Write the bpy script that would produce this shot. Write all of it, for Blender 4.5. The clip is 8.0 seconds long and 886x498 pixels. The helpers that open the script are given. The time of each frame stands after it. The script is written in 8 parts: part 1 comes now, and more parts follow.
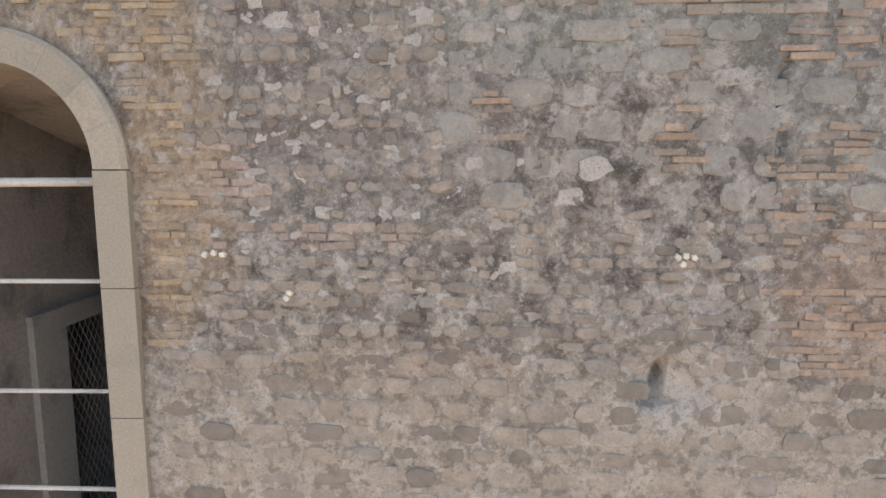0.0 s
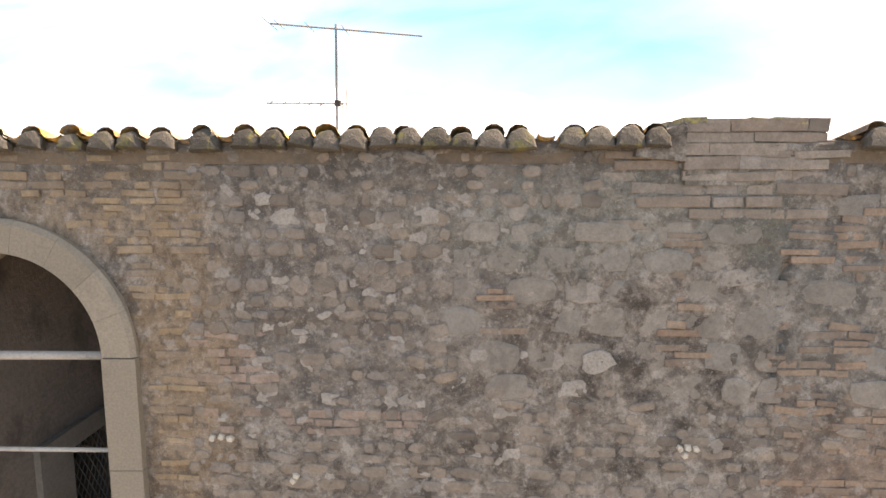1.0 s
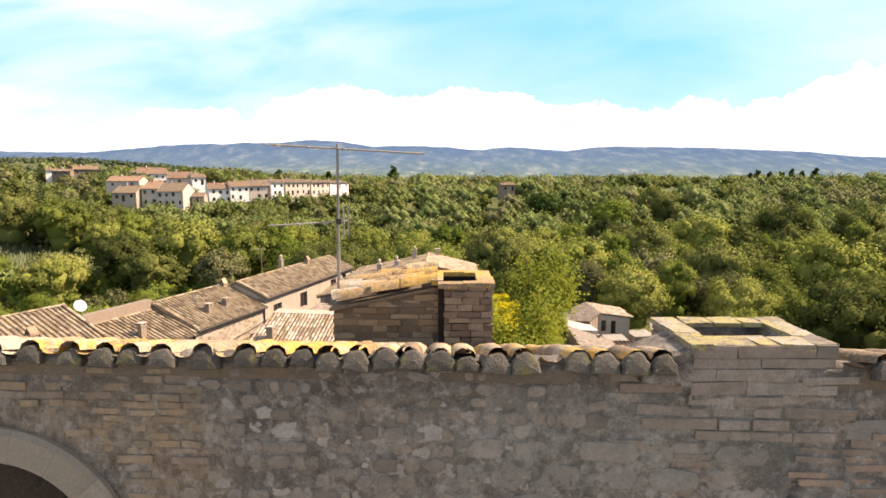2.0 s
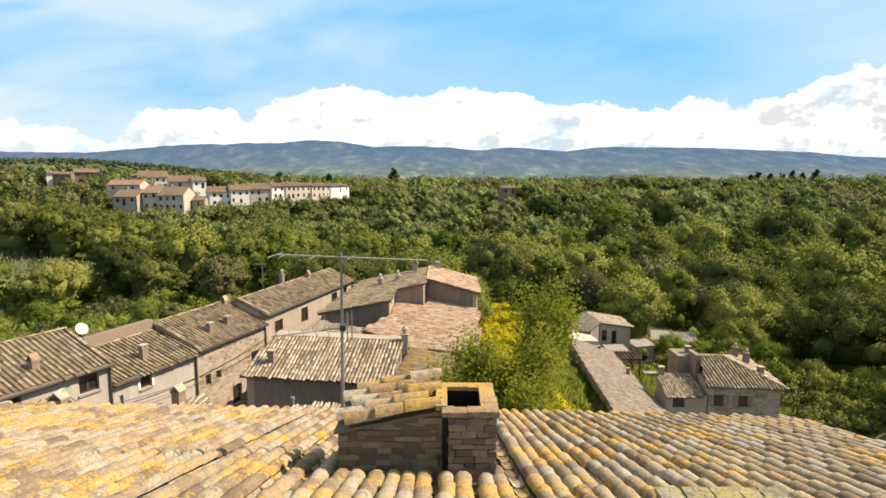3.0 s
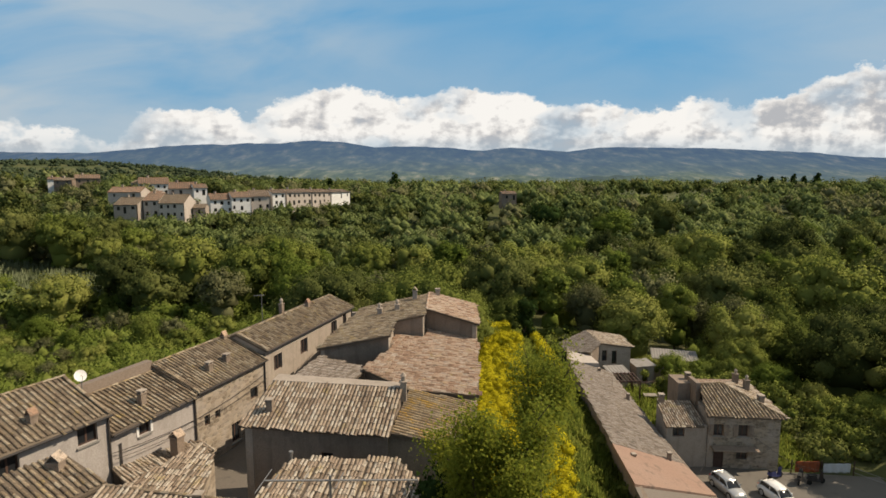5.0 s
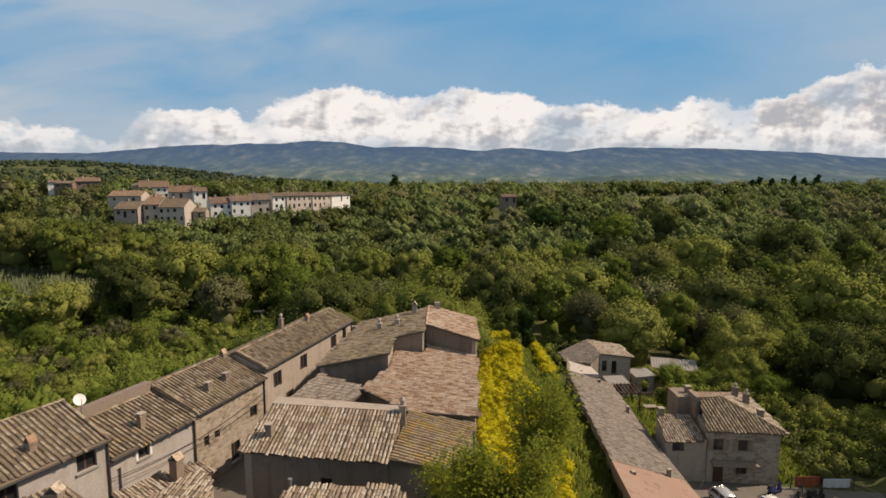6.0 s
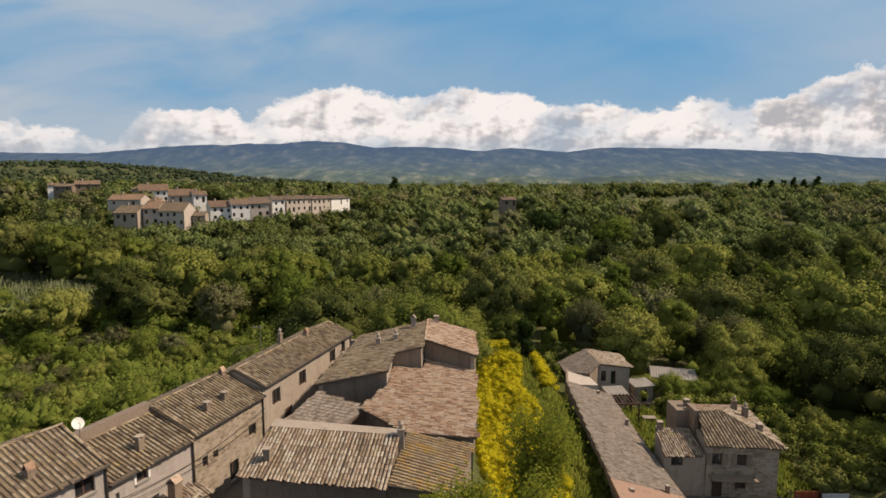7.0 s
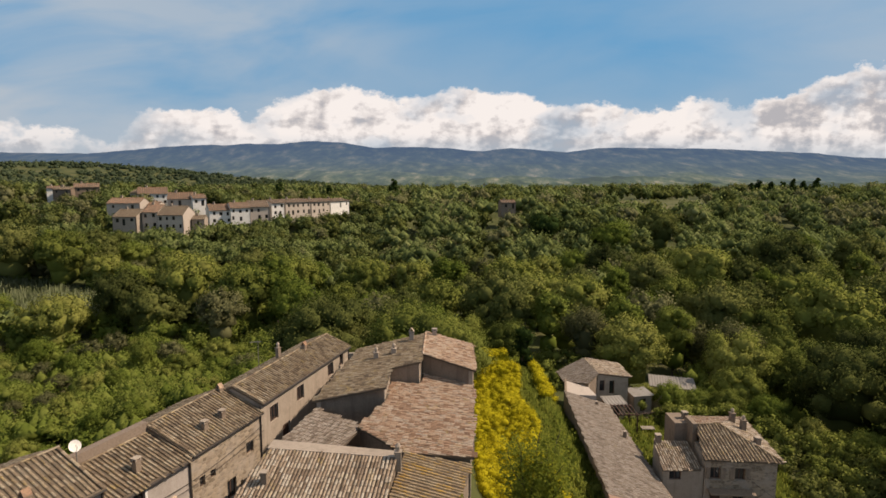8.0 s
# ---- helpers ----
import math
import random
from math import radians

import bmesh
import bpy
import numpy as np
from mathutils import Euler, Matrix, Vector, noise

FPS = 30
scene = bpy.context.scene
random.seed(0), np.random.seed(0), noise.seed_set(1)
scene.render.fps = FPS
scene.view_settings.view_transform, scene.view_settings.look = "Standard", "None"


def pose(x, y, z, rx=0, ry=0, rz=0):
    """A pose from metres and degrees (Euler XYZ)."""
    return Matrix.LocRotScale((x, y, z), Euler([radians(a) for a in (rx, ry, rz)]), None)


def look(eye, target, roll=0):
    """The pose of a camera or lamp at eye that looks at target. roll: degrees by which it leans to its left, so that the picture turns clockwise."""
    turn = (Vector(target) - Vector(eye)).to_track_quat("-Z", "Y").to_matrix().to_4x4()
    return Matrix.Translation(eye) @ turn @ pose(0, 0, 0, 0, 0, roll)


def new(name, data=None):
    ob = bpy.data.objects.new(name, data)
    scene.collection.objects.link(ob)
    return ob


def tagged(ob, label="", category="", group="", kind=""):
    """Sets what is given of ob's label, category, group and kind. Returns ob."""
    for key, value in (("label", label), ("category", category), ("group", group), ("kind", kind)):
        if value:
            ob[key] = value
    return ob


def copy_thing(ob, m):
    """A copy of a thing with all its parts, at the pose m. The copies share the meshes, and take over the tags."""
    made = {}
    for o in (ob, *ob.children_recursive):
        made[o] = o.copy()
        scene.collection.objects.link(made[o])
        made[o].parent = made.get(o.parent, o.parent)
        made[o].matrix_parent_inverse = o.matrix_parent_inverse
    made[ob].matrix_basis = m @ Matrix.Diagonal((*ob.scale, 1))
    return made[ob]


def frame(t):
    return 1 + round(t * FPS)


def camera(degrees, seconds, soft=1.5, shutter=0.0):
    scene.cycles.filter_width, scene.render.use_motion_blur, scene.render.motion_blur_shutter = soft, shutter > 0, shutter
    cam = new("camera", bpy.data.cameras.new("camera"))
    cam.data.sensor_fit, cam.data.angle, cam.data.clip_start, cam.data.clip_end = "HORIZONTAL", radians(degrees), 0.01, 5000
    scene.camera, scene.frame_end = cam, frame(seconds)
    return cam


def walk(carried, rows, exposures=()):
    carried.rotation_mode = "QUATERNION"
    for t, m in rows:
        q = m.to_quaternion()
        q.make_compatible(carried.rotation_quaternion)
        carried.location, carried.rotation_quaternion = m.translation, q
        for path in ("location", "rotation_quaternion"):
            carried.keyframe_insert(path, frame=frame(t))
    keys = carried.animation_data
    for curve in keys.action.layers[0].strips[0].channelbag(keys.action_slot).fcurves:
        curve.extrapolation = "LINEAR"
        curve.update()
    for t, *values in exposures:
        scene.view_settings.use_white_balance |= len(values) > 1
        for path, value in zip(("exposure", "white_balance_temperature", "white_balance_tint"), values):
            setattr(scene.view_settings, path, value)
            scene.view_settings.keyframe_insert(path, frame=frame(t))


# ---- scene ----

# ---------------------------------------------------------------- camera
cam = camera(76.0, 8.0, soft=1.6)
TILT = 82.79
PATH = [
    (0.0, pose(0.000, 0.000, 15.000, TILT, 0, 0.00)),
    (0.5, pose(-0.017, 0.024, 15.595, TILT, 0, 0.00)),
    (1.0, pose(-0.031, 0.106, 16.208, TILT, 0, 0.00)),
    (1.5, pose(-0.044, 0.198, 16.855, TILT, 0, 0.00)),
    (2.0, pose(-0.050, 0.310, 17.516, TILT, 0, 0.03)),
    (2.5, pose(-0.069, 0.382, 18.125, TILT, 0, 0.05)),
    (3.0, pose(-0.085, 0.442, 18.696, TILT, 0, 0.07)),
    (3.5, pose(-0.085, 0.512, 19.284, TILT, 0, 0.09)),
    (4.0, pose(-0.037, 0.604, 19.881, TILT, 0, 0.13)),
    (4.5, pose(0.009, 0.707, 20.489, TILT, 0, 0.17)),
    (5.2, pose(0.046, 0.824, 21.345, TILT, 0, 0.18)),
    (6.0, pose(0.085, 0.952, 22.323, TILT, 0, 0.20)),
    (6.5, pose(0.117, 1.023, 22.929, TILT, 0, 0.20)),
    (7.0, pose(0.169, 1.096, 23.537, TILT, 0, 0.19)),
    (7.5, pose(0.240, 1.176, 24.141, TILT, 0, 0.18)),
    (8.0, pose(0.303, 1.249, 24.690, TILT, 0, 0.16)),
]
EXPOSURE = [(0.0, 2.38, 7050, 21), (0.5, 2.22, 7200, 21), (1.0, 2.02, 7480, 22), (1.5, 1.64, 7500, 24), (2.0, 1.42, 7400, 21), (2.5, 1.2, 7200, 15), (3.5, 0.78, 7050, 8), (4.5, 0.34, 6900, 9), (6.0, 0.17, 6980, 15), (8.0, 0.16, 7120, 17)]
walk(cam, PATH, EXPOSURE)

# ---------------------------------------------------------------- light
SUN_DIR = Vector((0.84, 0.12, 0.85)).normalized()
sun = new("sun", bpy.data.lights.new("sun", "SUN"))
sun.data.energy, sun.data.angle, sun.data.color = 4.7, radians(0.53), (1.0, 0.87, 0.69)
sun.matrix_world = look(SUN_DIR * 300, (0, 0, 0))
tagged(sun, kind="structure")


class Nodes:
    """A short way to write node trees."""

    def __init__(self, tree):
        self.tree = tree
        tree.nodes.clear()

    def add(self, kind, ins=None, operation="", data_type="", blend_type="", feature=""):
        n = self.tree.nodes.new(kind)
        if operation:
            n.operation = operation
        if data_type:
            n.data_type = data_type
        if blend_type:
            n.blend_type = blend_type
        if feature:
            n.feature = feature
        for k, v in (ins or {}).items():
            self.put(n.inputs[k], v)
        return n

    def put(self, socket, v):
        if isinstance(v, bpy.types.NodeSocket):
            self.tree.links.new(v, socket)
        elif isinstance(v, bpy.types.Node):
            self.tree.links.new(v.outputs[0], socket)
        else:
            socket.default_value = v

    def math(self, op, a, b=0.0, c=0.0, clamp=False):
        n = self.add("ShaderNodeMath", {0: a, 1: b, 2: c}, operation=op)
        n.use_clamp = clamp
        return n.outputs[0]

    def mix(self, fac, a, b, blend="MIX"):
        n = self.add("ShaderNodeMix", data_type="RGBA", blend_type=blend)
        for i, v in ((0, fac), (6, a), (7, b)):
            if not isinstance(v, (bpy.types.NodeSocket, bpy.types.Node)) and i and len(v) == 3:
                v = (*v, 1)
            self.put(n.inputs[i], v)
        return n.outputs[2]

    def ramp(self, fac, stops, interpolation="LINEAR"):
        n = self.add("ShaderNodeValToRGB", {0: fac})
        e = n.color_ramp.elements
        n.color_ramp.interpolation = interpolation
        for i, (p, c) in enumerate(stops):
            q = e[i] if i < 2 else e.new(p)
            q.position = p
            q.color = (c, c, c, 1) if isinstance(c, (int, float)) else (*c, 1)
        return n.outputs[0]

    def noise(self, vec, scale, detail=4, rough=0.55, w=None, distortion=0.0):
        n = self.add("ShaderNodeTexNoise", {"Vector": vec, "Scale": scale, "Detail": detail, "Roughness": rough, "Distortion": distortion})
        return n.outputs[0]


# the sky: clear blue, a long bank of cumulus over the hills, thin cirrus above
CLOUD_TOP = [(-0.95, .085), (-0.766, .094), (-0.708, .088), (-0.63, .078), (-0.575, .058), (-0.53, .103), (-0.472, .113), (-0.374, .112), (-0.346, .102),
             (-0.286, .128), (-0.256, .148), (-0.169, .158), (-0.14, .15), (-0.082, .138), (-0.033, .144), (0.016, .156), (0.074, .145), (0.142, .143),
             (0.171, .126), (0.259, .13), (0.386, .117), (0.419, .13), (0.462, .139), (0.502, .127), (0.598, .145), (0.644, .167), (0.691, .187), (0.756, .198), (0.95, .205)]
STRENGTH = 0.078
world = bpy.data.worlds.new("sky")
scene.world = world
world.use_nodes = True
N = Nodes(world.node_tree)
sky = N.add("ShaderNodeTexSky")
sky.sky_type, sky.sun_disc, sky.altitude = "NISHITA", False, 300.0
sky.sun_elevation, sky.sun_rotation = math.asin(SUN_DIR.z), math.atan2(SUN_DIR.x, SUN_DIR.y)
co = N.add("ShaderNodeTexCoord")
sep = N.add("ShaderNodeSeparateXYZ", {0: co.outputs["Generated"]})
flat = N.math("MAXIMUM", N.math("ABSOLUTE", sep.outputs[1]), 0.02)
u = N.math("DIVIDE", sep.outputs[0], flat)
v = N.math("DIVIDE", sep.outputs[2], flat)
uv = N.add("ShaderNodeCombineXYZ", {0: u, 1: v}).outputs[0]
wide = N.add("ShaderNodeCombineXYZ", {0: u, 1: N.math("MULTIPLY", v, 1.5), 2: 3.7}).outputs[0]
puff = N.noise(wide, 14.0, 7, 0.62)
puff2 = N.noise(wide, 38.0, 5, 0.6)
top = N.ramp(N.math("DIVIDE", N.math("ADD", u, 0.95), 1.9, clamp=True), [((a + 0.95) / 1.9, b * 4) for a, b in CLOUD_TOP])
top = N.math("MULTIPLY", top, 0.25)
edge = N.math("ADD", N.math("MULTIPLY_ADD", puff, 0.07, -0.035), N.math("MULTIPLY_ADD", puff2, 0.028, -0.014))
rise = N.math("SUBTRACT", N.math("ADD", top, edge), v)
mask = N.math("MULTIPLY", rise, 110.0, clamp=True)
side = N.ramp(N.math("MULTIPLY_ADD", u, 0.5, 0.5), [(0.0, 0.15), (0.225, 0.2), (0.26, 1.0)])
thin = N.ramp(N.noise(wide, 7.0, 4, 0.55), [(0.36, 0.55), (0.50, 1.0)])
patch = N.ramp(N.noise(wide, 9.0, 4, 0.6), [(0.44, 0.0), (0.56, 1.0)])
thin = N.mix(side, N.math("MULTIPLY", patch, 0.8), thin)
base_fade = N.ramp(v, [(0.03, 0.35), (0.075, 1.0)])
mask = N.math("MULTIPLY", mask, N.math("MULTIPLY", thin, base_fade))
big = N.noise(wide, 8.0, 3, 0.5)
deep = N.noise(N.add("ShaderNodeVectorMath", {0: wide, 1: (-0.016, 0.022, 0.0)}, operation="ADD").outputs[0], 8.0, 5, 0.55)
lit = N.math("MULTIPLY", N.math("SUBTRACT", deep, N.noise(wide, 8.0, 5, 0.55)), 4.0)
shade = N.math("ADD", N.math("MINIMUM", N.math("MULTIPLY", rise, 4.2), 0.3), N.math("MULTIPLY_ADD", big, -1.7, 0.60))
lit2 = N.math("MULTIPLY", N.math("SUBTRACT", N.noise(N.add("ShaderNodeVectorMath", {0: wide, 1: (-0.006, 0.009, 0.0)}, operation="ADD").outputs[0], 21.0, 5, 0.6), N.noise(wide, 21.0, 5, 0.6)), 3.2)
swirl = N.add("ShaderNodeTexNoise", {"Vector": wide, "Scale": 18.0, "Detail": 4.0})
bent = N.add("ShaderNodeVectorMath", {0: wide, 1: N.add("ShaderNodeVectorMath", {0: swirl.outputs["Color"], "Scale": 0.05}, operation="SCALE").outputs[0]}, operation="ADD").outputs[0]
heads = N.add("ShaderNodeTexVoronoi", {"Vector": bent, "Scale": 17.0, "Smoothness": 0.5}, feature="SMOOTH_F1").outputs["Distance"]
small_heads = N.add("ShaderNodeTexVoronoi", {"Vector": bent, "Scale": 43.0, "Smoothness": 0.4}, feature="SMOOTH_F1").outputs["Distance"]
billow = N.math("ADD", N.math("MULTIPLY_ADD", heads, 1.15, -0.40), N.math("MULTIPLY_ADD", small_heads, 0.7, -0.22))
crest = N.ramp(N.math("MULTIPLY", rise, 10.0), [(0.02, 0.0), (0.3, 1.0)])
shade = N.math("MULTIPLY", N.math("ADD", N.math("ADD", shade, N.math("ADD", lit, lit2)), billow, clamp=True), crest, clamp=True)
cloud = N.ramp(shade, [(0.0, (10.0, 10.1, 10.1)), (0.3, (8.5, 8.6, 8.7)), (0.6, (6.9, 7.0, 7.2)), (1.0, (5.0, 5.3, 5.8))])
streak = N.add("ShaderNodeCombineXYZ", {0: N.math("MULTIPLY", u, 1.5), 1: N.math("MULTIPLY_ADD", u, -0.25, N.math("MULTIPLY", v, 5.0))}).outputs[0]
wisp = N.ramp(N.noise(streak, 1.7, 5, 0.5, distortion=0.4), [(0.30, 0.0), (0.60, 0.95)])
left = N.ramp(N.math("MULTIPLY_ADD", u, 0.5, 0.5), [(0.0, 1.0), (0.36, 0.75), (0.5, 0.3), (0.75, 0.35), (1.0, 0.7)])
wisp = N.math("MULTIPLY", wisp, left)
haze = N.ramp(v, [(0.0, 0.75), (0.10, 0.35), (0.25, 0.06)])
blue = N.mix(0.82, sky.outputs[0], (0.55, 3.85, 7.6))
col = N.mix(haze, blue, (4.1, 5.4, 6.3))
col = N.mix(wisp, col, (5.0, 6.1, 7.1))
col = N.mix(N.ramp(N.math("MULTIPLY_ADD", u, 0.5, 0.5), [(0.68, 0.0), (0.95, 0.5)]), col, (4.7, 6.0, 7.2))
col = N.mix(mask, col, cloud)
# neutral veil added overhead, out of view, to take blue off the shade
col = N.mix(N.ramp(N.math("MULTIPLY", v, 0.5), [(0.2, 0.0), (0.6, 0.75)]), col, (4.2, 4.2, 4.1))
bg = N.add("ShaderNodeBackground", {0: col, 1: STRENGTH})
N.add("ShaderNodeOutputWorld", {0: bg.outputs[0]})

# ---------------------------------------------------------------- materials


def material(name, build, rough=0.9, metal=0.0, bump=0.0, spec=0.25):
    """build(N, pos, rnd) returns (colour, height or None). pos: metres; rnd: 0..1 for each loose piece."""
    m = bpy.data.materials.new(name)
    m.use_nodes = True
    n = Nodes(m.node_tree)
    pos = n.add("ShaderNodeNewGeometry")
    info = n.add("ShaderNodeObjectInfo")
    rnd = n.math("FRACT", n.math("ADD", pos.outputs["Random Per Island"], info.outputs["Random"]))
    colour, height = build(n, pos.outputs["Position"], rnd)
    b = n.add("ShaderNodeBsdfPrincipled", {"Base Color": colour if not isinstance(colour, tuple) else (*colour, 1), "Roughness": rough, "Metallic": metal, "Specular IOR Level": spec})
    if height is not None and bump:
        n.put(b.inputs["Normal"], n.add("ShaderNodeBump", {"Height": height, "Distance": bump, "Strength": 0.9}))
    n.add("ShaderNodeOutputMaterial", {0: b.outputs[0]})
    return m


def vary(n, rnd, pos, colours, grain=6.0, fine=60.0, dirt=(0.06, 0.055, 0.05), dirt_at=(0.55, 0.75), piece=0.6):
    """Piece-by-piece colours, with stains and grain over them."""
    k = len(colours) - 1
    c = n.ramp(n.math("ADD", n.math("MULTIPLY", rnd, piece), n.math("MULTIPLY", n.noise(pos, grain * 0.25, 3), 1 - piece)), [(0.15 + 0.7 * i / k, q) for i, q in enumerate(colours)])
    g = n.noise(pos, fine, 4, 0.65)
    c = n.mix(n.math("MULTIPLY", n.ramp(n.noise(pos, grain, 5, 0.65), [(dirt_at[0], 0.0), (dirt_at[1], 1.0)]), 0.75), c, dirt)
    c = n.mix(n.math("MULTIPLY", n.ramp(g, [(0.35, 1.0), (0.65, 0.0)]), 0.35), c, tuple(q * 0.45 for q in colours[0]))
    return c, g


def old_tile(lichen, amount, colours):
    def build(n, pos, rnd):
        c, g = vary(n, rnd, pos, colours, 3.0, 45.0, (0.10, 0.095, 0.085), (0.52, 0.7), 0.8)
        spots = n.ramp(n.math("MULTIPLY_ADD", n.noise(pos, 1.3, 2), 0.55, n.math("MULTIPLY", n.noise(pos, 17.0, 5, 0.7), 0.6)), [(0.64 - amount, 0.0), (0.70 - amount, 1.0)])
        c = n.mix(n.math("MULTIPLY", spots, 0.85), c, lichen)
        white = n.ramp(n.noise(pos, 26.0, 4, 0.7), [(0.60, 0.0), (0.68, 1.0)])
        c = n.mix(n.ramp(n.noise(pos, 11.0, 5, 0.75), [(0.36, 0.55), (0.47, 0.0)]), c, (0.085, 0.065, 0.048))
        c = n.mix(n.ramp(n.noise(pos, 52.0, 4, 0.7), [(0.38, 0.6), (0.47, 0.0)]), c, (0.07, 0.055, 0.042))
        return n.mix(n.math("MULTIPLY", white, 0.55), c, (0.46, 0.44, 0.39)), g
    return build


M_TILE = material("near_tile", old_tile((0.46, 0.28, 0.05), 0.055, [(0.17, 0.12, 0.085), (0.29, 0.22, 0.15), (0.36, 0.30, 0.215), (0.37, 0.34, 0.28)]), 0.92, bump=0.006)
M_TILE_ORANGE = material("orange_lichen_tile", old_tile((0.42, 0.265, 0.065), 0.06, [(0.20, 0.14, 0.09), (0.36, 0.24, 0.11), (0.40, 0.30, 0.17), (0.42, 0.41, 0.38)]), 0.92, bump=0.006)
M_TERRACOTTA = material("terracotta_tile", old_tile((0.42, 0.28, 0.16), -0.08, [(0.42, 0.21, 0.13), (0.54, 0.29, 0.18), (0.58, 0.36, 0.25)]), 0.92)
M_TILE_GREY = material("weathered_tile", old_tile((0.37, 0.27, 0.10), -0.02, [(0.13, 0.095, 0.065), (0.255, 0.19, 0.125), (0.335, 0.26, 0.175), (0.40, 0.335, 0.245)]), 0.92)
M_TILE_RED = material("reddish_tile", old_tile((0.36, 0.26, 0.10), -0.03, [(0.28, 0.165, 0.11), (0.44, 0.29, 0.20), (0.54, 0.39, 0.28), (0.57, 0.47, 0.38)]), 0.92)
M_TILE_YELLOW = material("lichen_tile", old_tile((0.42, 0.25, 0.04), 0.05, [(0.24, 0.175, 0.115), (0.36, 0.275, 0.175), (0.43, 0.345, 0.23)]), 0.92)
M_TILE_PALE = material("pale_tile", old_tile((0.38, 0.30, 0.14), -0.02, [(0.20, 0.145, 0.105), (0.36, 0.275, 0.205), (0.47, 0.385, 0.30), (0.52, 0.465, 0.39)]), 0.92)
M_TILE_WORN = material("worn_grey_tile", old_tile((0.30, 0.25, 0.16), -0.05, [(0.17, 0.135, 0.11), (0.25, 0.205, 0.172), (0.31, 0.262, 0.225), (0.34, 0.30, 0.265)]), 0.93)
M_DECK = material("roof_deck", lambda n, p, r: vary(n, r, p, [(0.11, 0.085, 0.065), (0.17, 0.135, 0.10)], 4, 30), 0.95)


def wall_colour(n, pos):
    """The wall's weathered ground tone: lime, grit and dark mottling at several scales, the old stains on it, and a
    darker head.
    """
    mid = n.noise(pos, 5.2, 8, 0.74, distortion=0.25)
    fine = n.noise(pos, 27.0, 6, 0.8)
    grit = n.noise(pos, 85.0, 3, 0.7)
    at = n.add("ShaderNodeSeparateXYZ", {0: pos})
    warp = n.math("MULTIPLY_ADD", n.noise(pos, 2.6, 5, 0.65), 1.5, -0.75)

    def stain(x, z, rx, rz):
        a = n.math("DIVIDE", n.math("SUBTRACT", at.outputs[0], x), rx)
        b = n.math("DIVIDE", n.math("SUBTRACT", at.outputs[2], z), rz)
        d = n.math("ADD", n.math("SQRT", n.math("ADD", n.math("MULTIPLY", a, a), n.math("MULTIPLY", b, b))), warp)
        return n.ramp(n.math("MULTIPLY", d, 0.5), [(0.3, 1.0), (0.62, 0.0)])
    c = n.ramp(mid, [(0.39, (0.062, 0.053, 0.047)), (0.46, (0.14, 0.122, 0.108)), (0.54, (0.225, 0.202, 0.18)), (0.63, (0.325, 0.296, 0.267))])
    low = n.ramp(n.math("ADD", n.math("MULTIPLY_ADD", at.outputs[2], 0.25, -3.2), n.math("MULTIPLY", warp, 0.06)), [(0.12, 1.0), (0.30, 0.0)])
    c = n.mix(n.math("MULTIPLY", low, 0.6), c, (0.325, 0.282, 0.235))
    for x, z, rx, rz, share, tone in ((-0.6, 15.45, 1.1, 0.75, 0.42, (0.15, 0.136, 0.126)), (0.9, 15.95, 1.2, 0.32, 0.55, (0.205, 0.212, 0.192)), (-1.72, 15.0, 0.36, 1.15, 0.55, (0.29, 0.205, 0.125)), (-2.2, 16.0, 0.7, 0.3, 0.5, (0.25, 0.19, 0.13)),
                                      (2.75, 14.2, 0.65, 0.55, 0.5, (0.27, 0.19, 0.145)), (1.87, 15.92, 0.14, 0.32, 0.75, (0.115, 0.12, 0.105)), (1.62, 13.62, 0.5, 0.28, 0.55, (0.37, 0.34, 0.315)), (-0.4, 13.75, 0.8, 0.18, 0.4, (0.27, 0.20, 0.15)), (2.3, 15.4, 0.5, 0.5, 0.4, (0.19, 0.195, 0.19))):
        c = n.mix(n.math("MULTIPLY", stain(x, z, rx, rz), share), c, tone)
    # darker towards the wall head, except round the chimney stack
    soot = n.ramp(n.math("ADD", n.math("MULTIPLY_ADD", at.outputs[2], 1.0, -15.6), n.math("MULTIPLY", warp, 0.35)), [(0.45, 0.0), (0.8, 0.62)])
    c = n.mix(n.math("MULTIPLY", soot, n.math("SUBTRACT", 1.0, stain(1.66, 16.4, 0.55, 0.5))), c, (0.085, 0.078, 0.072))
    c = n.mix(n.ramp(fine, [(0.34, 0.7), (0.46, 0.0)]), c, (0.075, 0.066, 0.06))
    c = n.mix(n.ramp(fine, [(0.57, 0.0), (0.67, 0.5)]), c, (0.40, 0.375, 0.35))
    c = n.mix(n.ramp(n.noise(pos, 13.0, 4, 0.6), [(0.40, 0.55), (0.5, 0.0)]), c, (0.085, 0.075, 0.068))
    c = n.mix(n.ramp(n.noise(pos, 11.0, 4, 0.6), [(0.58, 0.0), (0.66, 0.5)]), c, (0.36, 0.335, 0.31))
    c = n.mix(n.ramp(grit, [(0.36, 0.35), (0.46, 0.0)]), c, (0.08, 0.071, 0.065))
    c = n.mix(n.ramp(grit, [(0.62, 0.0), (0.70, 0.45)]), c, (0.46, 0.44, 0.41))
    return c, n.math("ADD", n.math("MULTIPLY", mid, 0.7), n.math("MULTIPLY_ADD", grit, 0.25, n.math("MULTIPLY", fine, 0.6)))


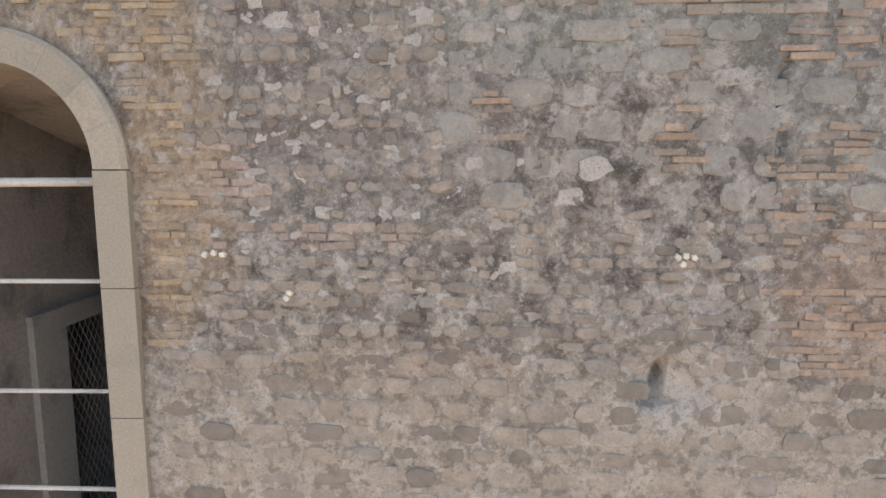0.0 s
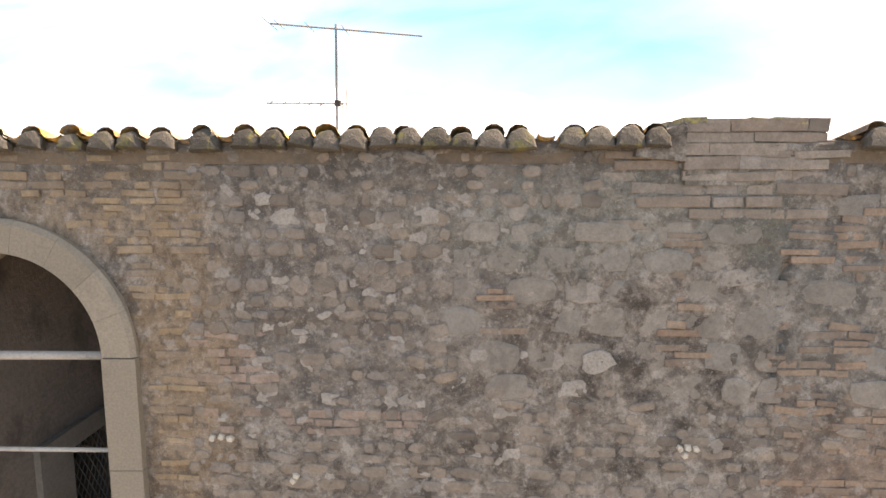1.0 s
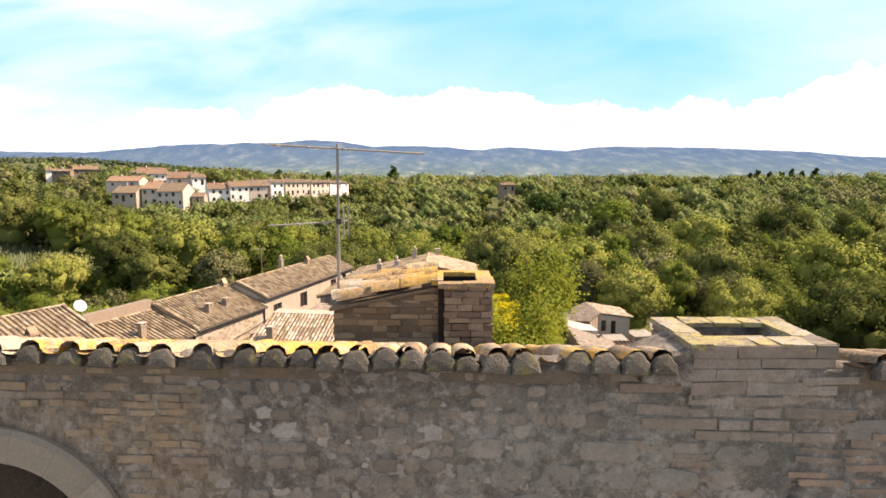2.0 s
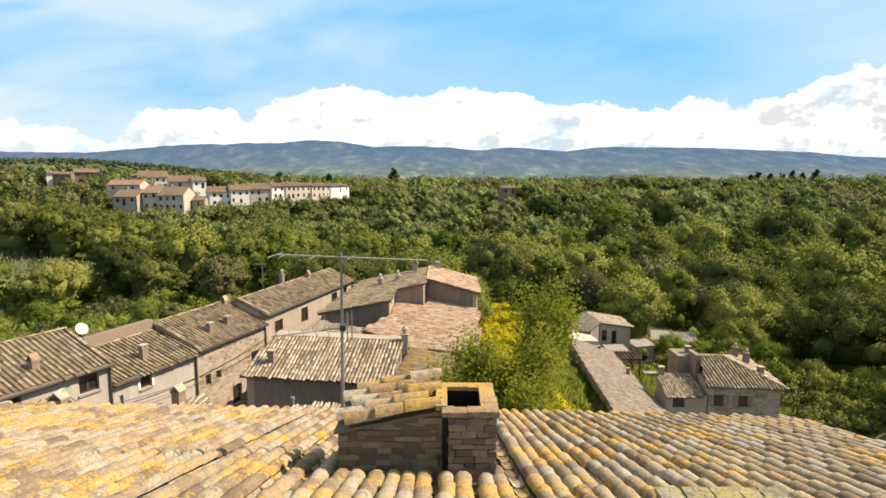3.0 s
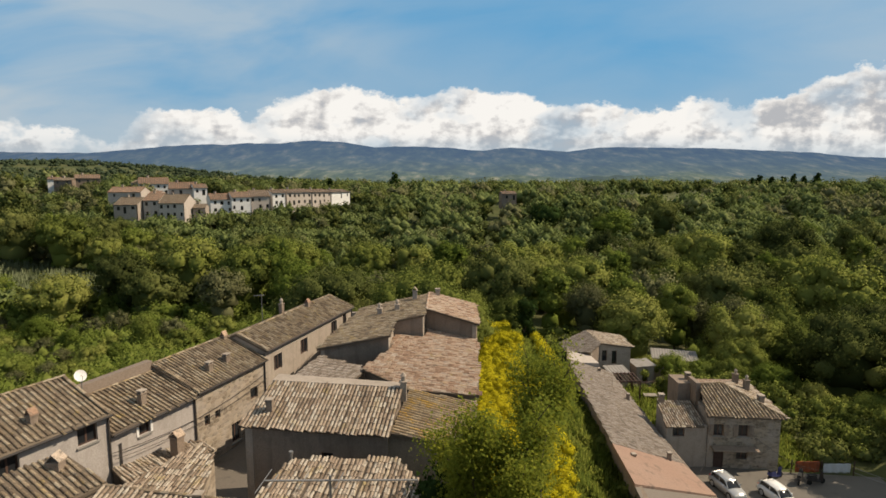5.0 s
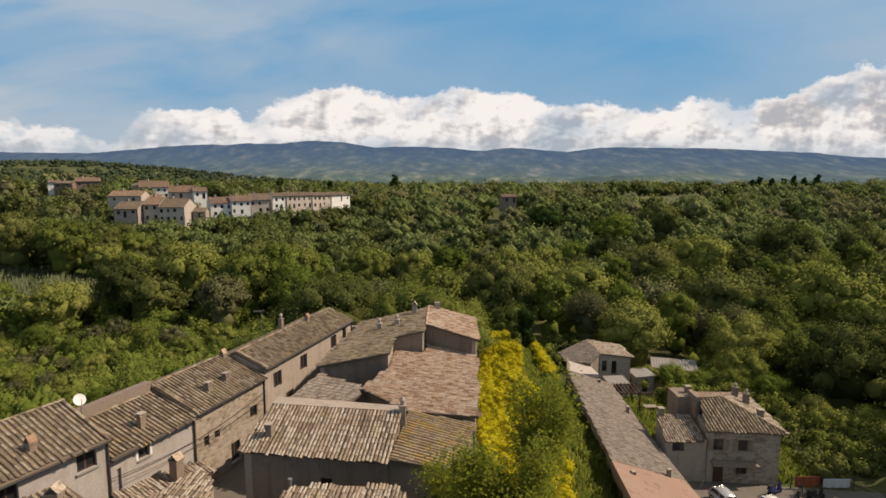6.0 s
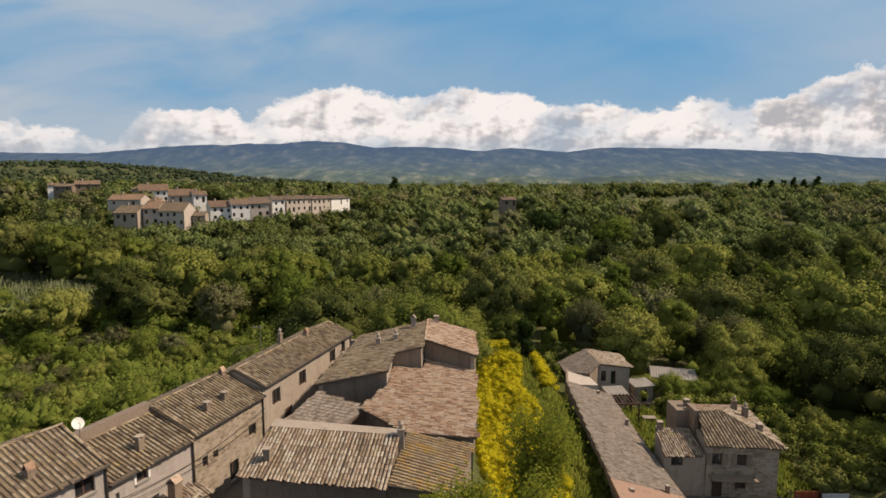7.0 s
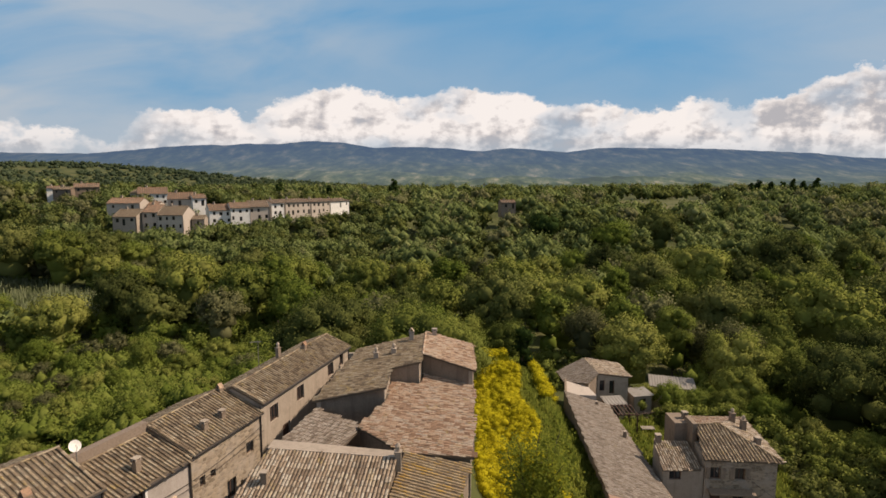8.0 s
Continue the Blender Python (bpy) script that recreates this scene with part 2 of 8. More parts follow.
def wall_piece(tones, share):
    """Stones, bricks and plaster of that wall: their own tone under the common grime."""
    def build(n, pos, rnd):
        c, h = wall_colour(n, pos)
        k = len(tones) - 1
        own = n.ramp(rnd, [(0.08 + 0.84 * i / k, q) for i, q in enumerate(tones)])
        own = n.mix(n.ramp(n.noise(pos, 9.0, 5, 0.7), [(0.40, 0.4), (0.6, 0.0)]), own, tuple(0.6 * q for q in tones[0]))
        own = n.mix(n.math("MULTIPLY", n.ramp(n.noise(pos, 55.0, 5, 0.75), [(0.38, 1.0), (0.54, 0.0)]), 0.45), own, (0.11, 0.098, 0.09))
        return n.mix(share, c, own), h
    return build


M_STONE = material("wall_stone", wall_piece([(0.125, 0.105, 0.09), (0.20, 0.17, 0.144), (0.275, 0.235, 0.20), (0.25, 0.203, 0.162), (0.22, 0.196, 0.178)], 0.8), 0.95, bump=0.012)


def brick_mat(cols):
    return lambda n, pos, rnd: vary(n, rnd, pos, cols, 6.0, 80.0, (0.12, 0.105, 0.09), (0.56, 0.76), 0.75)


M_BRICK = material("old_brick", wall_piece([(0.19, 0.142, 0.112), (0.30, 0.192, 0.13), (0.315, 0.222, 0.155), (0.22, 0.17, 0.138)], 0.68), 0.95, bump=0.012)
M_BRICK_OCHRE = material("ochre_brick", wall_piece([(0.20, 0.155, 0.115), (0.305, 0.212, 0.122), (0.335, 0.25, 0.16), (0.22, 0.17, 0.128)], 0.64), 0.95, bump=0.012)
M_BRICK_GREY = material("stack_brick", wall_piece([(0.16, 0.135, 0.115), (0.25, 0.205, 0.17), (0.31, 0.27, 0.23), (0.22, 0.165, 0.13), (0.27, 0.24, 0.215)], 0.78), 0.95, bump=0.014)
M_PATCH = material("plaster_patch", wall_piece([(0.255, 0.235, 0.215), (0.295, 0.272, 0.25), (0.335, 0.312, 0.288)], 0.85), 0.95, bump=0.006)
M_ASHLAR = material("squared_stone", wall_piece([(0.18, 0.168, 0.152), (0.22, 0.202, 0.18), (0.255, 0.23, 0.202), (0.21, 0.202, 0.187)], 0.72), 0.95, bump=0.008)
M_BRICK_PINK = material("pinkish_brick", wall_piece([(0.24, 0.185, 0.155), (0.31, 0.215, 0.175), (0.33, 0.25, 0.21)], 0.66), 0.95, bump=0.012)


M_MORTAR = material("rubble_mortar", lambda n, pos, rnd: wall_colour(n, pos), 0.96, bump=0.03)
M_SURROUND = material("grey_stone_surround", lambda n, p, r: vary(n, r, p, [(0.205, 0.18, 0.145), (0.245, 0.215, 0.175), (0.275, 0.24, 0.195)], 3, 60, (0.155, 0.14, 0.12), (0.52, 0.8)), 0.9, bump=0.003)
M_LOGGIA = material("loggia_plaster", lambda n, p, r: vary(n, r, p, [(0.20, 0.175, 0.16), (0.28, 0.25, 0.23), (0.35, 0.32, 0.30)], 2.2, 30, (0.07, 0.06, 0.06), (0.5, 0.72), 0.1), 0.95, bump=0.01)


def plaster(cols, stain=(0.16, 0.145, 0.13)):
    def build(n, pos, rnd):
        c, g = vary(n, rnd, pos, cols, 1.1, 14.0, stain, (0.5, 0.78), 0.1)
        run = n.add("ShaderNodeVectorMath", {0: pos, 1: (1.6, 1.6, 0.22)}, operation="MULTIPLY")
        drip = n.ramp(n.noise(run.outputs[0], 1.8, 4, 0.6), [(0.5, 0.0), (0.72, 0.6)])
        return n.mix(drip, c, stain), g
    return build


M_PLASTER = material("lilac_grey_plaster", plaster([(0.34, 0.31, 0.29), (0.42, 0.38, 0.355), (0.47, 0.43, 0.40)], (0.28, 0.25, 0.225)), 0.93)
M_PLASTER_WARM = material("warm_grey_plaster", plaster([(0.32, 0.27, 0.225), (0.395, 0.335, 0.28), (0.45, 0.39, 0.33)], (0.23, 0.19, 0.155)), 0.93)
# serves dark walls and also shaded ones, whose shade is in the colour
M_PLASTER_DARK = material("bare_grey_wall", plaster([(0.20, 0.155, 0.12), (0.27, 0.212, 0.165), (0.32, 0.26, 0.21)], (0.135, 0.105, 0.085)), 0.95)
M_PLASTER_PALE = material("pale_pinkish_plaster", plaster([(0.46, 0.40, 0.35), (0.55, 0.485, 0.43)], (0.36, 0.31, 0.265)), 0.93)
M_WHITE = material("white_render", plaster([(0.72, 0.71, 0.69), (0.82, 0.81, 0.79)], (0.58, 0.55, 0.51)), 0.9)


def rubble(n, pos, rnd):
    sq = n.add("ShaderNodeVectorMath", {0: pos, 1: (1.0, 1.0, 1.8)}, operation="MULTIPLY").outputs[0]
    cell = n.add("ShaderNodeTexVoronoi", {"Vector": sq, "Scale": 3.0})
    gap = n.add("ShaderNodeTexVoronoi", {"Vector": sq, "Scale": 3.0}, feature="DISTANCE_TO_EDGE").outputs[0]
    c = n.ramp(n.add("ShaderNodeSeparateColor", {0: cell.outputs["Color"]}).outputs[0], [(0.1, (0.175, 0.14, 0.105)), (0.5, (0.27, 0.215, 0.16)), (0.9, (0.36, 0.295, 0.225))])
    c = n.mix(n.ramp(gap, [(0.02, 0.8), (0.09, 0.0)]), c, (0.33, 0.285, 0.23))
    c = n.mix(n.ramp(n.noise(pos, 0.8, 5, 0.65), [(0.46, 0.0), (0.64, 0.7)]), c, (0.355, 0.31, 0.27))
    return c, gap


M_RUBBLE = material("rubble_wall", rubble, 0.95, bump=0.03)
M_WOOD = material("brown_wood", lambda n, p, r: vary(n, r, p, [(0.07, 0.04, 0.03), (0.11, 0.065, 0.05)], 4, 50), 0.7)
M_PALE_WOOD = material("silvered_wood", lambda n, p, r: vary(n, r, p, [(0.24, 0.21, 0.17), (0.34, 0.30, 0.25)], 4, 50), 0.85)
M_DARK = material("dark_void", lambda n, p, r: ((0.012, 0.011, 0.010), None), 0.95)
M_IRON = material("galvanised_iron", lambda n, p, r: vary(n, r, p, [(0.22, 0.22, 0.22), (0.32, 0.31, 0.30)], 9, 60, (0.17, 0.10, 0.06), (0.6, 0.75)), 0.55, 0.6)
M_PIPE = material("dark_pipe", lambda n, p, r: vary(n, r, p, [(0.045, 0.04, 0.038), (0.07, 0.06, 0.055)], 5, 30), 0.6)
M_BAR = material("pale_bar", lambda n, p, r: vary(n, r, p, [(0.34, 0.32, 0.30), (0.42, 0.40, 0.37)], 8, 60), 0.85)
M_CONCRETE = material("concrete", lambda n, p, r: vary(n, r, p, [(0.25, 0.235, 0.215), (0.33, 0.31, 0.285)], 2, 30), 0.92)
M_ASPHALT = material("asphalt", lambda n, p, r: vary(n, r, p, [(0.15, 0.135, 0.115), (0.21, 0.19, 0.165)], 0.8, 25), 0.92)
M_BARK = material("bark", lambda n, p, r: vary(n, r, p, [(0.06, 0.05, 0.038), (0.11, 0.09, 0.07)], 5, 30), 0.95)


def glass():
    m = bpy.data.materials.new("window_glass")
    m.use_nodes = True
    n = Nodes(m.node_tree)
    b = n.add("ShaderNodeBsdfPrincipled", {"Base Color": (0.02, 0.022, 0.025, 1), "Roughness": 0.08, "Specular IOR Level": 0.6})
    n.add("ShaderNodeOutputMaterial", {0: b.outputs[0]})
    return m


M_GLASS = glass()


def leaf(name, colours, wide=0.05, trans=0.25):
    """Foliage: colour by leaf and by stretch of wood, part of the light passing through."""
    m = bpy.data.materials.new(name)
    m.use_nodes = True
    n = Nodes(m.node_tree)
    geo = n.add("ShaderNodeNewGeometry")
    info = n.add("ShaderNodeObjectInfo")
    t = n.math("ADD", n.math("MULTIPLY", geo.outputs["Random Per Island"], 0.34), n.math("MULTIPLY", info.outputs["Random"], 0.62))
    t = n.math("ADD", t, n.math("MULTIPLY_ADD", n.noise(geo.outputs["Position"], wide * 3.4, 2, 0.5), 0.7, -0.48))
    t = n.math("ADD", t, n.math("MULTIPLY", n.ramp(n.noise(geo.outputs["Position"], wide, 3, 0.6), [(0.3, 0.0), (0.7, 1.0)]), 0.4))
    k = len(colours) - 1
    c = n.ramp(t, [(0.08 + 0.8 * i / k, q) for i, q in enumerate(colours)])
    d = n.add("ShaderNodeBsdfDiffuse", {0: c})
    tr = n.add("ShaderNodeBsdfTranslucent", {0: n.mix(0.5, c, (0.14, 0.215, 0.05), "MIX")})
    mx = n.add("ShaderNodeMixShader", {0: trans, 1: d.outputs[0], 2: tr.outputs[0]})
    n.add("ShaderNodeOutputMaterial", {0: mx.outputs[0]})
    return m


GREENS = [(0.045, 0.057, 0.016), (0.090, 0.112, 0.028), (0.145, 0.168, 0.039), (0.196, 0.220, 0.052), (0.241, 0.250, 0.068)]
M_LEAF = leaf("woodland_leaf", GREENS, 0.05, 0.26)
M_LEAF_DEEP = leaf("deep_green_leaf", [(0.035, 0.044, 0.016), (0.068, 0.081, 0.026), (0.110, 0.125, 0.038), (0.151, 0.160, 0.051)], 0.05, 0.2)
M_LEAF_BUD = leaf("budding_leaf", [(0.075, 0.076, 0.038), (0.119, 0.120, 0.058), (0.167, 0.168, 0.082)], 0.1, 0.25)
M_LEAF_OLIVE = leaf("olive_leaf", [(0.084, 0.118, 0.022), (0.136, 0.177, 0.034), (0.201, 0.233, 0.055)], 0.15, 0.34)
# greens bluer than nearer leaves: haze of distance put into the colour
M_LEAF_FAR = leaf("far_leaf", [(0.039, 0.055, 0.023), (0.078, 0.104, 0.040), (0.123, 0.154, 0.055), (0.167, 0.200, 0.071), (0.204, 0.220, 0.095)], 0.035, 0.24)
M_LEAF_HILL = leaf("hill_leaf", [(0.041, 0.056, 0.036), (0.068, 0.090, 0.050), (0.099, 0.122, 0.070)], 0.01, 0.2)
M_LEAF_LIGHT = leaf("spring_leaf", [(0.19, 0.21, 0.028), (0.30, 0.31, 0.045), (0.43, 0.41, 0.07)], 0.4, 0.55)
M_LEAF_DARK = leaf("ivy_leaf", [(0.012, 0.022, 0.008), (0.025, 0.045, 0.013), (0.04, 0.065, 0.02)], 0.4, 0.15)
M_BROOM = leaf("broom_flower", [(0.34, 0.31, 0.018), (0.43, 0.38, 0.02), (0.49, 0.42, 0.02), (0.55, 0.47, 0.03)], 0.25, 0.35)
M_REED = leaf("reed_leaf", [(0.084, 0.110, 0.047), (0.134, 0.165, 0.074), (0.176, 0.200, 0.115)], 0.3, 0.3)
M_GRASS = leaf("tall_grass", [(0.11, 0.145, 0.022), (0.18, 0.215, 0.035), (0.26, 0.27, 0.055)], 0.3, 0.4)


def ground_mat(n, pos, rnd):
    c = n.ramp(n.noise(pos, 0.045, 5, 0.6), [(0.32, (0.034, 0.044, 0.014)), (0.48, (0.062, 0.074, 0.022)), (0.6, (0.10, 0.10, 0.036)), (0.72, (0.15, 0.125, 0.07))])
    c = n.mix(n.ramp(n.noise(pos, 0.9, 4, 0.7), [(0.45, 0.0), (0.7, 0.5)]), c, (0.045, 0.06, 0.018))
    return c, n.noise(pos, 3.0, 4)


M_GROUND = material("grass_ground", ground_mat, 0.97, bump=0.05)
M_FELT = material("felted_roof", lambda n, p, r: vary(n, r, p, [(0.17, 0.145, 0.122), (0.235, 0.202, 0.172)], 1.0, 20, (0.12, 0.105, 0.09)), 0.93)
M_DIRT = material("village_ground", lambda n, p, r: vary(n, r, p, [(0.15, 0.13, 0.11), (0.22, 0.195, 0.165)], 0.7, 20), 0.96)


def mountain_mat():
    """Wooded slopes, the bluish haze of distance put in as glow."""
    m = bpy.data.materials.new("far_hills")
    m.use_nodes = True
    n = Nodes(m.node_tree)
    geo = n.add("ShaderNodeNewGeometry")
    sepz = n.add("ShaderNodeSeparateXYZ", {0: geo.outputs["Position"]})
    squeeze = n.add("ShaderNodeCombineXYZ", {0: sepz.outputs[0], 1: n.math("MULTIPLY", sepz.outputs[1], 0.22), 2: n.math("MULTIPLY", sepz.outputs[2], 2.0)}).outputs[0]
    c = n.ramp(n.noise(squeeze, 0.011, 8, 0.72), [(0.40, (0.012, 0.022, 0.016)), (0.50, (0.055, 0.085, 0.045)), (0.57, (0.16, 0.18, 0.10)), (0.66, (0.40, 0.36, 0.27))])
    d = n.add("ShaderNodeBsdfDiffuse", {0: c})
    # haze: emission that takes over from the slope colour with distance
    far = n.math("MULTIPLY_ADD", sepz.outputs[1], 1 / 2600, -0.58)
    haze_glow = n.ramp(far, [(0.0, (0.12, 0.15, 0.12)), (0.45, (0.13, 0.182, 0.212)), (0.8, (0.09, 0.145, 0.226)), (1.0, (0.067, 0.118, 0.218))])
    e = n.add("ShaderNodeEmission", {0: haze_glow, 1: 1.0})
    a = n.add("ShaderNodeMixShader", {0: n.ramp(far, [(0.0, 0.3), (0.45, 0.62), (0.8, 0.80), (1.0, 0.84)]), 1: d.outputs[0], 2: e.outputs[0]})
    n.add("ShaderNodeOutputMaterial", {0: a.outputs[0]})
    return m


M_HILLS = mountain_mat()

# ---------------------------------------------------------------- mesh helpers


class Geo:
    """Collects vertices and faces for one mesh."""

    def __init__(self):
        self.v, self.f = [], []

    def add(self, verts, faces):
        o = len(self.v)
        self.v += [tuple(p) for p in verts]
        self.f += [tuple(o + i for i in q) for q in faces]
        return self

    def box(self, lo, hi, m=None):
        p = [Vector((x, y, z)) for x in (lo[0], hi[0]) for y in (lo[1], hi[1]) for z in (lo[2], hi[2])]
        if m is not None:
            p = [m @ q for q in p]
        return self.add(p, [(0, 1, 3, 2), (4, 6, 7, 5), (0, 4, 5, 1), (2, 3, 7, 6), (0, 2, 6, 4), (1, 5, 7, 3)])

    def tube(self, a, b, r0, r1=None, n=8, caps=True):
        a, b = Vector(a), Vector(b)
        r1 = r0 if r1 is None else r1
        d = (b - a).normalized()
        s = d.orthogonal().normalized()
        t = d.cross(s)
        ring = [s * math.cos(2 * math.pi * i / n) + t * math.sin(2 * math.pi * i / n) for i in range(n)]
        self.add([a + q * r0 for q in ring] + [b + q * r1 for q in ring],
                 [(i, (i + 1) % n, n + (i + 1) % n, n + i) for i in range(n)] + ([tuple(range(n))[::-1], tuple(range(n, 2 * n))] if caps else []))
        return self

    def slab(self, poly, down):
        """A flat polygon made thick by the vector down."""
        n = len(poly)
        p = [Vector(q) for q in poly]
        d = Vector(down)
        return self.add(p + [q + d for q in p], [tuple(range(n)), tuple(range(2 * n - 1, n - 1, -1))] + [(i, n + i, n + (i + 1) % n, (i + 1) % n) for i in range(n)])


def raw_mesh(name, verts, faces, mat, smooth=False):
    """A mesh from arrays, all faces with the same number of corners."""
    me = bpy.data.meshes.new(name)
    verts, faces = np.asarray(verts, dtype=np.float32), np.asarray(faces, dtype=np.int32)
    k = faces.shape[1]
    me.vertices.add(len(verts))
    me.vertices.foreach_set("co", verts.ravel())
    me.loops.add(faces.size)
    me.loops.foreach_set("vertex_index", faces.ravel())
    me.polygons.add(len(faces))
    me.polygons.foreach_set("loop_start", np.arange(0, faces.size, k, dtype=np.int32))
    me.polygons.foreach_set("use_smooth", np.full(len(faces), smooth))
    me.update(calc_edges=True)
    me.validate()
    me.materials.append(mat)
    return me


def geo_mesh(name, g, mat, smooth=False):
    me = bpy.data.meshes.new(name)
    me.from_pydata(g.v, [], g.f)
    bm = bmesh.new()
    bm.from_mesh(me)
    bmesh.ops.recalc_face_normals(bm, faces=bm.faces)
    bm.to_mesh(me)
    bm.free()
    me.materials.append(mat)
    if smooth:
        me.polygons.foreach_set("use_smooth", [True] * len(me.polygons))
    return me


def thing(name, label, category, at=(0, 0, 0), group="", kind=""):
    ob = new(name)
    ob.empty_display_size = 0.2
    ob.location = at
    return tagged(ob, label, category, group, kind)


def part(name, data, mat, parent=None, label="", smooth=False, kind=""):
    """One mesh object, given in world places, under a thing or a part."""
    me = geo_mesh(name, data, mat, smooth) if isinstance(data, Geo) else data
    ob = new(name, me)
    if parent is not None:
        ob.parent = parent
        ob.matrix_parent_inverse = Matrix.Translation(-parent.location) if parent.data is None else Matrix()
    return tagged(ob, label, kind=kind)


# ---------------------------------------------------------------- roof tiles
def tile_template(w=0.155, h=0.062, length=0.42, n=5):
    """One curved clay cover tile, from its narrow upper end at the origin down along +y."""
    rings = []
    for y, s, up in ((0.0, 0.80, 0.0), (length, 1.0, 0.014), (length, 1.0, 0.014), (length, 0.80, 0.006)):
        rings += [(s * w / 2 * math.cos(math.pi * i / n), y, s * h * math.sin(math.pi * i / n) + up) for i in range(n + 1)]
    k = n + 1
    faces = [(r * k + i, r * k + i + 1, (r + 1) * k + i + 1, (r + 1) * k + i) for r in (0, 2) for i in range(n)]
    return np.array(rings), np.array(faces)


TILE_V, TILE_F = tile_template()


def inside(poly, a, b):
    hit = False
    for (x0, y0), (x1, y1) in zip(poly, poly[1:] + poly[:1]):
        if (y0 > b) != (y1 > b) and a < (x1 - x0) * (b - y0) / (y1 - y0) + x0:
            hit = not hit
    return hit


def tile_places(poly, down, rng, spacing=0.21, exposed=0.36, wild=1.0, rows=None):
    """Matrices of the cover tiles on a flat roof slope; down: the way the water runs."""
    p = [Vector(q) for q in poly]
    nrm = (p[1] - p[0]).cross(p[2] - p[0]).normalized()
    if nrm.z < 0:
        nrm = -nrm
    down = Vector(down)
    down = (down - nrm * down.dot(nrm)).normalized()
    across = down.cross(nrm).normalized()
    flat = [((q - p[0]).dot(across), (q - p[0]).dot(down)) for q in p]
    a0, a1 = min(q[0] for q in flat), max(q[0] for q in flat)
    b0, b1 = min(q[1] for q in flat), max(q[1] for q in flat)
    out = []
    if rows is None:
        count = max(1, round((a1 - a0) / spacing))
        rows = [a0 + (i + 0.5) * (a1 - a0) / count for i in range(count)]
    for a in rows:
        b = b0 + rng.uniform(-0.05, 0.05)
        drift = rng.gauss(0, 0.008 * wild)
        while b < b1 - 0.15:
            if inside(flat, a, b + 0.2):
                drift += rng.gauss(0, 0.004 * wild)
                o = p[0] + across * (a + drift) + down * b + nrm * (0.012 + rng.uniform(0, 0.008) * wild)
                turn = rng.gauss(0, 0.018 * wild)
                y = (down + across * turn).normalized()
                x = y.cross(nrm)
                s = rng.uniform(0.94, 1.06)
                out.append(Matrix(((x.x * s, y.x, nrm.x, o.x), (x.y * s, y.y, nrm.y, o.y), (x.z * s, y.z, nrm.z, o.z), (0, 0, 0, 1))))
            b += exposed * rng.uniform(0.96, 1.04)
    return out


def joined_tiles(places):
    m = np.array([[list(r) for r in q] for q in places])
    v = np.einsum("kij,nj->kni", m[:, :3, :3], TILE_V) + m[:, None, :3, 3]
    f = TILE_F[None] + (np.arange(len(m)) * len(TILE_V))[:, None, None]
    return v.reshape(-1, 3), f.reshape(-1, 4)


ROOF_RNG = random.Random(5)


def tiled_slope(parent, poly, down, mat, spacing=0.21, name="roof", thick=0.14, wild=1.0, label=""):
    """A slope of a roof: its deck, and the cover tiles that lie on it."""
    q = np.array(poly)
    fit = np.linalg.lstsq(np.c_[q[:, 0], q[:, 1], np.ones(len(q))], q[:, 2], rcond=None)[0]
    poly = [(x, y, float(fit[0] * x + fit[1] * y + fit[2])) for x, y, _ in poly]
    deck = part(name, Geo().slab(poly, (0, 0, -thick)), M_DECK, parent, label)
    v, f = joined_tiles(tile_places(poly, down, ROOF_RNG, spacing, wild=wild))
    part("tile_field", raw_mesh("tile_field", v, f, mat), mat, deck, kind="stuff")
    return deck


def ridge_row(parent, a, b, mat, name="ridge_capping"):
    """A line of ridge tiles from a to b."""
    a, b = Vector(a), Vector(b)
    d = (b - a).normalized()
    x = d.cross(Vector((0, 0, 1))).normalized()
    n = x.cross(d)
    out = []
    k = int((b - a).length / 0.36)
    for i in range(k):
        o = a + d * (0.36 * i) + Vector((0, 0, 0.03 + ROOF_RNG.uniform(0, 0.012)))
        out.append(Matrix(((x.x * 1.25, d.x, n.x, o.x), (x.y * 1.25, d.y, n.y, o.y), (x.z * 1.25, d.z, n.z, o.z), (0, 0, 0, 1))))
    v, f = joined_tiles(out)
    return part(name, raw_mesh(name, v, f, mat), mat, parent, kind="stuff")


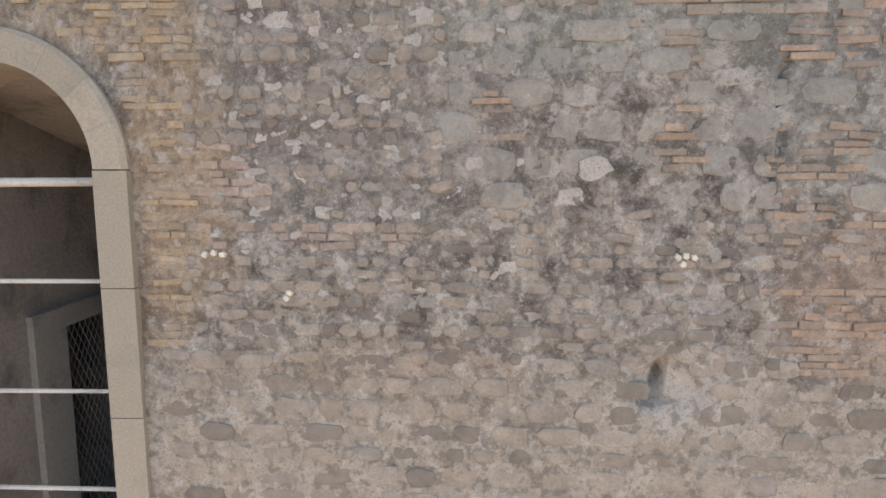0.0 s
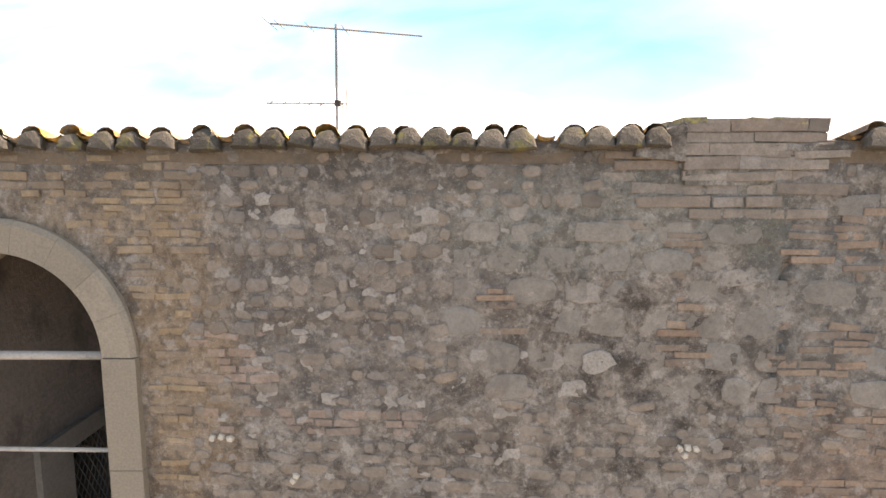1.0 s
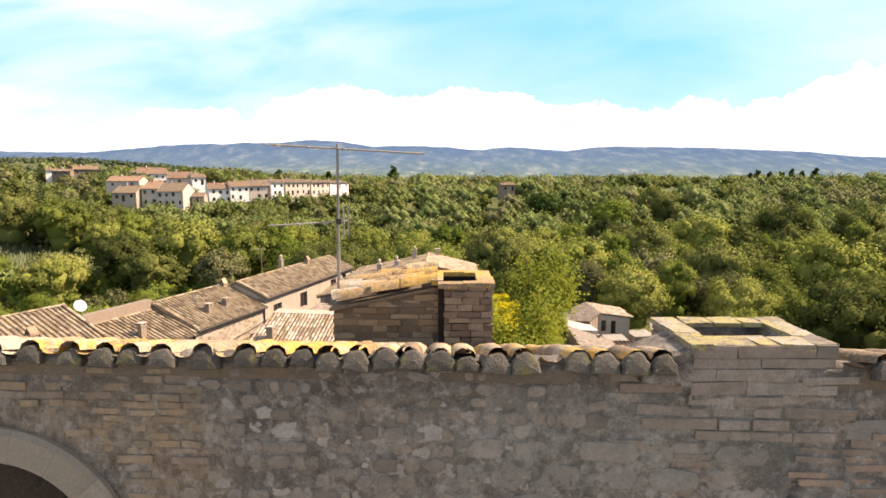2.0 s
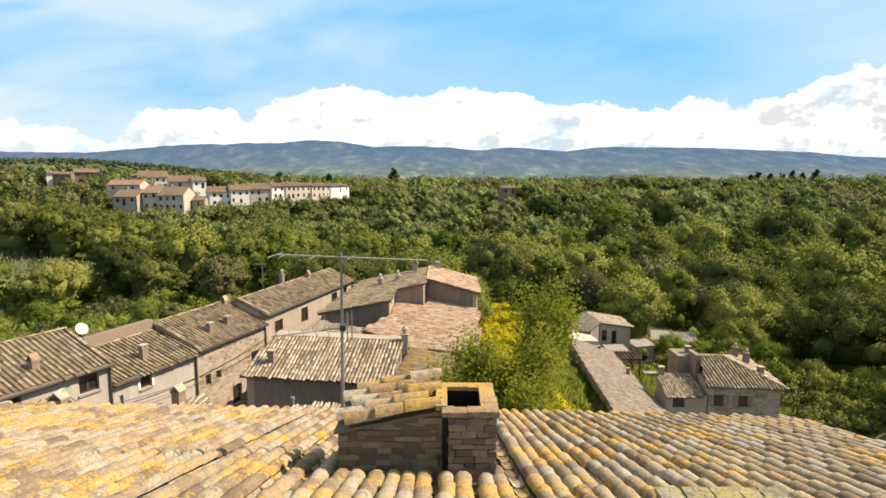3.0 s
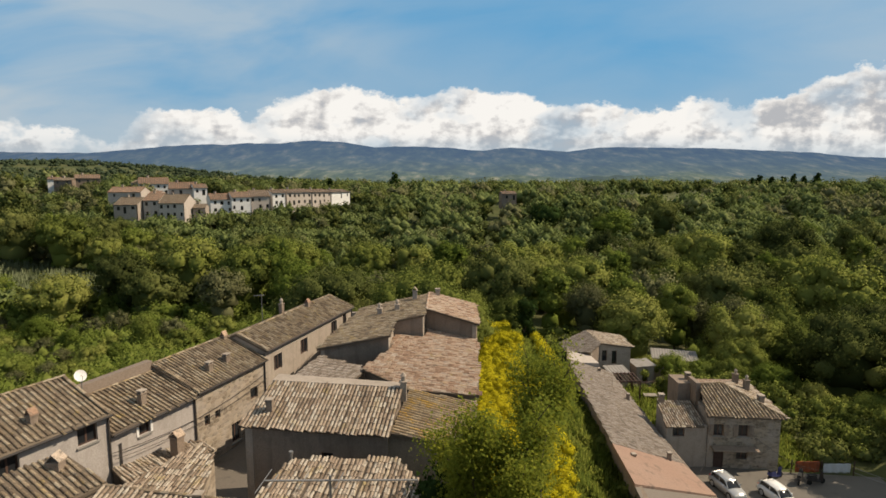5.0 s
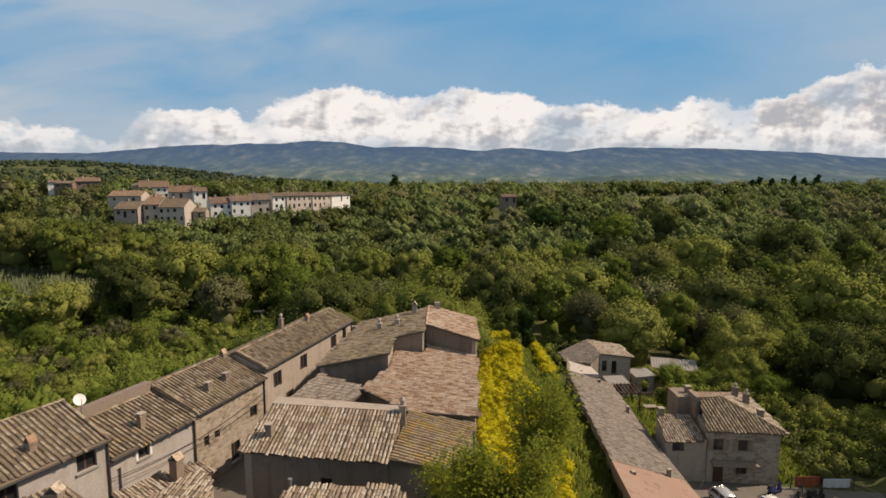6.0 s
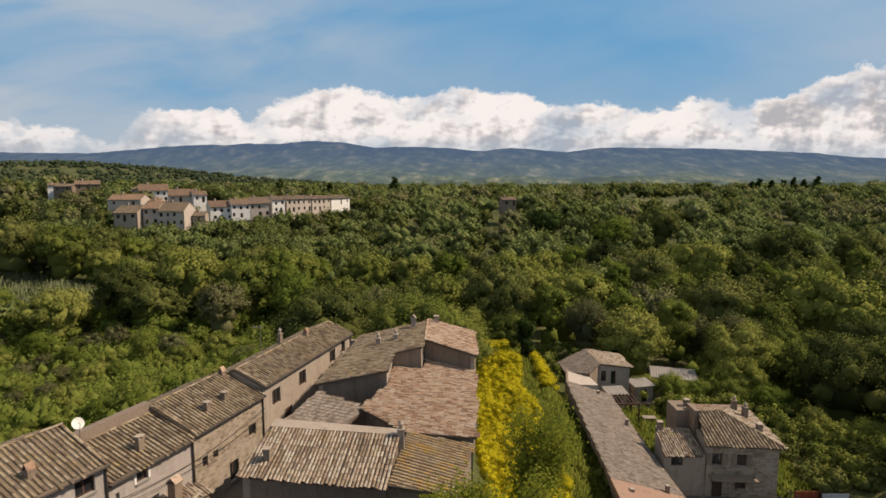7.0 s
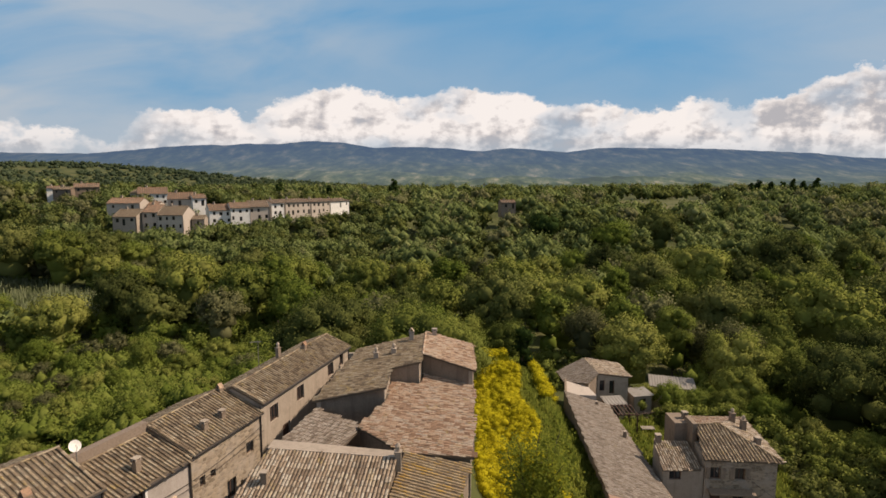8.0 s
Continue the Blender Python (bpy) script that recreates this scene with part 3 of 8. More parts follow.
# ---------------------------------------------------------------- walls, windows, houses
def wall_panel(p0, p1, zb, z0, z1, holes=(), th=0.35):
    """An upright wall from p0 to p1 (outer face to the right of that way), its top from z0 to z1, with openings (u0, u1, low, high) through it."""
    g = Geo()
    p0, p1 = Vector((*p0[:2], 0)), Vector((*p1[:2], 0))
    d = p1 - p0
    size = d.length
    d.normalize()
    back = Vector((-d.y, d.x, 0)) * th
    us = sorted({0.0, size, *[q for h in holes for q in h[:2]]})
    vs = sorted({zb, *[q for h in holes for q in h[2:]]})

    def at(u, z, b=False):
        q = p0 + d * u + (back if b else Vector())
        return (q.x, q.y, z)

    def top(u):
        return z0 + (z1 - z0) * u / size
    for a, b in zip(us, us[1:]):
        for i, lo in enumerate(vs):
            last = i == len(vs) - 1
            h0, h1 = (top(a), top(b)) if last else (vs[i + 1],) * 2
            mid = ((a + b) / 2, lo + 0.01)
            if any(h[0] < mid[0] < h[1] and h[2] < mid[1] < h[3] for h in holes):
                continue
            g.add([at(a, lo), at(b, lo), at(b, h1), at(a, h0)], [(0, 1, 2, 3)])
            g.add([at(a, lo, 1), at(b, lo, 1), at(b, h1, 1), at(a, h0, 1)], [(3, 2, 1, 0)])
    for h in holes:
        c = [(h[0], h[2]), (h[1], h[2]), (h[1], h[3]), (h[0], h[3])]
        for (ua, va), (ub, vb) in zip(c, c[1:] + c[:1]):
            g.add([at(ua, va), at(ub, vb), at(ub, vb, 1), at(ua, va, 1)], [(0, 1, 2, 3)])
    for u, z in ((0, z0), (size, z1)):
        g.add([at(u, zb), at(u, z), at(u, z, 1), at(u, zb, 1)], [(0, 1, 2, 3)])
    g.add([at(0, z0), at(size, z1), at(size, z1, 1), at(0, z0, 1)], [(0, 1, 2, 3)])
    return g, p0, d


def opening(parent, p0, d, hole, kind="window", mat=None, deep=0.14, sill=False, bars=1, surround=None):
    """What fills an opening: a frame with panes, or a door leaf."""
    u0, u1, lo, hi = hole
    back = Vector((-d.y, d.x, 0))
    m = Matrix(((d.x, back.x, 0, p0.x), (d.y, back.y, 0, p0.y), (0, 0, 1, 0), (0, 0, 0, 1)))
    mat = mat or M_WOOD
    g = Geo()
    f = min(0.07, 0.18 * (u1 - u0))
    if kind == "door":
        g.box((u0 + 0.01, deep, lo), (u1 - 0.01, deep + 0.06, hi), m)
        for k in range(1, 4):
            z = lo + (hi - lo) * k / 4
            g.box((u0 + 0.1, deep - 0.02, z - 0.03), (u1 - 0.1, deep, z + 0.03), m)
        return part("door", g, mat, parent)
    outer = [(u0, lo), (u1, lo), (u1, hi), (u0, hi)]
    inner = [(u0 + f, lo + f), (u1 - f, lo + f), (u1 - f, hi - f), (u0 + f, hi - f)]
    vs = [m @ Vector((a, y, z)) for y in (deep, deep + 0.06) for loop in (outer, inner) for a, z in loop]
    fs = []
    for i in range(4):
        j = (i + 1) % 4
        fs += [(i, j, 4 + j, 4 + i), (8 + j, 8 + i, 12 + i, 12 + j), (4 + i, 4 + j, 12 + j, 12 + i), (j, i, 8 + i, 8 + j)]
    w = part("window", g.add(vs, fs), mat, parent)
    for k in range(1, bars + 1):
        c = u0 + (u1 - u0) * k / (bars + 1)
        part("mullion", Geo().box((c - f * 0.6, deep + 0.003, lo + f), (c + f * 0.6, deep + 0.055, hi - f), m), mat, w)
    part("pane", Geo().box((u0 + f, deep + 0.02, lo + f), (u1 - f, deep + 0.035, hi - f), m), M_GLASS, w)
    if sill:
        part("sill", Geo().box((u0 - 0.08, -0.08, lo - 0.09), (u1 + 0.08, 0.10, lo - 0.003), m), M_CONCRETE, w)
    if surround:
        s = Geo()
        s.box((u0 - 0.14, -0.03, lo), (u0 - 0.002, 0.04, hi + 0.12), m).box((u1 + 0.002, -0.03, lo), (u1 + 0.14, 0.04, hi + 0.12), m)
        s.box((u0, -0.03, hi + 0.003), (u1, 0.04, hi + 0.12), m)
        part("surround", s, surround, w)
    return w


def chimney(parent, x, y, z0, z1, w=0.42, d=0.42, mat=None, cap="slab", turn=0.0):
    m = Matrix.Translation((x, y, 0)) @ Matrix.Rotation(turn, 4, "Z")
    g = Geo().box((-w / 2, -d / 2, z0), (w / 2, d / 2, z1), m)
    g.box((-w / 2 - 0.04, -d / 2 - 0.04, z1), (w / 2 + 0.04, d / 2 + 0.04, z1 + 0.07), m)
    c = part("chimney", g, mat or M_PLASTER_DARK, parent)
    k = Geo()
    if cap == "slab":
        for sx in (-1, 1):
            for sy in (-1, 1):
                k.box((sx * (w / 2 - 0.03) - 0.04, sy * (d / 2 - 0.03) - 0.04, z1 + 0.07), (sx * (w / 2 - 0.03) + 0.04, sy * (d / 2 - 0.03) + 0.04, z1 + 0.18), m)
        k.box((-w / 2 - 0.05, -d / 2 - 0.05, z1 + 0.18), (w / 2 + 0.05, d / 2 + 0.05, z1 + 0.225), m)
    elif cap == "tent":
        for s in (-1, 1):
            k.slab([m @ Vector(q) for q in ((s * w * 0.62, -d / 2 - 0.03, z1 + 0.07), (s * w * 0.62, d / 2 + 0.03, z1 + 0.07), (0, d / 2 + 0.03, z1 + 0.36), (0, -d / 2 - 0.03, z1 + 0.36))], (0, 0, 0.05))
    elif cap == "none":
        k.box((-w / 2 - 0.02, -d / 2 - 0.02, z1 + 0.07), (w / 2 + 0.02, d / 2 + 0.02, z1 + 0.10), m)
    else:
        k.tube(m @ Vector((0, 0, z1 + 0.07)), m @ Vector((0, 0, z1 + 0.40)), 0.12, 0.11, 10)
        k.tube(m @ Vector((0, 0, z1 + 0.34)), m @ Vector((0, 0, z1 + 0.50)), 0.17, 0.05, 10)
    part("cap", k, M_TILE_RED if cap == "tent" else M_PLASTER_WARM, c)
    return c

# ---------------------------------------------------------------- ground and distance
def smooth_box(x, y, x0, x1, y0, y1, soft):
    def edge(q, a, b):
        return np.clip((q - a) / soft + 0.5, 0, 1) * np.clip((b - q) / soft + 0.5, 0, 1)
    w = edge(x, x0, x1) * edge(y, y0, y1)
    return w * w * (3 - 2 * w)


def terrain(x, y):
    """Height of the land: the village spur, the wooded valley, the plateau, the low hill."""
    x, y = np.asarray(x, float), np.asarray(y, float)
    z = np.interp(y, [-200, 20, 50, 75, 130, 180, 230, 300, 420, 560, 800, 1500, 2400, 4800], [2, 2, -1, -6, -7, -3.5, 2.5, 9, 10, 9, 2, -12, -20, -20])
    z = z + 13 * np.exp(-((x + 98) / 50) ** 2 - ((y - 208) / 50) ** 2)
    z = z + 9 * np.exp(-((x + 165) / 50) ** 2 - ((y - 245) / 50) ** 2)
    z = z + 5 * np.exp(-((x + 45) / 40) ** 2 - ((y - 240) / 30) ** 2)
    z = z + 56 * np.exp(-((x + 800) / 480) ** 2 - ((y - 1150) / 330) ** 2)
    z = z + 8.5 * np.exp(-((x + 104) / 36) ** 2 - ((y - 126) / 24) ** 2)
    z = z - 3 * np.exp(-((x - 50) / 22) ** 2 - ((y - 68) / 25) ** 2)
    z = z + 1.2 * np.sin(x * 0.031 + 1.3) * np.sin(y * 0.027) + 0.5 * np.sin(x * 0.083) * np.cos(y * 0.071 + x * 0.02)
    for x0, x1, y0, y1, soft, level in ((-60, -22, 20, 62, 12, -5.0), (-14, 2.5, 18, 60, 5, 3.6), (-17, -8, 15, 42, 4, 3.9), (3, 12.8, 10, 76, 3.0, 0.6), (15.5, 38, 33, 64, 5, -3.3), (-30, 14, -40, 16, 8, 2.0)):
        w = smooth_box(x, y, x0, x1, y0, y1, soft)
        z = z * (1 - w) + level * w
    return z


def graded(lo, hi, step, far_lo, far_hi, growth=1.16):
    q = list(np.arange(lo, hi + step, step))
    s = step
    while q[-1] < far_hi:
        s *= growth
        q.append(q[-1] + s)
    s = step
    while q[0] > far_lo:
        s *= growth
        q.insert(0, q[0] - s)
    return np.array(q)


def grid_mesh(name, X, Y, Z, mat, smooth=True):
    ny, nx = X.shape
    idx = np.arange(nx * ny).reshape(ny, nx)
    f = np.stack([idx[:-1, :-1], idx[:-1, 1:], idx[1:, 1:], idx[1:, :-1]], -1).reshape(-1, 4)
    return raw_mesh(name, np.stack([X, Y, Z], -1).reshape(-1, 3), f, mat, smooth)


gx, gy = np.meshgrid(graded(-80, 80, 2.0, -4800, 4800), graded(-20, 130, 2.0, -900, 4700))
tagged(new("ground", grid_mesh("ground", gx, gy, terrain(gx, gy), M_GROUND)), "green grassy ground falling into a wooded valley", "ground", kind="structure")

RIDGE = [(-1.3, .043), (-0.771, .0436), (-0.62, .0417), (-0.505, .0514), (-0.436, .0562), (-0.377, .0558), (-0.338, .0591), (-0.298, .0572), (-0.239, .063), (-0.181, .0611), (-0.122, .0514),
         (-0.063, .0533), (-0.004, .0514), (0.065, .0456), (0.114, .0514), (0.163, .0475), (0.212, .0436), (0.271, .0514), (0.33, .0514), (0.487, .0495), (0.556, .0456), (0.635, .0427), (0.705, .0359), (0.772, .033), (1.3, .03)]


def mountains():
    us = np.linspace(-1.25, 1.25, 360)
    ys = np.concatenate([np.linspace(1500, 4000, 60), np.linspace(4040, 4700, 8)])
    U, Y = np.meshgrid(us, ys)
    X = U * Y
    peak = np.interp(U, [q[0] for q in RIDGE], [q[1] for q in RIDGE])
    peak = peak + np.array([0.0011 * noise.noise(Vector((u * 38, 0, 0))) + 0.0006 * noise.noise(Vector((u * 110, 3, 0))) for u in us])[None, :]
    k = np.clip((Y - 1500) / 2500, 0, 1)
    rough = np.array([noise.fractal(Vector((x * 0.0022, y * 0.0022, 0.3)), 0.9, 2.1, 6) for x, y in zip(X.ravel(), Y.ravel())]).reshape(X.shape)
    rise = 0.42 * k ** 1.1 + 0.58 * np.clip((k - 0.45) / 0.55, 0, 1) ** 2.3
    Z = (peak * 4000 + 22 + 25) * rise - 25 + rough * 46 * np.clip(k * 3, 0, 1) * (1 - 0.97 * k ** 2.5)
    Z = np.where(Y > 4001, (peak * 4000 + 22) * (1 - (Y - 4000) / 900), Z)
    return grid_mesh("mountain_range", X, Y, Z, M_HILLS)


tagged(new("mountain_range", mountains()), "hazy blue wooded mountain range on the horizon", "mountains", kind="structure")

# ---------------------------------------------------------------- the near building: tall rubble wall, arched opening, tiled roof
RNG = random.Random(11)
SKEW = -0.05


def wall_y(x):
    return 3.6 + SKEW * x


ARCH_X, ARCH_Z, ARCH_R, ARCH_OUT = -2.92, 15.05, 0.68, 0.90
WALL_L, WALL_R, WALL_TOP, ROOF_FALL = -9.0, 4.95, 16.40, -0.305
FAR_R = 6.25


def in_arch(x, z, r):
    return abs(x - ARCH_X) < r and (z < ARCH_Z or (x - ARCH_X) ** 2 + (z - ARCH_Z) ** 2 < r * r)


def relief(x, z):
    """How far the old wall's face stands out, in metres."""
    p = Vector((x, 0.0, z))
    q = 0.022 * noise.noise(p * 1.1) + 0.014 * noise.noise(p * 4.3) + 0.010 * noise.noise(p * 11.0) + 0.006 * noise.noise(p * 24.0)
    hole = math.hypot((x - 1.40) / 0.055, (z - 13.70) / 0.15)
    q -= 0.16 * max(0.0, 1 - hole ** 2)
    q -= 0.05 * max(0.0, 1 - (math.hypot((x - 1.46) / 0.26, (z - 13.66) / 0.22)) ** 2)
    hook = math.hypot((x - 1.36) / 0.10, (z - 13.545) / 0.05)
    q -= 0.10 * max(0.0, 1 - hook ** 2)
    crack = abs(x - (2.02 + 0.04 * noise.noise(Vector((0, 5, z * 6))) + 0.03 * math.floor((z - 14.9) * 5) % 0.06))
    if 14.9 < z < 15.7 and crack < 0.016 and noise.noise(Vector((3, 5, z * 7))) > -0.1:
        q -= 0.035
    return q


def near_wall():
    """The outer face as a fine sheet with the arch cut out, and plain thickness behind it."""
    xs = np.concatenate([np.arange(WALL_L, -3.3, 0.15), np.arange(-3.3, 3.2, 0.022), np.arange(3.2, WALL_R + 0.1, 0.2)])
    zs = np.concatenate([np.arange(1.5, 12.2, 0.5), np.arange(12.2, WALL_TOP, 0.022), [WALL_TOP]])
    g = Geo()
    index = {}

    def vert(i, j):
        if (i, j) not in index:
            x, z = xs[i], zs[j]
            fine = -3.4 < x < 3.3 and z > 12.1
            index[i, j] = len(g.v)
            g.v.append((x, wall_y(x) - (relief(x, z) if fine else 0.0), z))
        return index[i, j]
    for i in range(len(xs) - 1):
        for j in range(len(zs) - 1):
            x, z = (xs[i] + xs[i + 1]) / 2, (zs[j] + zs[j + 1]) / 2
            if not (in_arch(x, z, ARCH_R + 0.10) and z > 9.0):
                g.f.append((vert(i, j), vert(i + 1, j), vert(i + 1, j + 1), vert(i, j + 1)))
    return g


palazzo = thing("old_palazzo", "tall weathered rubble-stone building with arched opening and lichened tile roof", "building", (0, 3.6, 1.5))
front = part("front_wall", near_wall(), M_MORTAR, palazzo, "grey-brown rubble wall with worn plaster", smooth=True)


def roof_z(y):
    return WALL_TOP + 0.02 + ROOF_FALL * (y - 3.6)


BACK_Y = 10.35
# wall core behind the face, sides and back
g = Geo()
for x0, x1 in ((WALL_L, ARCH_X - ARCH_OUT), (ARCH_X + ARCH_OUT - 0.02, WALL_R)):
    g.add([(x0, wall_y(x0) + 0.17, 1.5), (x1, wall_y(x1) + 0.17, 1.5), (x1, wall_y(x1) + 0.17, 16.3), (x0, wall_y(x0) + 0.17, 16.3),
           (x0, wall_y(x0) + 0.6, 1.5), (x1, wall_y(x1) + 0.6, 1.5), (x1, wall_y(x1) + 0.6, 16.1), (x0, wall_y(x0) + 0.6, 16.1)],
          [(0, 1, 2, 3), (5, 4, 7, 6), (0, 4, 5, 1), (3, 2, 6, 7), (0, 3, 7, 4), (1, 5, 6, 2)])
part("wall_core", g, M_MORTAR, palazzo)
for nm, a, b in (("side_wall", (WALL_R, wall_y(WALL_R)), (FAR_R, BACK_Y - 0.6)), ("back_wall", (FAR_R, BACK_Y - 0.6), (WALL_L, BACK_Y)), ("side_wall", (WALL_L, BACK_Y), (WALL_L, wall_y(WALL_L)))):
    w, _, _ = wall_panel(a, b, 1.5, roof_z(a[1]) - 0.15, roof_z(b[1]) - 0.15, th=0.5)
    part(nm, w, M_RUBBLE, palazzo)

# stone surround of the arch, built of a ring and two posts
sur = thing("arch_surround", "smooth grey stone surround framing the tall arched opening", "arch", (ARCH_X, 3.7, 9.0))
n_ring = 9
for k in range(n_ring):
    g = Geo()
    pts = []
    for s in range(5):
        a = math.pi * (k + s / 4 * 0.994) / n_ring
        pts.append(a)
    prof = [(ARCH_R, -0.055), (ARCH_OUT - 0.03, -0.055), (ARCH_OUT, -0.03), (ARCH_OUT, 0.5), (ARCH_R, 0.5)]
    vs = []
    for a in pts:
        for r, dy in prof:
            x = ARCH_X + r * math.cos(a)
            vs.append((x, wall_y(x) + dy, ARCH_Z + r * math.sin(a)))
    m = len(prof)
    fs = [(s * m + i, s * m + (i + 1) % m, (s + 1) * m + (i + 1) % m, (s + 1) * m + i) for s in range(4) for i in range(m)]
    fs += [tuple(range(m)), tuple(range(4 * m, 5 * m))[::-1]]
    part("arch_stone", g.add(vs, fs), M_SURROUND, sur)
for side in (-1, 1):
    z = 9.0
    for top in (11.2, 12.62, 13.39, 14.28, 15.048):
        g = Geo()
        x0, x1 = sorted((ARCH_X + side * ARCH_R, ARCH_X + side * ARCH_OUT))
        y = wall_y((x0 + x1) / 2)
        g.box((x0, y - 0.055 - RNG.uniform(0, 0.004), z), (x1, y + 0.5, top - 0.006))
        part("jamb_stone", g, M_SURROUND, sur)
        z = top
# bars across the opening
for z in (14.97, 14.27, 13.46, 12.7):
    g = Geo()
    thick = 0.034 if z > 14.5 else 0.018
    g.tube((-3.62, 3.99, z + RNG.uniform(-0.01, 0.01)), (-2.22, 3.95, z), thick, thick * 0.9, 8)
    tagged(new("tie_bar", geo_mesh("tie_bar", g, M_BAR, True)), "pale horizontal tie bar spanning the arched opening", "bar", "bars across the arch")

# the passage behind the arch
for lo, hi in (((-4.15, 4.25, 11.0), (-3.75, 5.02, 15.55)), ((-4.15, 6.75, 11.0), (-3.75, 7.6, 14.9)), ((-4.3, 7.6, 11.0), (-1.6, 7.9, 14.86))):
    part("passage_wall", Geo().box(lo, hi), M_LOGGIA, palazzo)
part("passage_wall", Geo().slab([(-3.75, 5.02, 13.72), (-3.75, 6.75, 13.72), (-3.75, 6.75, 15.14), (-3.75, 5.02, 15.60)], (-0.4, 0, 0)), M_LOGGIA, palazzo)
part("passage_wall", Geo().slab([(-1.9, 4.2, 11.0), (-1.9, 7.6, 11.0), (-1.9, 7.6, 14.9), (-1.9, 4.2, 15.8)], (0.3, 0, 0)), M_LOGGIA, palazzo)
part("passage_ceiling", Geo().slab([(-4.3, 4.2, 15.84), (-1.6, 4.2, 15.84), (-1.6, 7.9, 14.86), (-4.3, 7.9, 14.86)], (0, 0, -0.08)), M_LOGGIA, palazzo)
part("passage_floor", Geo().box((-4.3, 4.2, 11.0), (-1.6, 7.9, 11.2)), M_CONCRETE, palazzo)
g = Geo()
g.box((-3.78, 4.98, 11.2), (-3.69, 5.42, 13.75)).box((-3.78, 5.42, 13.55), (-3.69, 6.9, 13.75)).box((-3.78, 6.72, 11.2), (-3.69, 6.9, 13.55))
door_frame = part("door_frame", g, M_CONCRETE, palazzo, "grey door frame in the passage")
g = Geo()
for k in range(44):
    for s in (-1, 1):
        y0 = 5.42 + (k - 14) * 0.09
        a, b = (y0, 11.2), (y0 + s * 1.3, 13.55)
        lo, hi = max(5.42, min(a[0], b[0])), min(6.72, max(a[0], b[0]))
        if lo < hi:
            q = [(y, 11.2 + (y - a[0]) / (b[0] - a[0]) * 2.35) for y in (lo, hi)]
            g.tube((-3.80, q[0][0], q[0][1]), (-3.80, q[1][0], q[1][1]), 0.006, n=4, caps=False)
part("wire_mesh", g, M_IRON, door_frame)
# near-black panel stands in for the unlit depth behind the mesh
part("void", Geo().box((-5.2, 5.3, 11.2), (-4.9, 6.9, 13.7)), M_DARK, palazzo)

# roof of the near building: one slope falling away from the wall
slope = [(WALL_L - 0.1, wall_y(WALL_L) - 0.0, roof_z(3.6)), (WALL_R + 0.05, wall_y(WALL_R), roof_z(3.6)), (FAR_R + 0.05, BACK_Y - 0.55, roof_z(BACK_Y - 0.3)), (WALL_L - 0.1, BACK_Y + 0.3, roof_z(BACK_Y) + 0.0)]
deck_poly = [(x, y, WALL_TOP + 0.02 + ROOF_FALL * (y - wall_y(x))) for x, y, z in slope]
near_roof = part("roof", Geo().slab(deck_poly, (0, 0, -0.13)), M_DECK, palazzo, "old clay tile roof with orange lichen")
ROW_X = [-2.59, -2.32, -2.12, -1.96, -1.76, -1.49, -1.23, -1.06, -0.89, -0.73, -0.56, -0.40, -0.24, -0.07, 0.09, 0.27, 0.43, 0.75, 0.90, 1.07, 1.23]
rows = [-2.59 - 0.215 * k for k in range(29, 0, -1)] + ROW_X + [1.44 + 0.205 * k for k in range(25)]
rows = [x for x in rows if WALL_L < x < FAR_R]


def blocked(x, y):
    return (1.36 < x < 2.28 and y < 4.2) or (-1.12 < x < 0.44 and 5.5 < y < 6.5)


places, pans = [], []
dn = Vector((0.0, 1.0, ROOF_FALL)).normalized()
up = Vector((0.0, -ROOF_FALL, 1.0)).normalized()
side = Vector((1.0, 0, 0))
for i, x in enumerate(rows):
    y = wall_y(x) - 0.06 + RNG.uniform(-0.02, 0.02)
    wig = 0.0
    while y < BACK_Y + (0.1 - 0.06 * max(0, x)):
        wig = wig * 0.8 + RNG.gauss(0, 0.008)
        z = WALL_TOP + 0.045 + ROOF_FALL * (y - wall_y(x)) + RNG.uniform(0, 0.012)
        turn = RNG.gauss(0, 0.02)
        yv = (dn + side * turn).normalized()
        xv = yv.cross(up)
        s = RNG.uniform(0.95, 1.1) * 1.06
        m = Matrix(((xv.x * s, yv.x, up.x * 1.15, x + wig), (xv.y * s, yv.y, up.y * 1.15, y), (xv.z * s, yv.z, up.z * 1.15, z), (0, 0, 0, 1)))
        if not blocked(x, y + 0.2) and x < WALL_R + 0.21 * (y - 3.4):
            places.append(m)
        nx = rows[i + 1] if i + 1 < len(rows) else x + 0.2
        c = (x + nx) / 2
        if nx - x > 0.1 and not blocked(c, y + 0.2) and c < WALL_R + 0.21 * (y - 3.4):
            pm = Matrix(((-0.9, 0, 0, c), (0, dn.y, up.y * -0.55, y), (0, dn.z, up.z * -0.55, z + 0.0), (0, 0, 0, 1)))
            pans.append(pm)
        y += 0.36 * RNG.uniform(0.95, 1.05)

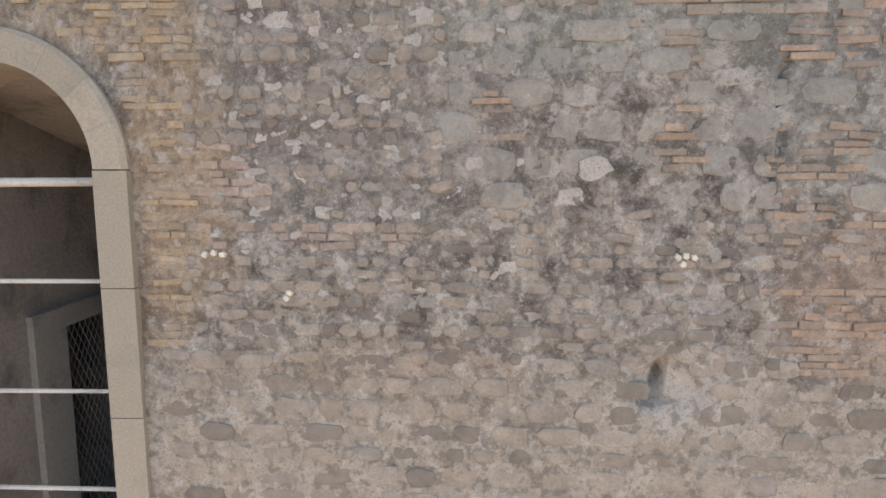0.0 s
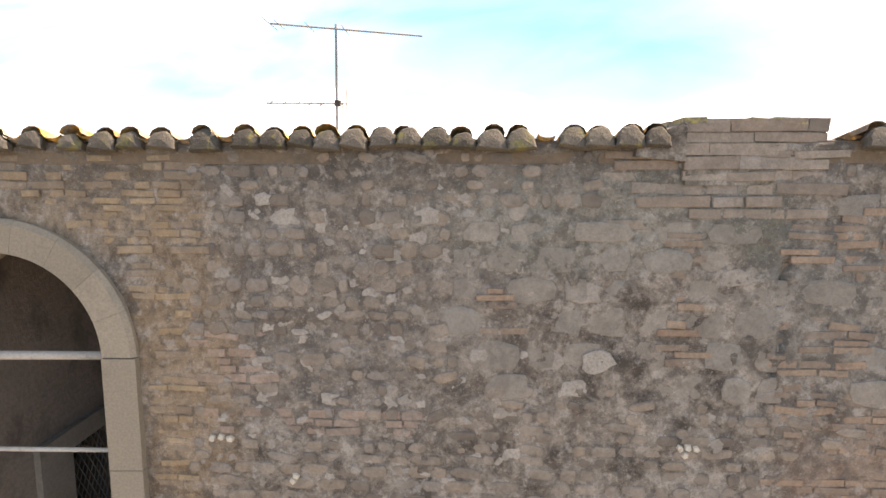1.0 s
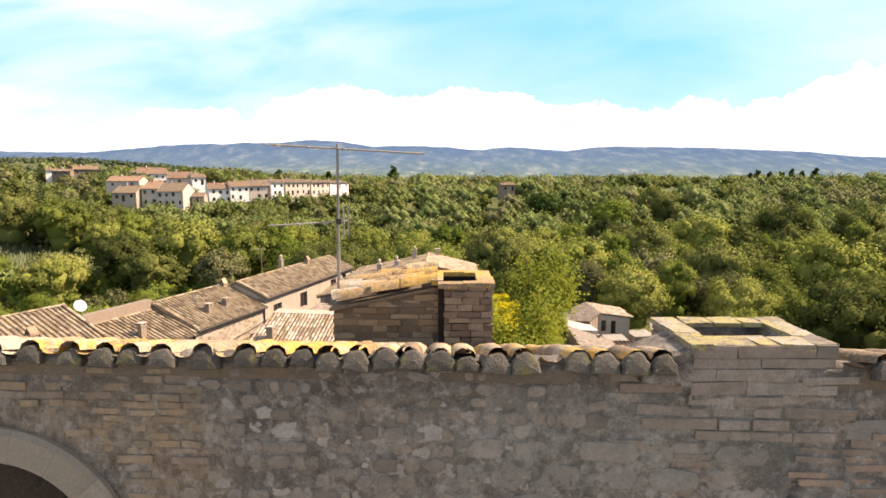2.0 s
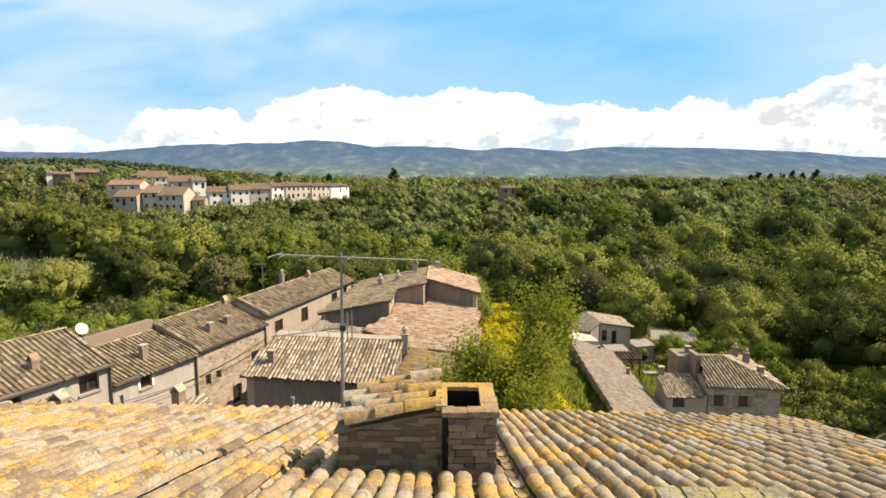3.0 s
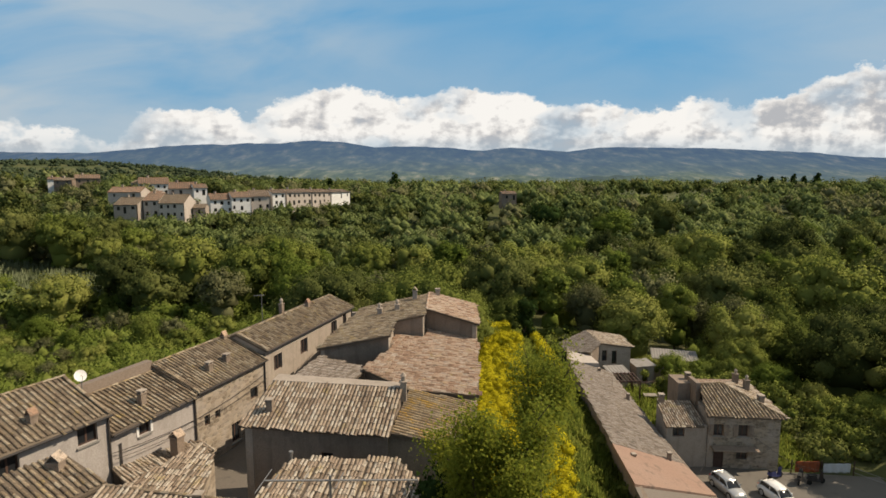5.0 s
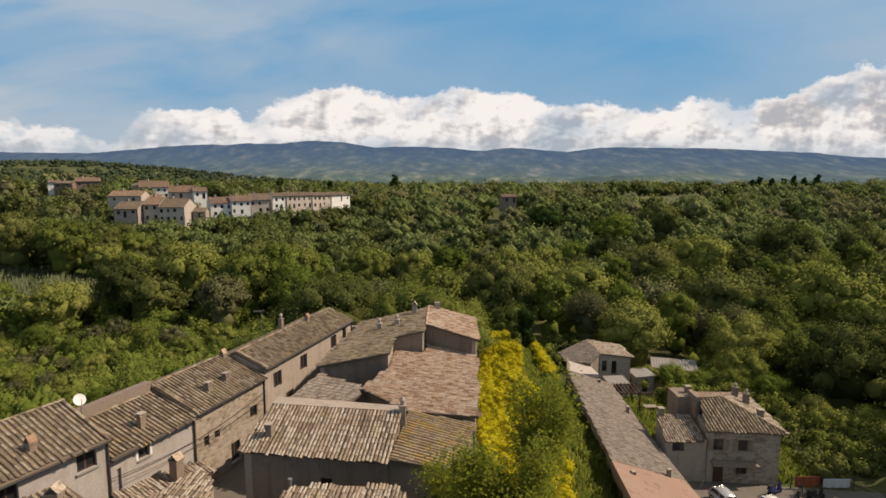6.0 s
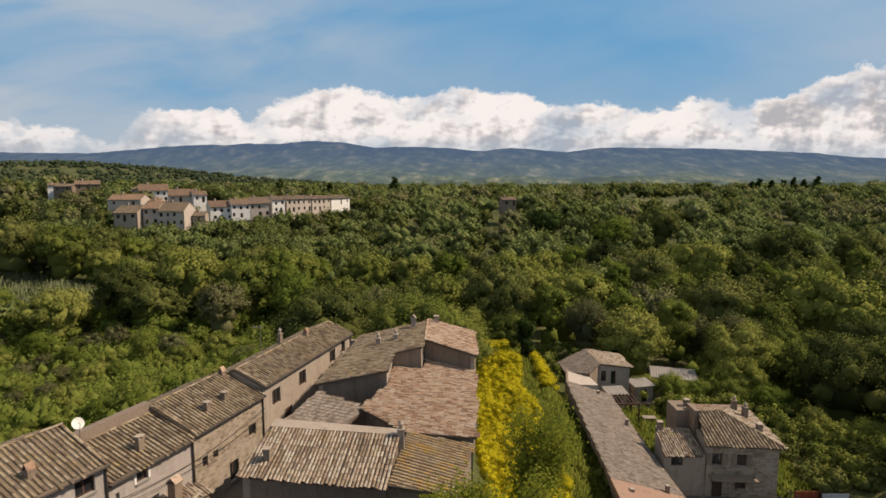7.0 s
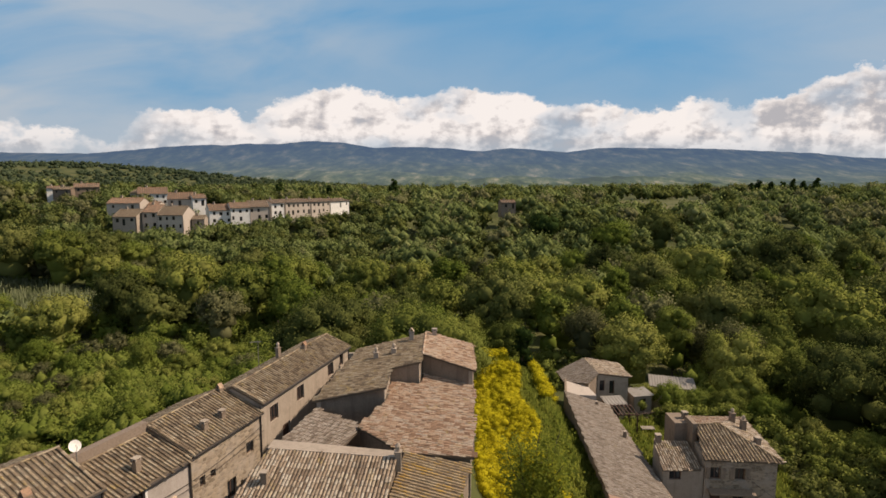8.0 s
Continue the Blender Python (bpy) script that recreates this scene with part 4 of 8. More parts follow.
# ---------------------------------------------------------------- houses
def gable_house(name, label, e0, e1, eave, ridge, run, base, wall_mat, tile_mat, holes=(), back_run=None, over=0.22, group="", end_holes=(), wall_th=0.4, spacing=0.245):
    """A house with its ridge along e0-e1. e0, e1: the eave line in plan, the house lying to the left of that way."""
    e0, e1 = Vector((*e0, 0)), Vector((*e1, 0))
    d = (e1 - e0).normalized()
    n = Vector((-d.y, d.x, 0))
    back_run = back_run or run
    h = thing(name, label, "house", (e0.x, e0.y, base), group)
    b_eave = ridge - (ridge - eave) * back_run / run
    depth = run + back_run
    up = Vector((0, 0, 1))

    def P(u, w, z):
        q = e0 + d * u + n * w
        return (q.x, q.y, z)
    size = (e1 - e0).length
    a, b, c, e = P(0, 0, 0), P(size, 0, 0), P(size, depth, 0), P(0, depth, 0)
    slope_drop = (ridge - eave) / run
    g, p0, dd = wall_panel(a, b, base, eave - 0.1, eave - 0.1, holes and [q[:4] for q in holes], wall_th)
    part("wall", g, wall_mat, h)
    for q in holes:
        opening(h, p0, dd, q[:4], **(q[4] if len(q) > 4 else {}))
    part("wall", wall_panel(c, e, base, b_eave - 0.1, b_eave - 0.1, (), wall_th)[0], wall_mat, h)
    for u, hs in ((0.0, ()), (size, end_holes)):
        pts = [P(u, 0, 0), P(u, run, 0), P(u, depth, 0)]
        g = Geo()
        lo = d * (0.35 if u == 0 else -0.35)
        face = [Vector(P(u, 0.02, base)), Vector(P(u, depth - 0.02, base)), Vector(P(u, depth - 0.02, b_eave - 0.1)), Vector(P(u, run, ridge - 0.1)), Vector(P(u, 0.02, eave - 0.1))]
        g.slab(face, lo)
        part("gable_wall", g, wall_mat, h)
    s1 = [P(-0.08, -over, eave - slope_drop * over), P(size + 0.08, -over, eave - slope_drop * over), P(size + 0.08, run, ridge), P(-0.08, run, ridge)]
    s2 = [P(size + 0.08, depth + over, b_eave - slope_drop * over), P(-0.08, depth + over, b_eave - slope_drop * over), P(-0.08, run, ridge), P(size + 0.08, run, ridge)]
    tiled_slope(h, s1, -n - up * slope_drop, tile_mat, spacing)
    tiled_slope(h, s2, n - up * slope_drop, tile_mat, spacing)
    ridge_row(h, P(-0.08, run, ridge), P(size + 0.08, run, ridge), tile_mat)
    if spacing < 0.5:
        for u in (0.06, size - 0.06):
            ridge_row(h, P(u, -over, eave - slope_drop * over + 0.03), P(u, run, ridge + 0.03), tile_mat, "verge_capping")
    # gutter and downpipe
    q0, q1 = Vector(P(-0.05, -over - 0.05, eave - slope_drop * over - 0.06)), Vector(P(size + 0.05, -over - 0.05, eave - slope_drop * over - 0.06))
    part("gutter", Geo().tube(q0, q1, 0.055, n=8), M_PIPE, h)
    q = Vector(P(size - 0.06, -0.07, eave - 0.2))
    part("downpipe", Geo().tube(q, (q.x, q.y, base), 0.05, n=8), M_PIPE, h)
    return h, P


WIN = dict(bars=1, sill=True)
ROW = "terrace of old houses along the lane"
row1, P1 = gable_house("terraced_house", "old terraced house with lilac-grey plaster and brown tile roof", (-20.9, 17.4), (-16.35, 27.11), 9.79, 11.05, 3.3, 1.5, M_PLASTER, M_TILE_GREY,
                       [(9.2, 10.15, 8.62, 9.58, WIN), (5.9, 6.75, 8.6, 9.5, WIN), (8.3, 8.8, 6.9, 7.6, WIN)], group=ROW)
row2, P2 = gable_house("terraced_house", "low grey-plastered terraced house with a white-framed window", (-16.35, 27.2), (-14.40, 32.1), 8.68, 9.72, 3.0, 1.5, M_PLASTER, M_TILE_GREY,
                       [(1.55, 2.25, 7.78, 8.5, dict(bars=0, sill=True, surround=M_WHITE)), (0.12, 0.55, 6.2, 7.9, dict(kind="door", mat=M_CONCRETE))], group=ROW)
row3, P3 = gable_house("terraced_house", "rubble-stone terraced house with peeling plaster and small windows", (-14.36, 32.2), (-12.32, 38.3), 8.84, 10.12, 3.1, 1.5, M_RUBBLE, M_TILE_GREY,
                       [(0.6, 1.05, 6.4, 7.05, dict(bars=0)), (4.85, 5.6, 6.4, 7.2, dict(bars=0)), (2.9, 3.75, 4.3, 5.55, WIN), (1.5, 1.95, 6.5, 7.0, dict(bars=0))], group=ROW)
row4, P4 = gable_house("terraced_house", "long plastered terraced house with dark shuttered windows", (-12.28, 38.4), (-8.53, 51.67), 9.42, 10.3, 2.2, 0.5, M_PLASTER_WARM, M_TILE_GREY,
                       [(1.05, 2.1, 7.45, 8.6, dict(bars=2)), (4.7, 5.75, 7.55, 8.7, dict(bars=2)), (9.75, 10.8, 7.75, 8.85, dict(bars=2)), (2.6, 3.6, 5.4, 6.6, dict(kind="door")), (12.0, 12.7, 8.0, 9.0, dict(bars=1))], group=ROW)
TURN = -0.33
for par, P, u, w, z, hgt, cap in ((row1, P1, 6.3, 1.0, 9.9, 0.75, "tent"), (row1, P1, 7.9, 1.0, 9.9, 0.75, "tent"), (row2, P2, 2.6, 0.9, 8.9, 0.85, "slab"), (row3, P3, 2.2, 0.9, 9.0, 0.75, "slab"), (row3, P3, 3.9, 1.0, 9.0, 0.75, "slab"),
                                  (row3, P3, 6.0, 2.9, 9.6, 0.75, "tent"), (row4, P4, 9.3, 1.9, 9.9, 0.75, "tent"), (row4, P4, 7.5, 3.3, 9.6, 1.4, "pot")):
    x, y, _ = P(u, w, 0)
    chimney(par, x, y, z - 0.1, z + hgt * 0.8, 0.29, 0.34, M_PLASTER_DARK, cap, TURN)
# raised back wall behind the low house
a, b = Vector(P2(-0.5, 3.05, 0)), Vector(P2(5.2, 3.05, 0))
g, _, _ = wall_panel((a.x, a.y), (b.x, b.y), 7.0, 10.3, 10.35, (), 0.45)
part("parapet", g, M_BRICK, row2, "brown brick parapet above the ridge")

lane = Geo().slab([(-16.4, 19, 4.03), (-2.4, 18, 4.03), (-2.4, 31, 4.03), (-8.4, 39, 4.03), (-8.2, 52, 4.03), (-8.6, 52, 4.03), (-12.3, 38.4, 4.03), (-14.4, 32.2, 4.03), (-16.4, 27.2, 4.03)], (0, 0, -0.5))
tagged(new("lane_paving", geo_mesh("lane_paving", lane, M_DIRT)), "dusty grey village lane between the houses", "pavement", kind="structure")

# middle block
mid = thing("stepped_house", "rambling old house with stepped walls and several tile roofs", "house", (-3, 42, 3.6))


def left_z(x):
    return 9.4 + 0.165 * (x + 8.5)


tiled_slope(mid, [(-8.8, 38.7, left_z(-8.8)), (-3.75, 39.2, left_z(-3.75)), (-3.75, 43.2, left_z(-3.75)), (-1.55, 43.6, left_z(-1.55)), (-1.4, 51.5, left_z(-1.4)), (-7.3, 50.0, left_z(-7.3))], (-1, 0, -0.165), M_TILE_GREY)
tiled_slope(mid, [(-1.45, 45.4, 10.62), (2.75, 43.9, 9.72), (2.95, 50.9, 9.72), (-1.35, 52.0, 10.62)], (1, 0, -0.21), M_TILE_RED, 0.2)
tiled_slope(mid, [(x, y, 9.25 - 0.112 * (x + 5.1)) for x, y in ((-5.1, 34.9), (-2.0, 32.2), (2.05, 32.6), (2.65, 44.6), (-1.5, 46.0), (-1.5, 43.4), (-3.7, 43.1), (-3.9, 39.3))], (1, -0.12, -0.13), M_TILE_RED)
ridge_row(mid, (-1.42, 45.4, 10.6), (-1.4, 51.8, 10.6), M_TILE_RED)
# fronts turned from the sun take the darker plaster, shade put into the colour
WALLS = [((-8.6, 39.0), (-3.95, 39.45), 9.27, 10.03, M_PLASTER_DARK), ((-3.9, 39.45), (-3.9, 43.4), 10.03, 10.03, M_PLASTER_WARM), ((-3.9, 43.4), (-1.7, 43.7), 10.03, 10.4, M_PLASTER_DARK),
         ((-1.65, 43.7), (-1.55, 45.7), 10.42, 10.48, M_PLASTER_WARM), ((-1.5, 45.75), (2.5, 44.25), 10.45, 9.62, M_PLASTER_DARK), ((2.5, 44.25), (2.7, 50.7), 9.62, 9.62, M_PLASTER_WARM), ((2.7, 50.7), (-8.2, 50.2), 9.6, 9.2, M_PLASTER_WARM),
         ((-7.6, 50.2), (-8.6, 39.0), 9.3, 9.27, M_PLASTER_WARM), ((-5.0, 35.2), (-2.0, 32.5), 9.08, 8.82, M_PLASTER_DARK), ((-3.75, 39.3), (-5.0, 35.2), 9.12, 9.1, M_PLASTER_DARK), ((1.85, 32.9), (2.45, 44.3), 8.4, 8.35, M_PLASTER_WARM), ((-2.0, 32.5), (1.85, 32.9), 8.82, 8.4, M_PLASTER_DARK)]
for i, (a, b, z0, z1, mt) in enumerate(WALLS):
    holes = [(1.4, 1.9, 9.45, 9.85)] if i == 1 else [(0.7, 1.1, 9.4, 10.1)] if i == 3 else []
    g, p0, dd = wall_panel(a, b, 2.0, z0, z1, holes, 0.3)
    part("wall", g, mt, mid)
    for q in holes:
        opening(mid, p0, dd, q, bars=0)
for x, y, z, hgt, cap in ((-5.3, 46.3, 9.8, 0.6, "pot"), (-3.9, 46.8, 10.0, 0.6, "pot"), (-2.6, 50.0, 10.2, 0.9, "tent"), (-0.6, 51.2, 10.3, 0.6, "slab")):
    chimney(mid, x, y, z, z + hgt, 0.38, 0.38, M_PLASTER_WARM, cap)

# low roof between
low = thing("lean_to_roof", "low tiled lean-to between the houses", "house", (-7.5, 35.5, 3.6))
tiled_slope(low, [(-10.2, 33.6, 8.3), (-6.0, 32.2, 8.9), (-4.9, 35.4, 9.0), (-8.6, 38.8, 8.9)], (-0.5, -0.85, -0.1), M_TILE_WORN, 0.2)
part("wall", wall_panel((-10.0, 33.9), (-6.1, 32.6), 2.0, 8.1, 8.7, (), 0.3)[0], M_PLASTER_DARK, low)
part("wall", wall_panel((-8.5, 38.6), (-10.0, 33.9), 2.0, 8.7, 8.1, (), 0.3)[0], M_PLASTER_WARM, low)

ann = thing("tiled_annex", "old house with grey tile roof and shaded plaster wall", "house", (-6, 28, 3.6))
tiled_slope(ann, [(-10.05, 27.1, 9.12), (-2.55, 26.0, 9.12), (-2.15, 28.9, 10.3), (-9.1, 29.9, 10.3)], (-0.15, -1, -0.38), M_TILE_PALE, 0.19)
part("coping", Geo().slab([(-9.15, 29.9, 10.36), (-2.15, 28.9, 10.36), (-2.15, 29.6, 10.36), (-9.1, 30.9, 10.36)], (0, 0, -0.5)), M_PLASTER_WARM, ann, "flat buff mortar coping behind the roof")
HOLE = [(3.9, 4.5, 6.9, 7.9)]
# front and right walls carry their shade in the darker plaster
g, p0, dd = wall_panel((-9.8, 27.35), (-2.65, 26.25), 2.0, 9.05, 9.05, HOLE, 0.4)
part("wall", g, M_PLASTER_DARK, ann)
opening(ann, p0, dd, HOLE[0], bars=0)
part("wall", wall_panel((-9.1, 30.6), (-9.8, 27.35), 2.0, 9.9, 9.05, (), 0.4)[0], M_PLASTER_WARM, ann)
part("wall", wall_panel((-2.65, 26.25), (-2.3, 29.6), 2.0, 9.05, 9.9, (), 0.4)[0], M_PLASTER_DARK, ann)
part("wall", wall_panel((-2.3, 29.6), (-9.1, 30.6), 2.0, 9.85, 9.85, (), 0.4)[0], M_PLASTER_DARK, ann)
chimney(ann, -8.7, 27.9, 9.2, 10.05, 0.3, 0.35, M_PLASTER_DARK, "none")
chimney(ann, -2.1, 29.0, 9.6, 10.6, 0.32, 0.32, M_PLASTER_WARM, "pot")

yel = thing("lichened_lean_to", "lean-to roof of yellow lichened tiles beside the tree", "house", (-0.8, 30, 3.6))
tiled_slope(yel, [(x, y, 9.08 - 0.24 * (x + 2.3)) for x, y in ((-2.5, 26.2), (0.7, 26.6), (1.9, 32.5), (-2.0, 32.1))], (1, -0.1, -0.27), M_TILE_YELLOW, 0.3)
part("wall", wall_panel((-2.7, 26.4), (0.5, 26.8), 2.0, 8.95, 8.25, (), 0.3)[0], M_PLASTER_DARK, yel)
part("wall", wall_panel((0.5, 26.8), (1.7, 32.3), 2.0, 8.22, 7.95, (), 0.3)[0], M_PLASTER_DARK, yel)

# small roofs just below the near building
fr = thing("low_house", "small house with pale tumbledown tile roof", "house", (-4.5, 23, 3.6))
tiled_slope(fr, [(-8.6, 20.6, 7.55), (-0.7, 20.2, 7.4), (-0.5, 22.9, 8.2), (-2.1, 25.0, 8.45), (-6.9, 25.0, 8.45)], (-0.15, -1, -0.22), M_TILE_PALE, 0.172, wild=2.6)
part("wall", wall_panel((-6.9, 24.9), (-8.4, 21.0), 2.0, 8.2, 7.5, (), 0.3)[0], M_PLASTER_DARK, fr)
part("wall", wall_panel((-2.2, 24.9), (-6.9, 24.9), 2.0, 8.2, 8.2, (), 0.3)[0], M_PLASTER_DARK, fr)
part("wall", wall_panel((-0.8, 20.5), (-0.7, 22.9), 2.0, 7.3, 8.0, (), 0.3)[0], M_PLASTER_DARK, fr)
part("flue", Geo().tube((-6.9, 25.0, 7.9), (-6.9, 25.0, 8.75), 0.07, n=10).tube((-6.9, 25.0, 8.72), (-6.9, 25.0, 8.84), 0.10, n=10), M_IRON, fr)
fl = thing("low_house", "low brown-tiled house front with a stub chimney", "house", (-15, 19, 3.6))
tiled_slope(fl, [(-18.4, 17.3, 9.95), (-15.65, 22.75, 9.95), (-13.3, 21.85, 9.1), (-16.0, 16.2, 9.1)], (0.9, -0.45, -0.32), M_TILE_GREY, spacing=0.24)
part("wall", wall_panel((-13.45, 21.7), (-15.6, 22.6), 2.0, 9.0, 9.8, (), 0.3)[0], M_PLASTER_DARK, fl)
part("wall", wall_panel((-16.0, 16.6), (-13.45, 21.7), 2.0, 9.0, 9.0, (), 0.3)[0], M_PLASTER_DARK, fl)
chimney(fl, -15.3, 21.9, 9.5, 9.95, 0.45, 0.45, M_PLASTER_DARK, "tent")
f2 = thing("low_house", "low house with reddish tile roof below the wall", "house", (-8.5, 19, 3.6))
tiled_slope(f2, [(-13.4, 15.5, 7.6), (-3.6, 14.2, 7.5), (-3.6, 19.9, 9.0), (-13.4, 21.7, 9.05)], (-0.1, -1, -0.25), M_TILE_PALE)
ridge_row(f2, (-13.4, 21.7, 9.05), (-3.6, 19.9, 9.0), M_TILE_GREY)
part("wall", wall_panel((-3.6, 19.8), (-13.4, 21.6), 2.0, 8.85, 8.9, (), 0.3)[0], M_PLASTER_DARK, f2)
chimney(f2, -9.1, 20.5, 8.6, 9.4, 0.3, 0.3, M_PLASTER_DARK, "none")
rb = thing("ruined_shed", "tumbledown shed with pale broken tile roof", "shed", (-12, 26, 3.6))
tiled_slope(rb, [(-14.6, 24.8, 7.2), (-10.6, 23.9, 7.3), (-10.9, 26.2, 7.9), (-12.1, 27.4, 8.0)], (-0.2, -1, -0.22), M_TILE_PALE, 0.172, wild=3)
part("wall", wall_panel((-10.7, 24.0), (-10.9, 26.2), 2.0, 7.2, 7.8, (), 0.3)[0], M_RUBBLE, rb)
part("wall", wall_panel((-10.9, 26.2), (-12.1, 27.3), 2.0, 7.8, 7.9, (), 0.3)[0], M_RUBBLE, rb)
st = thing("rubble_lean_to", "rubble lean-to along the foot of the terrace", "shed", (-14.5, 28.5, 3.6))
tiled_slope(st, [(-15.2, 26.3, 6.5), (-13.2, 31.6, 5.6), (-14.2, 32.0, 6.0), (-16.3, 27.0, 6.9)], (0.9, -0.4, -0.4), M_TILE_PALE, wild=3)
part("wall", wall_panel((-15.2, 26.5), (-13.3, 31.5), 2.0, 6.4, 5.5, (), 0.3)[0], M_RUBBLE, st)
chimney(st, -14.3, 29.6, 5.8, 7.3, 0.5, 0.5, M_BRICK, "tent", TURN)

# long low building beside the broom slope
lg = thing("long_outbuilding", "long low outbuilding with grey tile roof and patched end", "building", (15, 48, -3.3))
tiled_slope(lg, [(13.6, 61.7, 1.15), (11.95, 39.0, 2.35), (18.6, 61.9, -0.55)], (1, 0.1, -0.4), M_TILE_WORN, spacing=0.2)
tiled_slope(lg, [(11.95, 39.0, 2.35), (18.2, 41.6, -0.55), (18.6, 61.9, -0.55)], (1, 0.1, -0.45), M_TILE_WORN, spacing=0.2)
for a, b, z0, z1 in (((13.65, 61.7), (11.6, 31.0), 1.0, 2.45), ((18.7, 31.0), (18.45, 61.8), -0.8, -0.75), ((11.6, 31.0), (18.7, 31.0), 2.45, -0.8), ((18.45, 61.8), (13.65, 61.7), -0.75, 1.0)):
    part("wall", wall_panel(a, b, -3.6, z0, z1, (), 0.35)[0], M_PLASTER_DARK, lg)
M_RED_DECK = material("pink_patch", lambda n, p, r: vary(n, r, p, [(0.21, 0.125, 0.092), (0.29, 0.175, 0.128), (0.32, 0.22, 0.17)], 1.2, 20), 0.93)
part("patched_roof", Geo().slab([(11.9, 38.95, 2.42), (11.6, 33.2, 2.62), (18.75, 37.4, -0.62), (18.2, 41.55, -0.5)], (0, 0, -0.25)), M_RED_DECK, lg, "pinkish mortared roof patch")
part("flat_end", Geo().slab([(11.58, 33.1, 2.5), (11.4, 30.7, 2.5), (18.8, 31.5, -0.75), (18.75, 37.3, -0.7)], (0, 0, -0.25)), M_FELT, lg, "grey-brown felted roof end")
for x, y, z, hgt in ((17.6, 53.0, -0.3, 1.1), (16.9, 60.6, -0.2, 0.8), (16.8, 40.9, 0.1, 0.8), (13.2, 38.2, 1.6, 0.5)):
    chimney(lg, x, y, z - 0.2, z + hgt * 0.7, 0.26, 0.26, M_PLASTER_DARK, "none")
part("flat_terrace", Geo().slab([(13.75, 62.2, 0.55), (17.25, 61.95, 0.55), (17.0, 64.5, 0.55), (14.72, 66.7, 0.55)], (0, 0, -4.0)), M_PLASTER_PALE, lg, "pale flat terrace")
part("parapet", Geo().slab([(13.72, 61.95, 0.8), (13.95, 61.95, 0.8), (14.9, 66.75, 0.8), (14.68, 66.75, 0.8)], (0, 0, -4.2)), M_PLASTER_DARK, lg)

sh = thing("gable_shed", "small plastered outbuilding with a pale tile gable roof", "house", (18, 69, -3))
tiled_slope(sh, [(18.82, 67.0, 1.32), (18.5, 73.0, 1.3), (14.46, 70.55, 0.28), (14.6, 67.0, 0.33), (17.0, 64.6, 0.92)], (-1, 0.0, -0.24), M_TILE_WORN, 0.19)
tiled_slope(sh, [(18.82, 67.0, 1.32), (22.9, 67.6, 0.62), (23.0, 73.0, 0.62), (18.5, 73.0, 1.3)], (1, 0.1, -0.2), M_TILE_PALE)
ridge_row(sh, (18.82, 66.95, 1.3), (18.5, 73.0, 1.28), M_TILE_GREY)
HOLES = [(0.3, 0.95, -1.0, 0.35), (1.55, 2.2, -1.4, 0.25)]
g, p0, dd = wall_panel((18.75, 67.2), (22.65, 67.75), -3.6, 1.17, 0.5, HOLES, 0.3)
part("wall", g, M_PLASTER_WARM, sh)
for q in HOLES:
    opening(sh, p0, dd, q, bars=0)
part("wall", wall_panel((17.1, 64.9), (18.7, 67.15), -3.6, 0.78, 1.15, (), 0.3)[0], M_PLASTER_DARK, sh)
part("wall", wall_panel((14.75, 67.2), (17.1, 64.9), -3.6, 0.2, 0.78, (), 0.3)[0], M_PLASTER_WARM, sh)
part("wall", wall_panel((22.65, 67.75), (22.8, 72.8), -3.6, 0.5, 0.5, (), 0.3)[0], M_PLASTER_WARM, sh)

# stone house in the yard
hs = thing("stone_house", "two-storey rubble-stone house with hipped tile roof", "house", (25.5, 48, -3.3))
E0, E1, E2, E3 = (21.85, 45.85, 1.4), (28.27, 45.38, 1.4), (29.4, 54.2, 1.4), (22.8, 54.6, 1.4)
A, B = (22.71, 49.43, 2.85), (24.75, 49.6, 2.9)
tiled_slope(hs, [E0, E1, B, A], (0.05, -1, -0.4), M_TILE_GREY, spacing=0.29)
tiled_slope(hs, [E1, E2, B], (1, 0.1, -0.4), M_TILE_PALE)
tiled_slope(hs, [E2, E3, A, B], (0, 1, -0.3), M_TILE_RED)
ridge_row(hs, (28.2, 45.45, 1.42), (24.75, 49.55, 2.9), M_TILE_GREY)
ridge_row(hs, (22.75, 49.43, 2.85), (24.7, 49.6, 2.9), M_TILE_GREY)
SHUT = dict(bars=1, sill=True)
HOLES = [(0.45, 1.25, -0.42, 0.58, SHUT), (2.45, 3.25, -0.42, 0.58, SHUT), (0.55, 1.4, -3.3, -1.6, dict(kind="door")), (2.4, 3.3, -2.45, -1.5, dict(bars=1))]
g, p0, dd = wall_panel((22.15, 46.2), (27.95, 45.75), -3.8, 1.3, 1.3, [q[:4] for q in HOLES], 0.45)
part("wall", g, M_RUBBLE, hs)
for q in HOLES:
    w = opening(hs, p0, dd, q[:4], **q[4])
    if q[4] is SHUT:
        for side in (-1, 1):
            u = q[0] - 0.22 if side < 0 else q[1] + 0.22
            c = p0 + dd * u
            m = Matrix.Translation((c.x, c.y - 0.05, 0)) @ Matrix.Rotation(math.atan2(dd.y, dd.x), 4, "Z")
            leaf_geo = Geo().box((-0.2, -0.02, q[2]), (0.2, 0.02, q[3]), m)
            for k in range(5):
                z = q[2] + 0.1 + (q[3] - q[2] - 0.2) * k / 4
                leaf_geo.box((-0.16, -0.035, z - 0.03), (0.16, -0.02, z + 0.03), m)
            part("shutter", leaf_geo, M_PLASTER_DARK, w, "faded grey shutter")
part("canopy", Geo().slab([(22.4, 46.1, -1.25), (26.1, 45.85, -1.25), (26.05, 45.05, -1.33), (22.35, 45.3, -1.33)], (0, 0, -0.1)), M_PLASTER_DARK, hs, "thin concrete canopy over the door")
